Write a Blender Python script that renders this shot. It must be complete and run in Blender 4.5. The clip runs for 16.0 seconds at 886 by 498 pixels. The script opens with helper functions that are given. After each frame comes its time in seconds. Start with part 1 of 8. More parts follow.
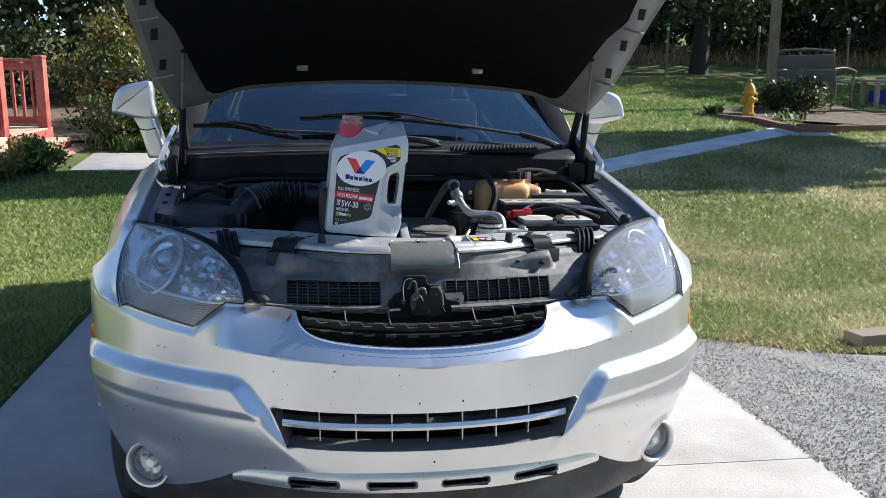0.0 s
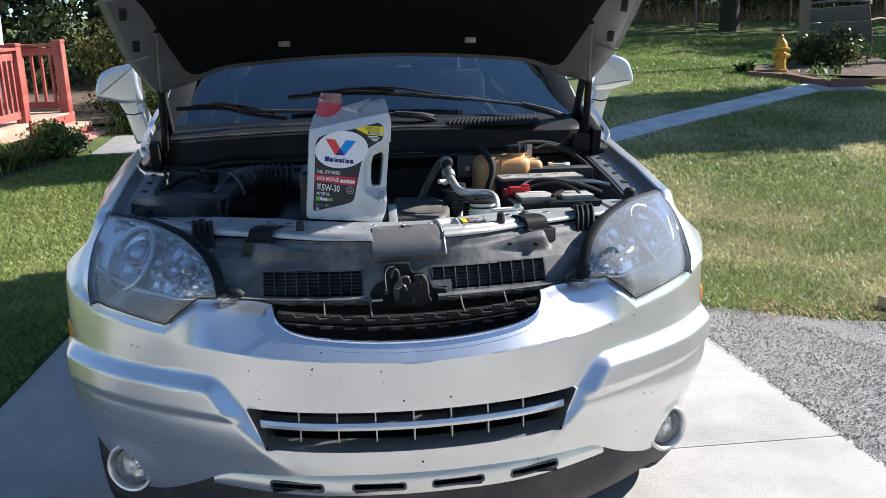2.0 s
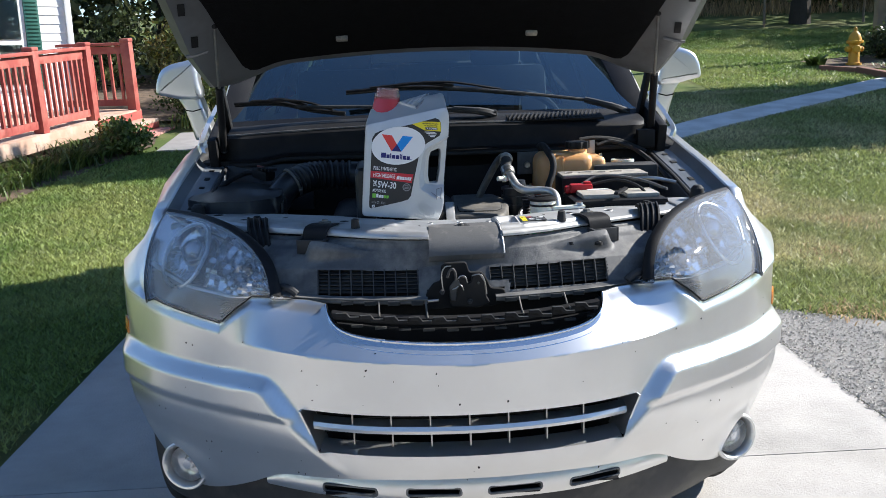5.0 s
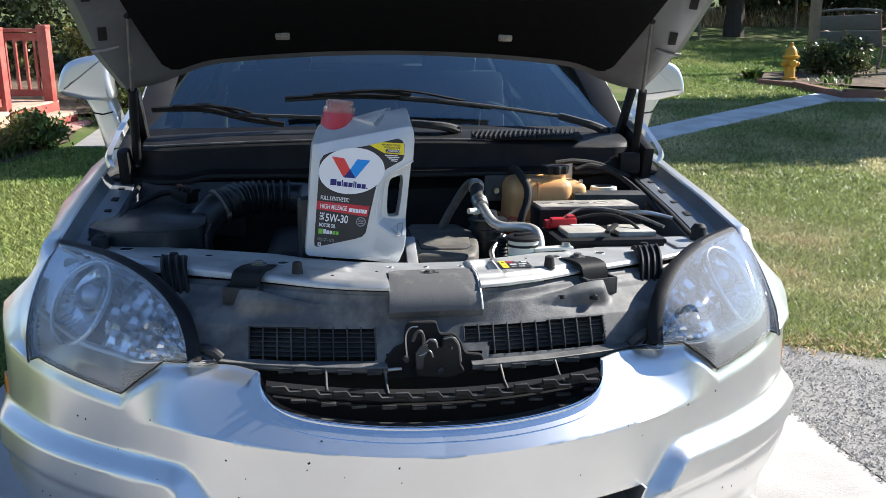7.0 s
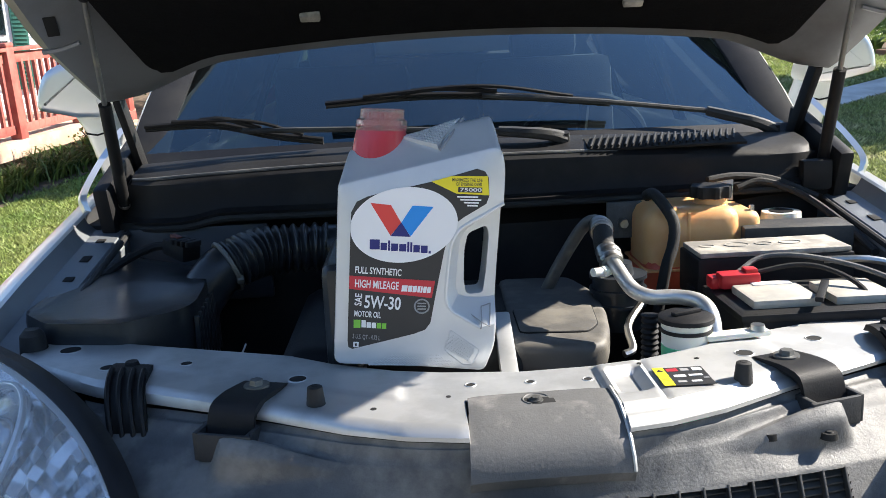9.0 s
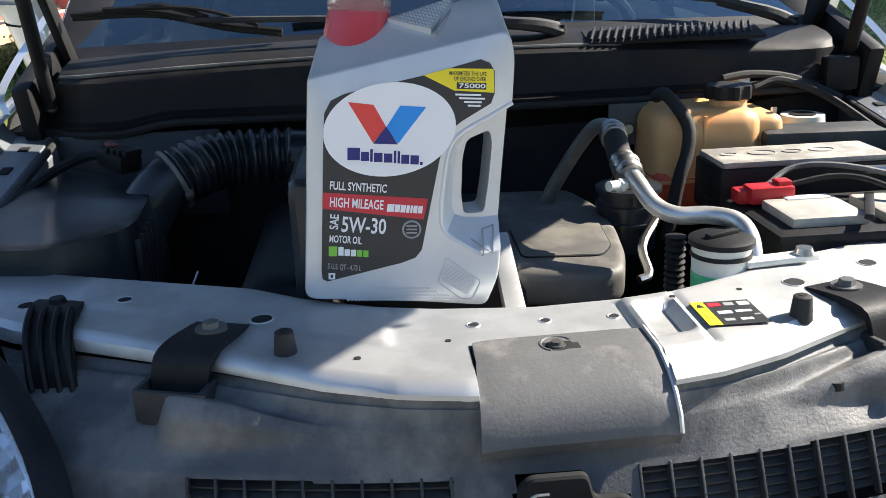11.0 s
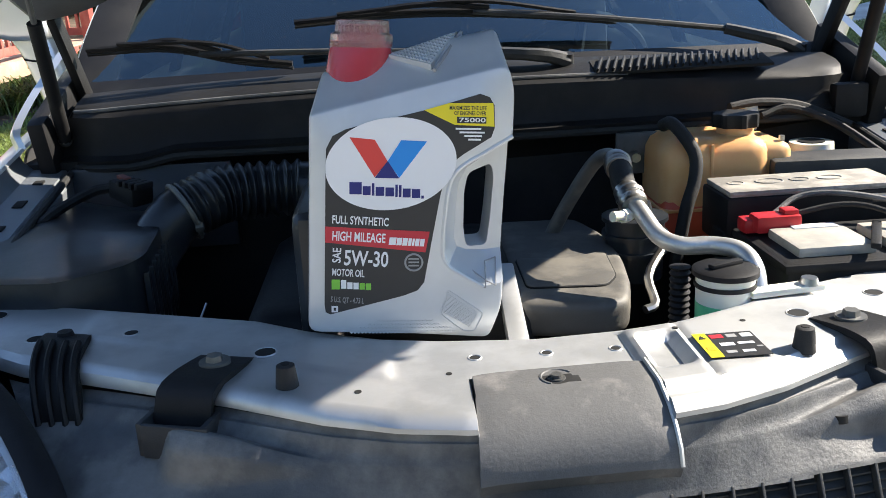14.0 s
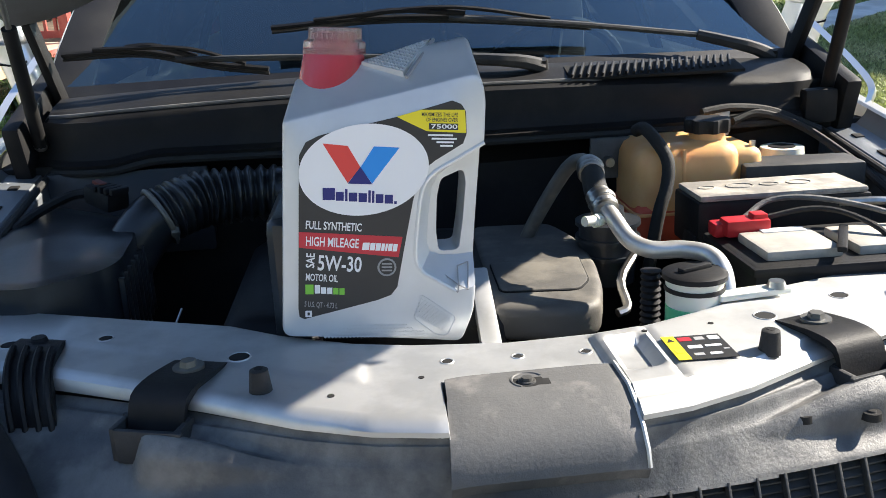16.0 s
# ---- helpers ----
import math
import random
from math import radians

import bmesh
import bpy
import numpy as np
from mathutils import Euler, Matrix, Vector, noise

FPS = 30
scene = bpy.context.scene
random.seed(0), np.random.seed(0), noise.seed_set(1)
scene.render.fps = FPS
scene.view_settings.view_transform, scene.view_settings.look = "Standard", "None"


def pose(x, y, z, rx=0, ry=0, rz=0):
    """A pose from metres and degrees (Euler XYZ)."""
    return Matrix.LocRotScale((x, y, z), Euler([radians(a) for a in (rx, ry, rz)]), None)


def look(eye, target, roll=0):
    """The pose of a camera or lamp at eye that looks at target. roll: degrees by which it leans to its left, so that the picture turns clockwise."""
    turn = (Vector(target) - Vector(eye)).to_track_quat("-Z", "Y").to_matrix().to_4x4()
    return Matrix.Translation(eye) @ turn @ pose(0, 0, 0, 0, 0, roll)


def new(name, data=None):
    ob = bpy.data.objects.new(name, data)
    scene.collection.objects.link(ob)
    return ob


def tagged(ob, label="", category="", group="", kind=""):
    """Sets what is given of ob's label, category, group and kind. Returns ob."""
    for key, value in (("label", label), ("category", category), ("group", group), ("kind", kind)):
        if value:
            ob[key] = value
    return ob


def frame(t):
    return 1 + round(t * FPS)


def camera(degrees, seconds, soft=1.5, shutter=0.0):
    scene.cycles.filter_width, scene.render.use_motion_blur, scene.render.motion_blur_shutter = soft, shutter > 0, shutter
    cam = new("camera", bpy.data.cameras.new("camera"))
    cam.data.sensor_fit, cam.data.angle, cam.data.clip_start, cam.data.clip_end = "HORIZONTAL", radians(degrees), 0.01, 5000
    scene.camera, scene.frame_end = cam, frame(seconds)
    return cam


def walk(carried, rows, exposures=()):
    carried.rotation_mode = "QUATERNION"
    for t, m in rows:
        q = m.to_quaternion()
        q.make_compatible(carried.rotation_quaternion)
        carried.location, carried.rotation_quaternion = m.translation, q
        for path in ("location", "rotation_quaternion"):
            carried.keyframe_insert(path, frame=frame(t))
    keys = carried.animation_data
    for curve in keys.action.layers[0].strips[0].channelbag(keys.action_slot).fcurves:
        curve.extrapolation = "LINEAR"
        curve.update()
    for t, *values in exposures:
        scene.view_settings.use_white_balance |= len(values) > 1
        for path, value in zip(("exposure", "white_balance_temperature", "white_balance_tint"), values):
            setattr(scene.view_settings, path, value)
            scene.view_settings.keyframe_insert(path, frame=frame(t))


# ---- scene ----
cam = camera(52.6, 16.0, soft=0.6)
PATH = [
    (0, (-0.298, -2.059, 1.354), (0.013, -0.113, 1.013), 0.9),
    (0.5, (-0.303, -2.037, 1.347), (0.003, -0.098, 0.963), 0.8),
    (1, (-0.296, -2.031, 1.358), (0.023, -0.094, 0.978), 0.7),
    (1.5, (-0.258, -2.007, 1.354), (0.057, -0.071, 0.96), 0.3),
    (2, (-0.157, -1.924, 1.363), (0.075, 0.02, 0.955), -1.4),
    (2.5, (-0.112, -1.864, 1.358), (-0.012, 0.086, 0.924), -4.2),
    (3, (-0.107, -1.846, 1.355), (-0.025, 0.106, 0.927), -3.8),
    (3.5, (-0.119, -1.868, 1.352), (-0.009, 0.081, 0.919), -2.8),
    (4, (-0.142, -1.888, 1.351), (-0.037, 0.065, 0.933), -2.0),
    (4.2, (-0.149, -1.888, 1.355), (-0.053, 0.066, 0.94), -1.8),
    (6.5, (-0.137, -1.613, 1.356), (0.018, 0.338, 0.946), -1.6),
    (7, (-0.187, -1.447, 1.374), (0.067, 0.493, 0.96), 0.3),
    (7.5, (-0.145, -1.239, 1.375), (0.05, 0.71, 0.972), -0.4),
    (8, (-0.117, -1.025, 1.371), (-0.073, 0.933, 0.964), -2.6),
    (10.3, (-0.135, -0.504, 1.332), (-0.02, 1.415, 0.779), -2.9),
    (10.5, (-0.143, -0.488, 1.326), (-0.011, 1.42, 0.741), -2.7),
    (11, (-0.151, -0.518, 1.321), (-0.016, 1.374, 0.687), -2.3),
    (11.5, (-0.147, -0.541, 1.326), (-0.041, 1.353, 0.693), -2.3),
    (12, (-0.139, -0.545, 1.328), (-0.04, 1.353, 0.706), -2.3),
    (12.5, (-0.131, -0.548, 1.332), (-0.035, 1.352, 0.715), -2.4),
    (13, (-0.124, -0.558, 1.338), (-0.03, 1.347, 0.735), -2.6),
    (13.5, (-0.122, -0.557, 1.338), (-0.031, 1.354, 0.755), -3.0),
    (14, (-0.132, -0.522, 1.33), (-0.038, 1.389, 0.75), -3.0),
    (14.5, (-0.136, -0.499, 1.323), (-0.03, 1.412, 0.744), -2.9),
    (15, (-0.133, -0.507, 1.326), (-0.012, 1.401, 0.741), -2.9),
    (15.5, (-0.129, -0.522, 1.328), (0.001, 1.387, 0.745), -2.8),
    (16, (-0.123, -0.532, 1.334), (0.012, 1.379, 0.759), -2.8),
]
walk(cam, [(t, look(eye, target, roll)) for t, eye, target, roll in PATH], [(0.0, 1.0, 6200.0, 11.0), (4.0, 1.0, 6200.0, 11.0), (6.5, 1.05, 6250.0, 11.0), (7.5, 1.42, 6450.0, 11.0), (8.2, 1.52, 6600.0, 11.0), (10.4, 1.54, 6750.0, 11.0), (12.5, 1.46, 6800.0, 11.0), (16.0, 1.58, 6850.0, 11.0)])

# ---- light ----
SUN_TO = Vector((1.35, 0.36, 1.0)).normalized()
elev = math.asin(SUN_TO.z)
world = bpy.data.worlds.new("sky")
scene.world = world
world.use_nodes = True
wn = world.node_tree
sky = wn.nodes.new("ShaderNodeTexSky")
sky.sky_type = "NISHITA"
sky.sun_disc = False
sky.sun_elevation = elev
sky.sun_rotation = math.atan2(SUN_TO.x, SUN_TO.y)
sky.air_density, sky.dust_density, sky.ozone_density = 1.0, 0.0, 4.0
wn.nodes["Background"].inputs["Strength"].default_value = 0.10
wn.links.new(sky.outputs["Color"], wn.nodes["Background"].inputs["Color"])
sun_data = bpy.data.lights.new("sun", "SUN")
sun_data.energy, sun_data.angle, sun_data.color = 5.0, radians(0.53), (1.0, 0.95, 0.86)
sun = new("sun", sun_data)
sun.matrix_world = look(SUN_TO * 40, (0, 0, 0))


# ---- materials ----
def material(name, base, rough=0.5, metal=0.0, vary=0.15, scale=12.0, bump=0.0, bump_scale=60.0, second=None, mix_scale=3.0,
             coat=0.0, spec=0.5, transmission=0.0, ior=1.45, rand=0.0, island=0.0, alpha=1.0, subsurface=0.0, rough_vary=0.1, detail=6.0, edge=(0.45, 0.6)):
    """A principled surface with colour grain, large stains towards `second`, and fine relief."""
    m = bpy.data.materials.new(name)
    m.use_nodes = True
    nt, L = m.node_tree, m.node_tree.links
    b = nt.nodes["Principled BSDF"]
    co = nt.nodes.new("ShaderNodeTexCoord").outputs["Object"]

    def tex(sc, det=detail, rgh=0.6):
        n = nt.nodes.new("ShaderNodeTexNoise")
        n.inputs["Scale"].default_value, n.inputs["Detail"].default_value, n.inputs["Roughness"].default_value = sc, det, rgh
        L.new(co, n.inputs["Vector"])
        return n.outputs["Fac"]

    def math_node(op, a, c):
        n = nt.nodes.new("ShaderNodeMath")
        n.operation = op
        for i, v in ((0, a), (1, c)):
            if isinstance(v, (int, float)):
                n.inputs[i].default_value = v
            else:
                L.new(v, n.inputs[i])
        return n.outputs[0]

    color = None
    if second is not None:
        ramp = nt.nodes.new("ShaderNodeValToRGB")
        ramp.color_ramp.elements[0].position, ramp.color_ramp.elements[1].position = edge
        ramp.color_ramp.elements[0].color, ramp.color_ramp.elements[1].color = (*base, 1), (*second, 1)
        L.new(tex(mix_scale), ramp.inputs["Fac"])
        color = ramp.outputs["Color"]
    hsv = nt.nodes.new("ShaderNodeHueSaturation")
    if color is None:
        hsv.inputs["Color"].default_value = (*base, 1)
    else:
        L.new(color, hsv.inputs["Color"])
    val = math_node("MULTIPLY_ADD", tex(scale), 2 * vary)
    val.node.inputs[2].default_value = 1 - vary
    if rand or island:
        info = nt.nodes.new("ShaderNodeObjectInfo").outputs["Random"] if rand else nt.nodes.new("ShaderNodeNewGeometry").outputs["Random Per Island"]
        amount = rand or island
        r = math_node("MULTIPLY_ADD", info, 2 * amount)
        r.node.inputs[2].default_value = 1 - amount
        val = math_node("MULTIPLY", val, r)
    L.new(val, hsv.inputs["Value"])
    L.new(hsv.outputs["Color"], b.inputs["Base Color"])
    rv = math_node("MULTIPLY_ADD", tex(scale * 0.6), 2 * rough_vary * rough)
    rv.node.inputs[2].default_value = rough * (1 - rough_vary)
    L.new(rv, b.inputs["Roughness"])
    b.inputs["Metallic"].default_value = metal
    b.inputs["IOR"].default_value = ior
    b.inputs["Specular IOR Level"].default_value = spec
    b.inputs["Coat Weight"].default_value = coat
    b.inputs["Coat Roughness"].default_value = 0.06
    b.inputs["Transmission Weight"].default_value = transmission
    b.inputs["Alpha"].default_value = alpha
    if subsurface:
        b.inputs["Subsurface Weight"].default_value = subsurface
        b.inputs["Subsurface Radius"].default_value = (0.02, 0.012, 0.006)
    if bump:
        bn = nt.nodes.new("ShaderNodeBump")
        bn.inputs["Strength"].default_value, bn.inputs["Distance"].default_value = min(1.0, bump), 0.004
        L.new(tex(bump_scale, 8.0, 0.65), bn.inputs["Height"])
        L.new(bn.outputs["Normal"], b.inputs["Normal"])
    return m


def leafy(name, base, second, gloss=0.45):
    """Leaves: varied from leaf to leaf, and letting light through."""
    m = material(name, base, gloss, vary=0.3, scale=0.8, second=second, mix_scale=0.6, island=0.55)
    nt, L = m.node_tree, m.node_tree.links
    b = nt.nodes["Principled BSDF"]
    tr = nt.nodes.new("ShaderNodeBsdfTranslucent")
    L.new(b.inputs["Base Color"].links[0].from_socket, tr.inputs["Color"])
    mx = nt.nodes.new("ShaderNodeMixShader")
    mx.inputs["Fac"].default_value = 0.35
    L.new(b.outputs[0], mx.inputs[1])
    L.new(tr.outputs[0], mx.inputs[2])
    L.new(mx.outputs[0], nt.nodes["Material Output"].inputs["Surface"])
    return m


M_PAINT = material("silver_paint", (0.76, 0.76, 0.745), 0.32, 0.88, vary=0.04, scale=2.5, coat=0.5, bump=0.02, bump_scale=500, second=(0.73, 0.725, 0.71), mix_scale=5, rough_vary=0.15)
M_PRIMER = material("primed_grey_metal", (0.61, 0.612, 0.607), 0.56, 0.94, vary=0.12, scale=14, second=(0.50, 0.503, 0.50), mix_scale=9, bump=0.05, bump_scale=150)
# Body-coloured panel darkened so its colour holds the shade under the hood.
M_PANEL_SHADE = material("shade_darkened_panel_metal", (0.055, 0.065, 0.08), 0.45, 0.2, vary=0.15, scale=12, second=(0.04, 0.046, 0.055), mix_scale=7, bump=0.05, bump_scale=120)
# Inner body paint made darker and bluer to hold the bay's shade.
M_GUTTER = material("shade_darkened_inner_paint", (0.17, 0.185, 0.20), 0.50, 0.35, vary=0.12, scale=12, second=(0.14, 0.15, 0.16), mix_scale=6, bump=0.05, bump_scale=150)
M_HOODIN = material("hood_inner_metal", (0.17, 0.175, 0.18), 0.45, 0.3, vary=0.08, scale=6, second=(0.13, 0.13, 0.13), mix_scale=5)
M_BLACK = material("black_plastic", (0.011, 0.011, 0.0125), 0.55, vary=0.35, scale=25, bump=0.15, bump_scale=350, second=(0.018, 0.0175, 0.017), mix_scale=7, spec=0.25)
M_DUSTY = material("dusty_black_plastic", (0.032, 0.033, 0.035), 0.6, vary=0.3, scale=18, bump=0.25, bump_scale=300, second=(0.06, 0.058, 0.053), mix_scale=9)
# Bluish base puts the tint of skylit shade into the plastic.
M_BOX = material("airbox_plastic", (0.016, 0.019, 0.023), 0.30, vary=0.25, scale=14, bump=0.10, bump_scale=45, second=(0.030, 0.033, 0.037), mix_scale=9)
M_COVER = material("dusty_engine_cover", (0.085, 0.08, 0.072), 0.6, vary=0.2, scale=24, bump=0.1, bump_scale=300, second=(0.16, 0.148, 0.125), mix_scale=10)
M_SHIELD = material("faded_grey_plastic", (0.085, 0.086, 0.087), 0.55, vary=0.45, scale=45, bump=0.28, bump_scale=260, second=(0.165, 0.16, 0.15), mix_scale=12)
M_PLATE = material("worn_grey_plastic", (0.105, 0.104, 0.102), 0.6, vary=0.2, scale=40, bump=0.15, bump_scale=260, second=(0.19, 0.18, 0.17), mix_scale=22, edge=(0.55, 0.7))
M_PAD = material("hood_insulation_felt", (0.006, 0.006, 0.0065), 0.95, vary=0.4, scale=40, bump=0.6, bump_scale=180, spec=0.1)
M_RUST = material("faded_red_plastic", (0.14, 0.035, 0.025), 0.55, vary=0.2, scale=40)
M_RUBBER = material("rubber", (0.02, 0.02, 0.02), 0.75, vary=0.3, scale=30, bump=0.3, bump_scale=200)
M_TYRE = material("tyre_rubber", (0.03, 0.03, 0.03), 0.8, vary=0.3, scale=20, bump=0.4, bump_scale=120, second=(0.06, 0.056, 0.05), mix_scale=10)
M_CHROME = material("bright_chrome", (0.85, 0.86, 0.88), 0.08, 1.0, vary=0.04, scale=10)
M_STEEL = material("dull_steel", (0.55, 0.55, 0.54), 0.35, 1.0, vary=0.15, scale=30, second=(0.35, 0.33, 0.3), mix_scale=15)
M_OLDSTEEL = material("dusty_steel", (0.14, 0.14, 0.135), 0.5, 0.5, vary=0.2, scale=40, second=(0.20, 0.185, 0.16), mix_scale=20)
M_ALU = material("aluminium_pipe", (0.62, 0.62, 0.61), 0.42, 0.75, vary=0.12, scale=30, second=(0.48, 0.47, 0.45), mix_scale=18, bump=0.05, bump_scale=200)
M_ALLOY = material("alloy_wheel", (0.6, 0.6, 0.6), 0.3, 0.9, vary=0.06, scale=10)
M_BEZEL = material("satin_lamp_bezel", (0.93, 0.94, 0.95), 0.28, 0.80, vary=0.06, scale=12)
M_SIGNAL = material("signal_strip_plastic", (0.70, 0.69, 0.69), 0.20, 0.35, vary=0.15, scale=30)
M_LIP = material("polished_lip", (0.74, 0.76, 0.78), 0.14, 0.95, vary=0.03, scale=8)
M_REFL = material("reflector_chrome", (0.86, 0.88, 0.90), 0.14, 0.95, vary=0.1, scale=25, island=0.15)
# Facet brightness varies in the colour, imitating dark and bright reflections.
M_FACET = material("facets_with_painted_reflections", (0.80, 0.82, 0.84), 0.12, 0.9, vary=0.1, scale=25, island=0.75)
# Darker copy of the reflector chrome, with lamp-bowl shade in its colour.
M_REFLDARK = material("shade_tinted_reflector", (0.42, 0.44, 0.47), 0.12, 0.9, vary=0.2, scale=25, island=0.2)
M_AMBER = material("amber_lens", (0.55, 0.20, 0.03), 0.2, vary=0.1, coat=0.5)
# Near-black that holds the shade of gaps and holes; also stone chips.
M_SEAM = material("gap_shade_and_chip_black", (0.008, 0.008, 0.008), 0.9, vary=0.1)
M_INTERIOR = material("dark_cabin_trim", (0.014, 0.015, 0.017), 0.7, vary=0.2, scale=10)
M_SEAT = material("grey_seat_fabric", (0.05, 0.05, 0.053), 0.9, vary=0.2, scale=60, bump=0.3, bump_scale=300)
M_RESV = material("yellowed_tank_plastic", (0.74, 0.385, 0.155), 0.35, vary=0.08, scale=9, second=(0.79, 0.47, 0.22), mix_scale=6, subsurface=0.3)
M_COOLANT = material("orange_coolant", (0.60, 0.10, 0.05), 0.35, vary=0.1, subsurface=0.2)
M_WASHER = material("milky_tank_plastic", (0.70, 0.70, 0.62), 0.4, vary=0.08, subsurface=0.2)
M_GREEN = material("green_fluid", (0.10, 0.55, 0.28), 0.3, vary=0.1)
M_BATT = material("battery_top_grey", (0.36, 0.345, 0.31), 0.6, vary=0.3, scale=35, second=(0.50, 0.46, 0.39), mix_scale=14, bump=0.1)
M_DUSTLID = material("dusty_lid", (0.24, 0.225, 0.20), 0.7, vary=0.35, scale=35, second=(0.46, 0.42, 0.36), mix_scale=18, bump=0.1)
M_RED = material("red_plastic", (0.50, 0.025, 0.03), 0.35, vary=0.1, scale=15)
M_REDCLEAR = material("red_cap_plastic", (0.62, 0.05, 0.07), 0.22, vary=0.08, scale=12, transmission=0.25, coat=0.3)
M_CLEAR = material("clear_cap_plastic", (0.92, 0.72, 0.72), 0.12, vary=0.05, transmission=0.85)
M_JUG = material("silver_jug_plastic", (0.62, 0.635, 0.64), 0.33, 0.3, vary=0.06, scale=14, second=(0.58, 0.595, 0.605), mix_scale=10, bump=0.03, bump_scale=200)
M_YELLOW = material("yellow_print", (0.80, 0.66, 0.03), 0.45, vary=0.04)
M_WHITE = material("white_print", (0.80, 0.80, 0.80), 0.45, vary=0.03)
M_LABEL = material("black_label", (0.030, 0.030, 0.031), 0.4, vary=0.15, scale=30)
M_LABELRED = material("red_print", (0.55, 0.03, 0.045), 0.4, vary=0.05)
M_LOGORED = material("logo_red", (0.72, 0.06, 0.05), 0.4, vary=0.03)
M_LOGOBLUE = material("logo_blue", (0.01, 0.26, 0.72), 0.4, vary=0.03)
M_NAVY = material("logo_navy", (0.015, 0.02, 0.16), 0.4, vary=0.03)
M_GREY = material("grey_print", (0.30, 0.30, 0.30), 0.5, vary=0.05)
M_LIME = material("lime_print", (0.20, 0.55, 0.06), 0.45, vary=0.05)
M_ORANGE = material("orange_print", (0.85, 0.35, 0.03), 0.45, vary=0.05)


def glass_material(name, tint, mix, rough=0.02, haze=0.0, gloss=(1, 1, 1), specks=False):
    """Thin glass: clear, with a mirror-like gloss that grows at grazing angles."""
    m = bpy.data.materials.new(name)
    m.use_nodes = True
    nt, L = m.node_tree, m.node_tree.links
    nt.nodes.remove(nt.nodes["Principled BSDF"])
    t = nt.nodes.new("ShaderNodeBsdfTransparent")
    t.inputs["Color"].default_value = (*tint, 1)
    g = nt.nodes.new("ShaderNodeBsdfGlossy")
    g.inputs["Roughness"].default_value = rough
    g.inputs["Color"].default_value = (*gloss, 1)
    f = nt.nodes.new("ShaderNodeFresnel")
    f.inputs["IOR"].default_value = mix
    mx = nt.nodes.new("ShaderNodeMixShader")
    L.new(f.outputs[0], mx.inputs[0])
    L.new(t.outputs[0], mx.inputs[1])
    L.new(g.outputs[0], mx.inputs[2])
    out = mx.outputs[0]
    if haze:
        df = nt.nodes.new("ShaderNodeBsdfDiffuse")
        df.inputs["Color"].default_value = (0.8, 0.8, 0.78, 1)
        m2 = nt.nodes.new("ShaderNodeMixShader")
        m2.inputs[0].default_value = haze
        if specks:
            # dried drops and dust, denser in cloudy patches
            co = nt.nodes.new("ShaderNodeTexCoord").outputs["Object"]
            fine, wide = (nt.nodes.new("ShaderNodeTexNoise") for _ in range(2))
            for n_, sc in ((fine, 170.0), (wide, 4.0)):
                n_.inputs["Scale"].default_value, n_.inputs["Detail"].default_value = sc, 3.0
                L.new(co, n_.inputs["Vector"])
            r1, r2 = (nt.nodes.new("ShaderNodeMapRange") for _ in range(2))
            for r_, n_, lo_, hi_, top_ in ((r1, fine, 0.62, 0.72, 0.09), (r2, wide, 0.42, 0.62, 1.0)):
                r_.inputs["From Min"].default_value, r_.inputs["From Max"].default_value, r_.inputs["To Max"].default_value = lo_, hi_, top_
                L.new(n_.outputs["Fac"], r_.inputs["Value"])
            mul = nt.nodes.new("ShaderNodeMath")
            mul.operation = "MULTIPLY_ADD"
            mul.inputs[2].default_value = haze * 0.2
            L.new(r1.outputs[0], mul.inputs[0])
            L.new(r2.outputs[0], mul.inputs[1])
            L.new(mul.outputs[0], m2.inputs[0])
        L.new(out, m2.inputs[1])
        L.new(df.outputs[0], m2.inputs[2])
        out = m2.outputs[0]
    L.new(out, nt.nodes["Material Output"].inputs["Surface"])
    return m


M_GLASS = glass_material("window_glass", (0.70, 0.78, 0.80), 1.7)
# The blue gloss tint paints a deeper sky into the windscreen's reflections.
M_SCREEN = glass_material("windscreen_glass", (0.26, 0.38, 0.42), 1.9, 0.02, 0.02, (0.62, 0.88, 1.0), specks=True)
M_LENS = glass_material("headlight_cover", (0.98, 0.99, 1.0), 1.5, 0.03, 0.18)

# ground and garden
M_CONC = material("pale_concrete", (0.385, 0.365, 0.34), 0.85, vary=0.22, scale=5.5, second=(0.31, 0.295, 0.27), mix_scale=1.6, bump=0.7, bump_scale=90, edge=(0.42, 0.68))
# Concrete in a paler tone than the drive's.
M_WALK = material("pale_walk_concrete", (0.58, 0.56, 0.53), 0.85, vary=0.3, scale=7, second=(0.44, 0.42, 0.39), mix_scale=3.5, bump=0.6, bump_scale=70)
M_GRASS = material("lawn", (0.09, 0.125, 0.035), 0.9, vary=0.35, scale=9.0, second=(0.20, 0.185, 0.085), mix_scale=0.55, bump=0.9, bump_scale=45, edge=(0.46, 0.72), spec=0.2)
M_BLADE = leafy("green_grass_blade", (0.17, 0.25, 0.06), (0.32, 0.36, 0.115), 0.5)
M_STRAW = leafy("straw_grass_blade", (0.27, 0.31, 0.11), (0.52, 0.47, 0.25), 0.5)
M_GRAVEL = material("gravel_bed", (0.27, 0.257, 0.24), 0.95, vary=0.7, scale=90, bump=1.0, bump_scale=110, second=(0.22, 0.21, 0.19), mix_scale=1.5)
M_STONE = material("gravel_stone", (0.37, 0.35, 0.32), 0.9, vary=0.2, scale=20, island=0.6)
# Mulch brown lowered so the colour holds the deep shade over the bed.
M_MULCH = material("shade_darkened_mulch", (0.085, 0.06, 0.042), 0.95, vary=0.4, scale=14, bump=1.0, bump_scale=40, second=(0.15, 0.105, 0.07), mix_scale=6)
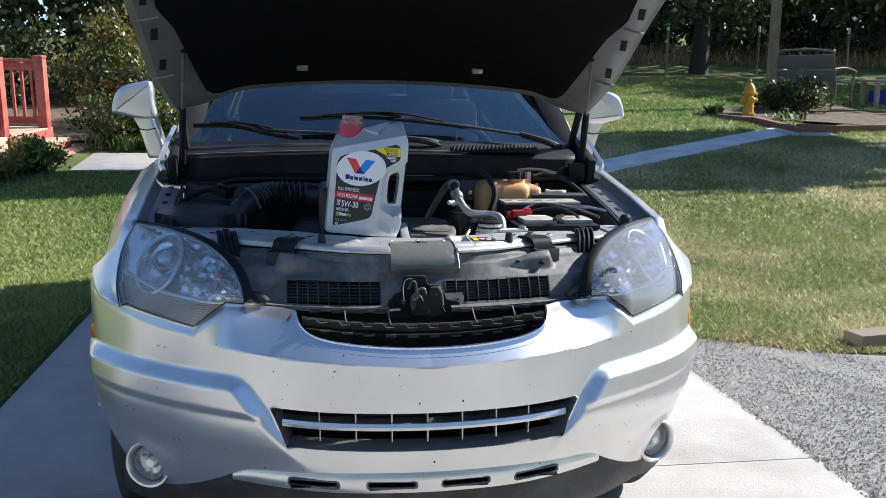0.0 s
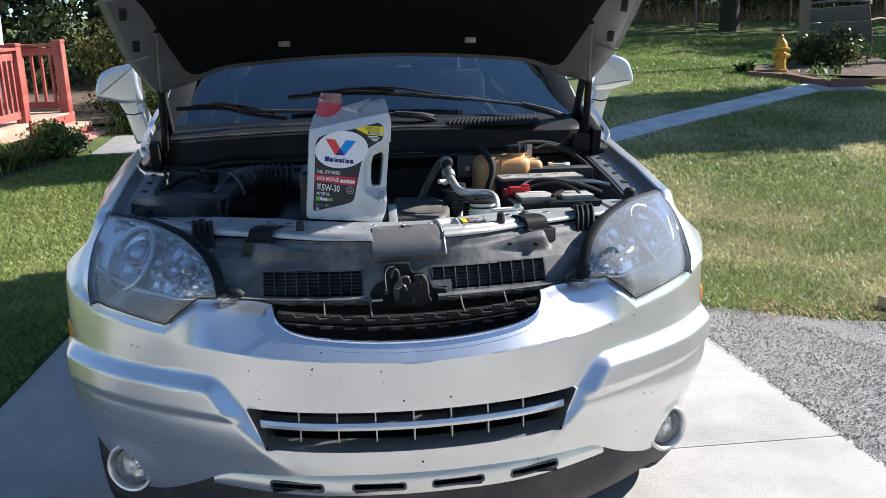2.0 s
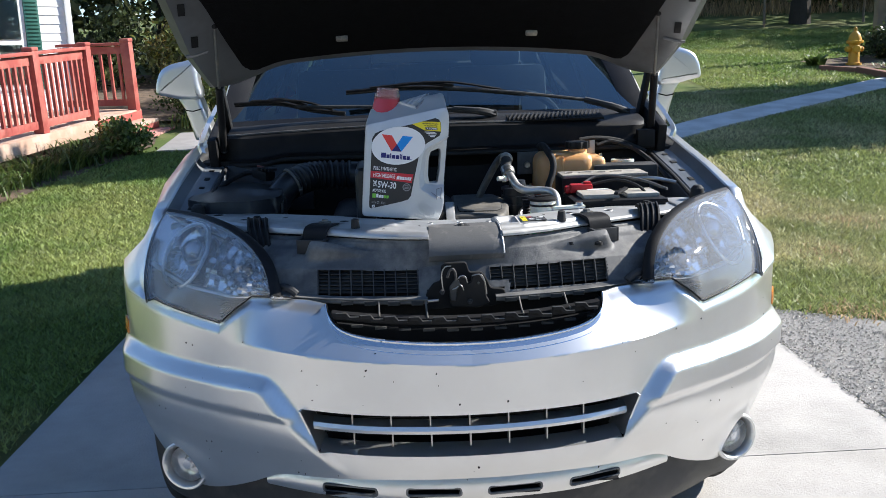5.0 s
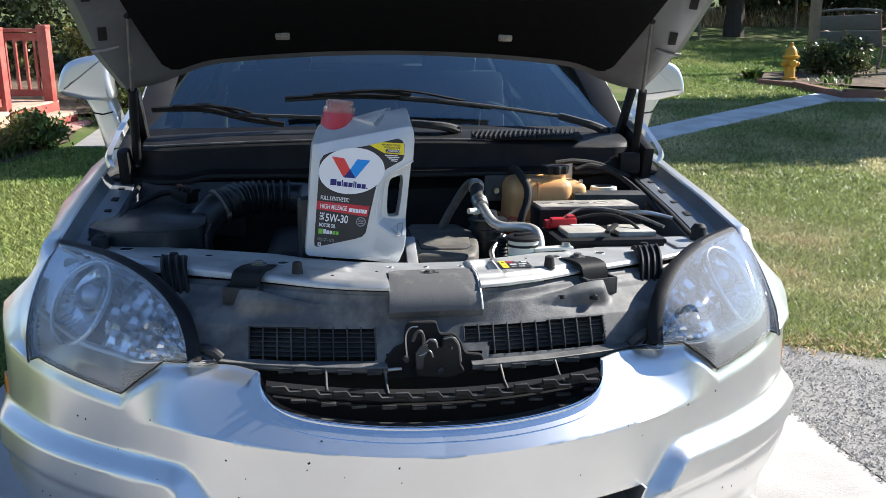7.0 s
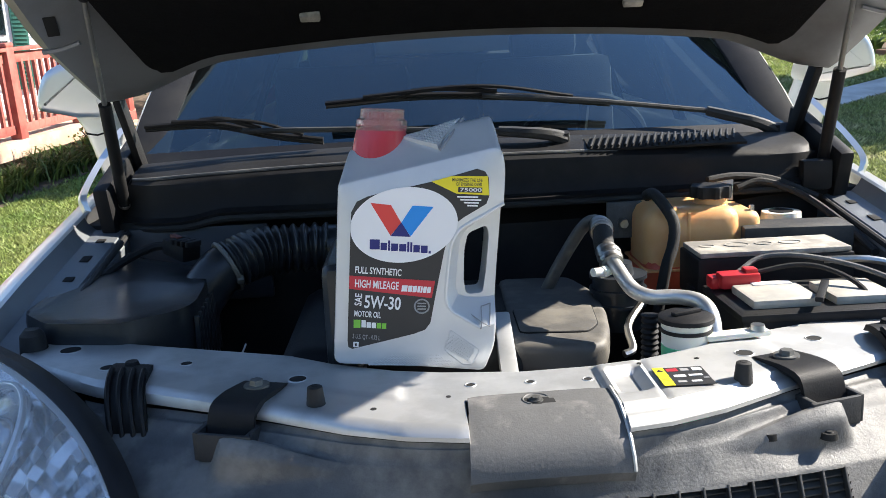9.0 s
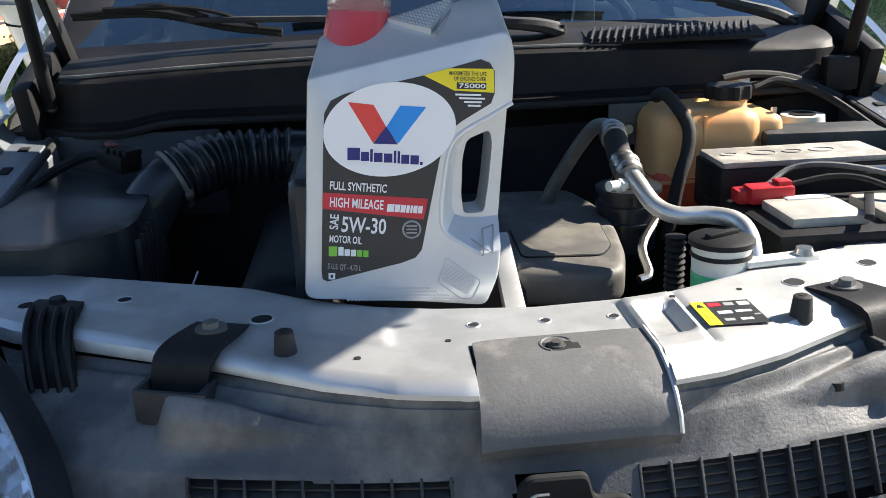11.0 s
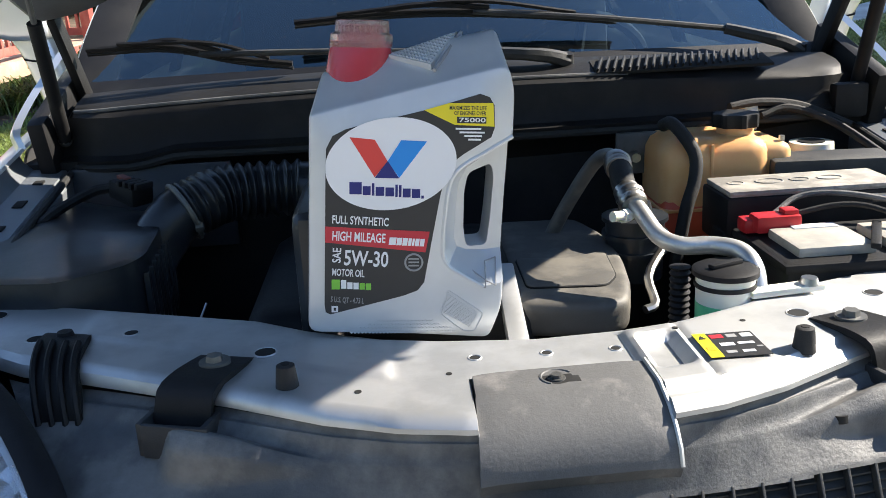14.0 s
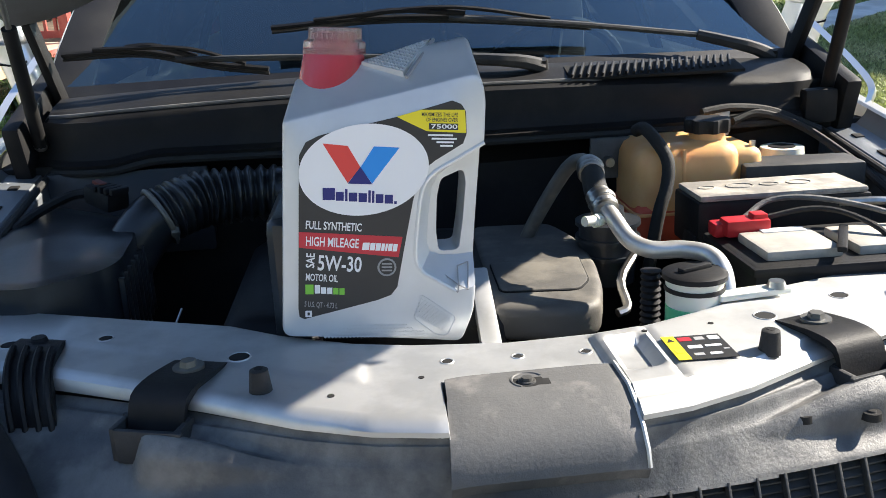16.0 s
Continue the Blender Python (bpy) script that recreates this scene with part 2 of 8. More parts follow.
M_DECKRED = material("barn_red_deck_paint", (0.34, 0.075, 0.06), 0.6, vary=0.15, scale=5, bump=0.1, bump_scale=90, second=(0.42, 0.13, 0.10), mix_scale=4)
# Tan boards, lighter than the barn-red deck paint.
M_DECKTAN = material("tan_deck_boards", (0.46, 0.30, 0.215), 0.8, vary=0.18, scale=4, bump=0.15, bump_scale=60, second=(0.54, 0.40, 0.31), mix_scale=3, rand=0.1)
# Pinkish red, lighter than the barn red of the risers.
M_STEP = material("pinkish_step_paint", (0.48, 0.20, 0.17), 0.75, vary=0.2, scale=5, bump=0.1, bump_scale=90, second=(0.58, 0.34, 0.28), mix_scale=4)
M_SIDING = material("white_vinyl_siding", (0.80, 0.80, 0.79), 0.5, vary=0.04, scale=3)
M_SHUTTER = material("dark_green_shutter", (0.03, 0.13, 0.10), 0.5, vary=0.1)
M_WOODPOST = material("weathered_timber", (0.26, 0.20, 0.14), 0.85, vary=0.25, scale=6, bump=0.4, bump_scale=40, second=(0.18, 0.14, 0.10), mix_scale=3)
M_BENCH = material("grey_weathered_bench", (0.13, 0.13, 0.13), 0.6, vary=0.2, scale=8)
M_BRONZE = material("dark_bench_frame", (0.20, 0.13, 0.10), 0.45, 0.3, vary=0.15)
M_HYDRANT = material("hydrant_yellow_paint", (0.62, 0.34, 0.03), 0.5, vary=0.15, scale=8, second=(0.50, 0.24, 0.03), mix_scale=4)
M_BARK = material("tree_bark", (0.055, 0.045, 0.036), 0.95, vary=0.35, scale=8, bump=0.9, bump_scale=30)
M_LEAFD = leafy("dark_tree_leaf", (0.05, 0.072, 0.026), (0.11, 0.12, 0.042))
M_LEAFM = leafy("shrub_leaf", (0.06, 0.095, 0.025), (0.16, 0.14, 0.035))
M_LEAFY = leafy("autumn_shrub_leaf", (0.10, 0.12, 0.03), (0.30, 0.17, 0.04))
M_STRAP = leafy("strap_leaf", (0.085, 0.14, 0.035), (0.14, 0.19, 0.05))
M_DRY = leafy("dry_meadow_grass", (0.42, 0.31, 0.16), (0.50, 0.36, 0.22), 0.8)
M_BLUE = material("blue_plastic", (0.02, 0.04, 0.35), 0.45, vary=0.1)
M_EDGING = material("red_brown_timber_edging", (0.20, 0.10, 0.07), 0.85, vary=0.25, scale=6, bump=0.4, bump_scale=40)


# ---- mesh helpers ----
def shade(me, angle=35):
    me.polygons.foreach_set("use_smooth", [True] * len(me.polygons))
    me.set_sharp_from_angle(angle=radians(angle))


def part(name, bm, mat, parent=None, label="", angle=35):
    """Links a bmesh as one mesh object, under a thing or under a part."""
    me = bpy.data.meshes.new(name)
    bmesh.ops.recalc_face_normals(bm, faces=bm.faces)
    bm.to_mesh(me)
    bm.free()
    return piece(name, me, mat, parent, label, angle)


def piece(name, me, mat, parent=None, label="", angle=35):
    for m in mat if isinstance(mat, (list, tuple)) else [mat]:
        if m.name not in me.materials:
            me.materials.append(m)
    shade(me, angle)
    ob = new(name, me)
    if parent is not None:
        ob.parent = parent
    if label:
        ob["label"] = label
    return ob


def thing(name, label, category, at=(0, 0, 0), group="", kind=""):
    ob = new(name)
    ob.location = at
    return tagged(ob, label, category, group, kind)


def mesh_of(name, verts, faces):
    me = bpy.data.meshes.new(name)
    me.from_pydata([tuple(map(float, v)) for v in verts], [], faces)
    me.validate()
    me.update()
    return me


def add_box(bm, c, s, bevel=0.0, rot=None, seg=2):
    r = bmesh.ops.create_cube(bm, size=1.0)
    vs = r["verts"]
    bmesh.ops.scale(bm, vec=s, verts=vs)
    if bevel:
        es = list({e for v in vs for e in v.link_edges})
        got = bmesh.ops.bevel(bm, geom=es, offset=bevel, segments=seg, affect="EDGES", profile=0.6)
        vs = list({v for f in got["faces"] for v in f.verts} | {v for v in vs if v.is_valid})
    m = Matrix.Translation(c) @ (rot.to_4x4() if rot is not None else Matrix())
    bmesh.ops.transform(bm, matrix=m, verts=vs)
    return vs


def box(c, s, bevel=0.0, rot=None, seg=2):
    bm = bmesh.new()
    add_box(bm, c, s, bevel, rot, seg)
    return bm


def add_cyl(bm, a, b, r1, r2=None, seg=20, cap=True):
    a, b = Vector(a), Vector(b)
    d = b - a
    got = bmesh.ops.create_cone(bm, cap_ends=cap, segments=seg, radius1=r1, radius2=r1 if r2 is None else r2, depth=d.length)
    m = Matrix.Translation((a + b) / 2) @ d.to_track_quat("Z", "Y").to_matrix().to_4x4()
    bmesh.ops.transform(bm, matrix=m, verts=got["verts"])
    return got["verts"]


def cyl(a, b, r1, r2=None, seg=20, cap=True):
    bm = bmesh.new()
    add_cyl(bm, a, b, r1, r2, seg, cap)
    return bm


def catmull(pts, n):
    """n points along a smooth curve through pts."""
    p = np.array(pts, float)
    p = np.vstack([2 * p[0] - p[1], p, 2 * p[-1] - p[-2]])
    k = len(p) - 3
    out = []
    for t in np.linspace(0, k, n):
        i = min(int(t), k - 1)
        f = t - i
        a, b, c, d = p[i:i + 4]
        out.append(0.5 * (2 * b + (c - a) * f + (2 * a - 5 * b + 4 * c - d) * f * f + (3 * b - 3 * c + d - a) * f ** 3))
    return np.array(out)


def add_tube(bm, pts, r, seg=10, cap=True):
    """A tube along pts; r is a number or one for each point."""
    pts = [Vector(p) for p in pts]
    rs = [r] * len(pts) if isinstance(r, (int, float)) else list(r)
    rings, side = [], None
    for i, p in enumerate(pts):
        d = (pts[min(i + 1, len(pts) - 1)] - pts[max(i - 1, 0)]).normalized()
        if side is None:
            side = d.orthogonal().normalized()
        side = (side - d * side.dot(d)).normalized()
        up = d.cross(side)
        rings.append([bm.verts.new(p + rs[i] * (math.cos(6.28318 * k / seg) * side + math.sin(6.28318 * k / seg) * up)) for k in range(seg)])
    for a, b in zip(rings, rings[1:]):
        for k in range(seg):
            bm.faces.new((a[k], a[(k + 1) % seg], b[(k + 1) % seg], b[k]))
    if cap:
        bm.faces.new(rings[0][::-1])
        bm.faces.new(rings[-1])


def tube(pts, r, seg=10, n=0):
    bm = bmesh.new()
    add_tube(bm, catmull(pts, n) if n else pts, r, seg)
    return bm


def add_grid(bm, g, thick=None):
    """A sheet over a grid of points [rows][cols]; with thick, an array of offsets, a closed shell."""
    g = np.asarray(g, float)
    R, C = g.shape[:2]
    top = [[bm.verts.new(g[i, j]) for j in range(C)] for i in range(R)]
    for i in range(R - 1):
        for j in range(C - 1):
            bm.faces.new((top[i][j], top[i][j + 1], top[i + 1][j + 1], top[i + 1][j]))
    if thick is not None:
        h = g + np.asarray(thick, float)
        bot = [[bm.verts.new(h[i, j]) for j in range(C)] for i in range(R)]
        for i in range(R - 1):
            for j in range(C - 1):
                bm.faces.new((bot[i][j], bot[i + 1][j], bot[i + 1][j + 1], bot[i][j + 1]))
        for j in range(C - 1):
            bm.faces.new((top[0][j + 1], top[0][j], bot[0][j], bot[0][j + 1]))
            bm.faces.new((top[-1][j], top[-1][j + 1], bot[-1][j + 1], bot[-1][j]))
        for i in range(R - 1):
            bm.faces.new((top[i][0], top[i + 1][0], bot[i + 1][0], bot[i][0]))
            bm.faces.new((top[i + 1][-1], top[i][-1], bot[i][-1], bot[i + 1][-1]))


def sheet(g, thick=None):
    bm = bmesh.new()
    add_grid(bm, g, thick)
    return bm


def prism(poly, depth, bevel=0.0, seg=2):
    """A flat outline [(x, y)] in local x-y, extruded along +z by depth, edges rounded."""
    bm = bmesh.new()
    f = bm.faces.new([bm.verts.new((x, y, 0)) for x, y in poly])
    r = bmesh.ops.extrude_face_region(bm, geom=[f])
    bmesh.ops.translate(bm, vec=(0, 0, depth), verts=[v for v in r["geom"] if isinstance(v, bmesh.types.BMVert)])
    if bevel:
        es = [e for e in bm.edges if abs(e.verts[0].co.z - e.verts[1].co.z) < 1e-6]
        bmesh.ops.bevel(bm, geom=es, offset=bevel, segments=seg, affect="EDGES", profile=0.6)
    return bm


def rounded(poly, radius, n=5):
    """A closed outline with its corners rounded; radius is one number or one for each corner."""
    p = [Vector(q) for q in poly]
    rs = [radius] * len(p) if isinstance(radius, float) else radius
    out = []
    for i, b in enumerate(p):
        a, c = p[i - 1], p[(i + 1) % len(p)]
        u, w = (a - b), (c - b)
        r = min(rs[i], u.length * 0.45, w.length * 0.45)
        q0, q1 = b + u.normalized() * r, b + w.normalized() * r
        for t in np.linspace(0, 1, n):
            out.append(tuple((1 - t) ** 2 * q0 + 2 * t * (1 - t) * b + t * t * q1))
    return out


def put(bm, m):
    bmesh.ops.transform(bm, matrix=m, verts=bm.verts)
    return bm


def frame_to(origin, x_dir, y_dir):
    """A matrix whose local x and y point along the given directions."""
    x = Vector(x_dir).normalized()
    z = x.cross(Vector(y_dir)).normalized()
    y = z.cross(x)
    return Matrix.Translation(origin) @ Matrix((x, y, z)).transposed().to_4x4()


def cut(ob, cutters):
    """Cuts the cutters' shapes out of ob for good, and removes them."""
    for c in cutters:
        md = ob.modifiers.new("cut", "BOOLEAN")
        md.operation, md.object, md.solver = "DIFFERENCE", c, "EXACT"
    bpy.context.view_layer.update()
    done = bpy.data.meshes.new_from_object(ob.evaluated_get(bpy.context.evaluated_depsgraph_get()))
    ob.modifiers.clear()
    ob.data = done
    shade(done)
    for c in cutters:
        bpy.data.objects.remove(c)
    return ob


def smooth(a, b, v):
    t = np.clip((np.asarray(v, float) - a) / (b - a), 0, 1)
    return t * t * (3 - 2 * t)


def letters(name, text, size, mat, parent, m, width=None, label="", align="LEFT", thick=0.0003, bold=0.0):
    """Built-in lettering as a mesh, `size` high, on the pose m."""
    c = bpy.data.curves.new(name, "FONT")
    c.body, c.size, c.extrude, c.align_x, c.resolution_u, c.offset = text, size * 1.4, thick, align, 3, bold * size
    o = new(name, c)
    bpy.context.view_layer.update()
    me = bpy.data.meshes.new_from_object(o.evaluated_get(bpy.context.evaluated_depsgraph_get()))
    bpy.data.objects.remove(o)
    if width:
        xs = [v.co.x for v in me.vertices]
        k = width / (max(xs) - min(xs))
        for v in me.vertices:
            v.co.x *= k
    me.transform(m)
    return piece(name, me, mat, parent, label)

# ---- ground ----
def ground_z(x, y):
    x, y = np.asarray(x, float), np.asarray(y, float)
    z = (0.087 + 0.031 * smooth(0, 4, x)) * np.log1p(np.exp(np.minimum(y - 4.5, 60)))
    far = np.maximum(0, y - 40)
    return z - 0.0006 * np.minimum(far, 60) ** 2 * 0.5 + 0.03 * np.sin(x * 0.21 + 1) * smooth(6, 14, y)


gx = np.concatenate([[-4000, -900, -200, -80, -40], np.linspace(-25, -4, 22), np.linspace(-3.8, 3.8, 39), np.linspace(4, 30, 27), [40, 80, 200, 900, 4000]])
gy = np.concatenate([[-4000, -900, -200, -60, -20, -10], np.linspace(-6, 14, 61), np.linspace(15, 60, 46), [80, 120, 300, 1000, 4000]])
X, Y = np.meshgrid(gx, gy)
under = (np.abs(X - 0.03) < 1.66) & (Y < 8.1) & (Y > -14.2)
ground = tagged(part("ground", sheet(np.stack([X, Y, np.where(under, -0.04, ground_z(X, Y) - 0.012)], -1)), M_GRASS), "sloping lawn of green and straw-coloured grass", "lawn", kind="structure")


def slab(name, x0, x1, y0, y1, z, mat, label, category, thick=0.12):
    o = part(name, box(((x0 + x1) / 2, (y0 + y1) / 2, z - thick / 2), (x1 - x0, y1 - y0, thick), 0.008, seg=2), mat)
    return tagged(o, label, category, kind="structure")


drive = tagged(new("driveway"), "pale concrete drive poured in slabs, partly in shade", "driveway", kind="structure")
for y0, y1 in ((-14.0, -10.2), (-10.196, -6.41), (-6.406, -2.62), (-2.616, 0.925), (0.928, 4.6), (4.604, 8.2)):
    o = part("slab", box((0.03, (y0 + y1) / 2, -0.055 + 0.003), (3.22, y1 - y0, 0.11), 0.006), M_CONC, drive)
# Unseen concrete, added so the car's paint reflects pale ground instead of lawn.
apron = slab("drive_apron", -12.0, 12.0, -13.0, -3.0, 0.0, M_CONC, "unseen concrete apron added for the bumper's reflections", "driveway", 0.10)
slab("drive_pad", -12.0, -1.585, -2.99, 0.85, 0.0, M_CONC, "unseen concrete pad added to keep lawn green out of reflections", "driveway", 0.10)
slab("side_pad", -12.0, -4.6, 0.86, 4.0, 0.0, M_CONC, "unseen concrete pad added beyond the lawn for reflections", "driveway", 0.10)
ys = np.linspace(-2.95, 2.75, 40)
rows = []
for y in ys:
    right = 5.4 + 0.3 * math.sin(y * 1.3)
    rows.append([(x, y - max(0, y - 0.5) / 2.25 * (0.62 * min(1.4, (x - 1.64)) - 0.06 * math.sin(x * 5)), float(ground_z(x, y)) - 0.002 + 0.004 * math.sin(x * 9 + y * 5)) for x in np.linspace(1.64, right, 24)])
gravel = tagged(part("gravel_path", sheet(rows), M_GRAVEL), "grey gravel strip beside the drive", "gravel", kind="structure")
# loose stones
rnd = np.random.RandomState(3)
n = 60000
px, py = 1.62 + 3.4 * rnd.uniform(0, 1, n) ** 1.1, rnd.uniform(-0.6, 2.7, n)
keep = py < 2.75 - 0.62 * np.minimum(1.4, px - 1.64) + 0.07 * rnd.randn(n)
px, py = px[keep], py[keep]
base = np.array([(1, 0, 0), (-0.5, 0.85, 0), (-0.5, -0.85, 0), (0.1, 0.1, 0.75)])
V, F = [], []
pz = ground_z(px, py) + 0.003
for i, (x, y) in enumerate(zip(px, py)):
    r, t = rnd.uniform(0.003, 0.008), rnd.uniform(0, 6.28)
    c, s_ = math.cos(t), math.sin(t)
    for b in base:
        b = b * rnd.uniform(0.7, 1.3, 3)
        V.append((x + r * (c * b[0] - s_ * b[1]), y + r * (s_ * b[0] + c * b[1]), pz[i] + r * b[2]))
    k = 4 * i
    F += [(k, k + 1, k + 3), (k + 1, k + 2, k + 3), (k + 2, k, k + 3)]
tagged(piece("gravel_stones", mesh_of("gravel_stones", V, F), M_STONE, None, "", 5), "loose grey gravel stones", "gravel", kind="stuff")

# ---- the car ----
car = thing("car", "silver compact SUV on a concrete drive, hood propped open", "car")
HALF = [(0, -0.07), (0.2, -0.05), (0.35, 0.0), (0.5, 0.085), (0.62, 0.165), (0.72, 0.25), (0.80, 0.345), (0.85, 0.42), (0.88, 0.50)]
PLAN = catmull([(-x, y) for x, y in HALF[:0:-1]] + HALF, 1601)
PX, PY = PLAN[:, 0], PLAN[:, 1]


def front_y(x):
    return np.interp(x, PX, PY)


def lip_z(x):
    a = np.minimum(np.abs(x) / 0.355, 1)
    return 0.755 + 0.028 * a ** 2 + 0.043 * a ** 12


def bumper_top(x):
    a = np.abs(x)
    return np.where(a < 0.355, lip_z(x), np.interp(a, [0.355, 0.437, 0.50, 0.562, 0.757, 0.88], [0.826, 0.833, 0.845, 0.783, 0.808, 0.838]))


LOW = catmull([(0, 0.463), (0.2, 0.460), (0.32, 0.452), (0.42, 0.442), (0.46, 0.431), (0.50, 0.408), (0.54, 0.385), (0.62, 0.345), (0.70, 0.318), (0.79, 0.300), (0.89, 0.312)], 120)


def bumper_bottom(x):
    a = np.abs(x)
    return np.interp(a, LOW[:, 0], LOW[:, 1])


def bumper_off(x, z):
    """How far the bumper's skin stands out from its plan line."""
    a = np.abs(x)
    crease = 0.724 + 0.04 * a
    o = -0.050 * np.clip((z - crease) / 0.045, 0, 2) * smooth(0.56, 0.40, a)
    o = o - 0.07 * np.clip((0.52 - z) / 0.2, 0, 2) ** 1.5
    inner = 0.375 + 0.8 * (z - 0.60)
    pod = 0.036 * smooth(0, 0.032, 0.682 - z) * smooth(0, 0.035, a - inner)
    pod = pod * (1 - 0.35 * smooth(0.606, 0.580, z)) * (1 - smooth(0.575, 0.45, z)) * (1 - 0.7 * smooth(0.82, 0.88, a))
    flare = 0.016 * np.exp(-(((a - 0.72) / 0.085) ** 2 + ((z - 0.375) / 0.075) ** 2) ** 2)
    return o + pod + flare


def bumper_point(x, z, lift=0.0):
    s = np.sign(x)
    dx = 1e-3
    slope = (front_y(x + dx) - front_y(x - dx)) / (2 * dx)
    n = np.stack([slope, -np.ones_like(slope)], -1) / np.sqrt(1 + slope ** 2)[..., None]
    o = bumper_off(x, z) + lift
    return np.stack([x + n[..., 0] * o, front_y(x) + n[..., 1] * o, z], -1)


def build_bumper():
    arc = np.concatenate([[0], np.cumsum(np.hypot(np.diff(PX), np.diff(PY)))])
    keys = [0, 0.33, 0.345, 0.355, 0.437, 0.50, 0.562, 0.757]
    s = np.union1d(np.linspace(0, arc[-1], 281), np.interp([-k for k in keys] + keys, PX, arc))
    x = np.interp(s, arc, PX)
    x = np.clip(x, -0.8795, 0.8795)
    v = np.linspace(0, 1, 120)[:, None]
    z = bumper_bottom(x) * (1 - v) + bumper_top(x) * v
    g = bumper_point(np.broadcast_to(x, z.shape), z)
    back = bumper_point(np.broadcast_to(x, z.shape), z, -0.005) - g
    roll = (smooth(0.94, 1.0, v) * (np.abs(x) > 0.36))[..., None] * np.array([0, 0.012, -0.001])
    b = part("front_bumper", sheet(g + roll, back), M_PAINT, car, "silver painted front bumper with stone chips")
    cutters = []
    bm = prism([(-0.376, 0.614), (0.376, 0.614), (0.338, 0.520), (-0.338, 0.520)], 0.4)
    put(bm, frame_to((0, 0.15, 0), (1, 0, 0), (0, 0, 1)))
    cutters.append(part("cutter", bm, M_PAINT))
    for sx in (-1, 1):
        c = Vector((0.722 * sx, 0.25, 0.378))
        d = Vector((0.50 * sx, -0.866, 0))
        cutters.append(part("cutter", cyl(c - d * 0.2, c + d * 0.2, 0.056, seg=40), M_PAINT))
    return cut(b, cutters)


bumper = build_bumper()

# chrome-edged lip under the upper opening
xs = np.linspace(-0.352, 0.352, 90)
lip = bumper_point(xs, lip_z(xs))
part("grille_lip", sheet(np.stack([lip + [0, -0.009, -0.020], lip + [0, -0.0125, -0.013], lip + [0, -0.0105, -0.010], lip + [0, 0.004, 0.005], lip + [0, 0.007, 0.0065], lip + [0, 0.012, 0.005], lip + [0, 0.020, -0.006]])), M_LIP, bumper, "bright rolled lip below the open grille")
for dy, dz, r_ in ((-0.0125, -0.0135, 0.0022), (0.004, 0.0062, 0.0026), (0.0115, 0.0058, 0.0018)):
    part("lip_bead", tube([tuple(q + np.array([0, dy, dz])) for q in lip], r_, 8), M_CHROME, bumper, "thin bright bead along the lip")
xs = np.linspace(-0.35, 0.35, 70)
p = bumper_point(xs, lip_z(xs))
g = np.stack([p + [0, 0.027, -0.006], p + [0, 0.045, -0.008], p + [0, 0.07, -0.010], p + [0, 0.09, -0.03]])
part("grille_ledge", sheet(g), M_DUSTY, bumper, "dusty black ledge inside the grille opening")

# lower grille: surround, bars, slats and a near-black sheet behind
xs = np.linspace(-0.36, 0.36, 60)


def in_y(x, d):
    return front_y(x) + d


low = np.stack([np.stack([xs * 0.935, in_y(xs * 0.935, 0.0), np.full_like(xs, 0.5205)], -1), np.stack([xs * 0.93, in_y(xs * 0.93, 0.025), np.full_like(xs, 0.526)], -1), np.stack([xs * 0.92, in_y(xs * 0.92, 0.052), np.full_like(xs, 0.532)], -1)])
part("grille_ledge", sheet(low, np.array([0, 0.0, -0.006])), M_PAINT, bumper, "silver sloping ledge under the lower grille")
for sx in (-1, 1):
    g = [[(sx * (0.338 + 0.40 * (z - 0.52) - k * 0.3), front_y(0.35) + k * 1.5 - 0.004, z) for k in (0, 0.03, 0.06)] for z in (0.522, 0.545, 0.58, 0.614)]
    part("grille_cheek", sheet(g, np.array([sx * 0.004, 0, 0])), M_PAINT, bumper)
for z, t in ((0.577, 0.0085),):
    g = np.stack([np.stack([xs * 0.97, in_y(xs * 0.97, 0.008 + dy), np.full_like(xs, z + dz)], -1) for dy, dz in ((0.0, -t), (-0.004, 0), (0.0, t), (0.03, t + 0.003))])
    part("grille_bar", sheet(g, np.array([0, 0.006, 0])), M_PAINT, bumper, "silver horizontal grille bar")
for i in range(7):
    x = -0.262 + 0.0845 * i
    bm = box((x, float(front_y(x)) + 0.024, 0.596), (0.0035, 0.024, 0.036), 0.0012)
    add_box(bm, (x + 0.002, float(front_y(x)) + 0.03, 0.553), (0.0035, 0.024, 0.034), 0.0012)
    part("grille_rib", bm, M_STEEL, bumper, "thin upright grille rib")
# Flat black sheet in place of the shade behind the lower grille.
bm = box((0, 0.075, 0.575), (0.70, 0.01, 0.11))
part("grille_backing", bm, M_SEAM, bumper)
for k in range(3):
    part("grille_slat", box((0, 0.055, 0.545 + 0.026 * k), (0.66, 0.02, 0.004), 0.001), M_BLACK, bumper)

# skid panel with four slots, and the black valance
xs = np.linspace(-0.475, 0.475, 96)
a = np.abs(xs)
rows = []
for k in np.linspace(0, 1, 12):
    top = bumper_bottom(xs) - 0.004
    z = top * (1 - k) + np.minimum(top - 0.004, 0.404 - 0.008 * (a / 0.45) ** 2) * k
    out = 0.014 * math.sin(math.pi * k) - 0.006 * k
    rows.append(np.stack([xs, front_y(xs) + 0.024 - 0.6 * out + 0.012 * smooth(0.15, 0.5, a), z], -1))
skid = part("skid_panel", sheet(np.array(rows), np.array([0, 0.006, 0.0])), M_PAINT, car, "silver skid panel with four dark slots")
SLOTS = (-0.276, -0.09, 0.09, 0.276)
slots = [part("cutter", box((x, 0.04, 0.428 - 0.003 * (x / 0.276) ** 2), (0.118, 0.3, 0.018), 0.006), M_PAINT) for x in SLOTS]
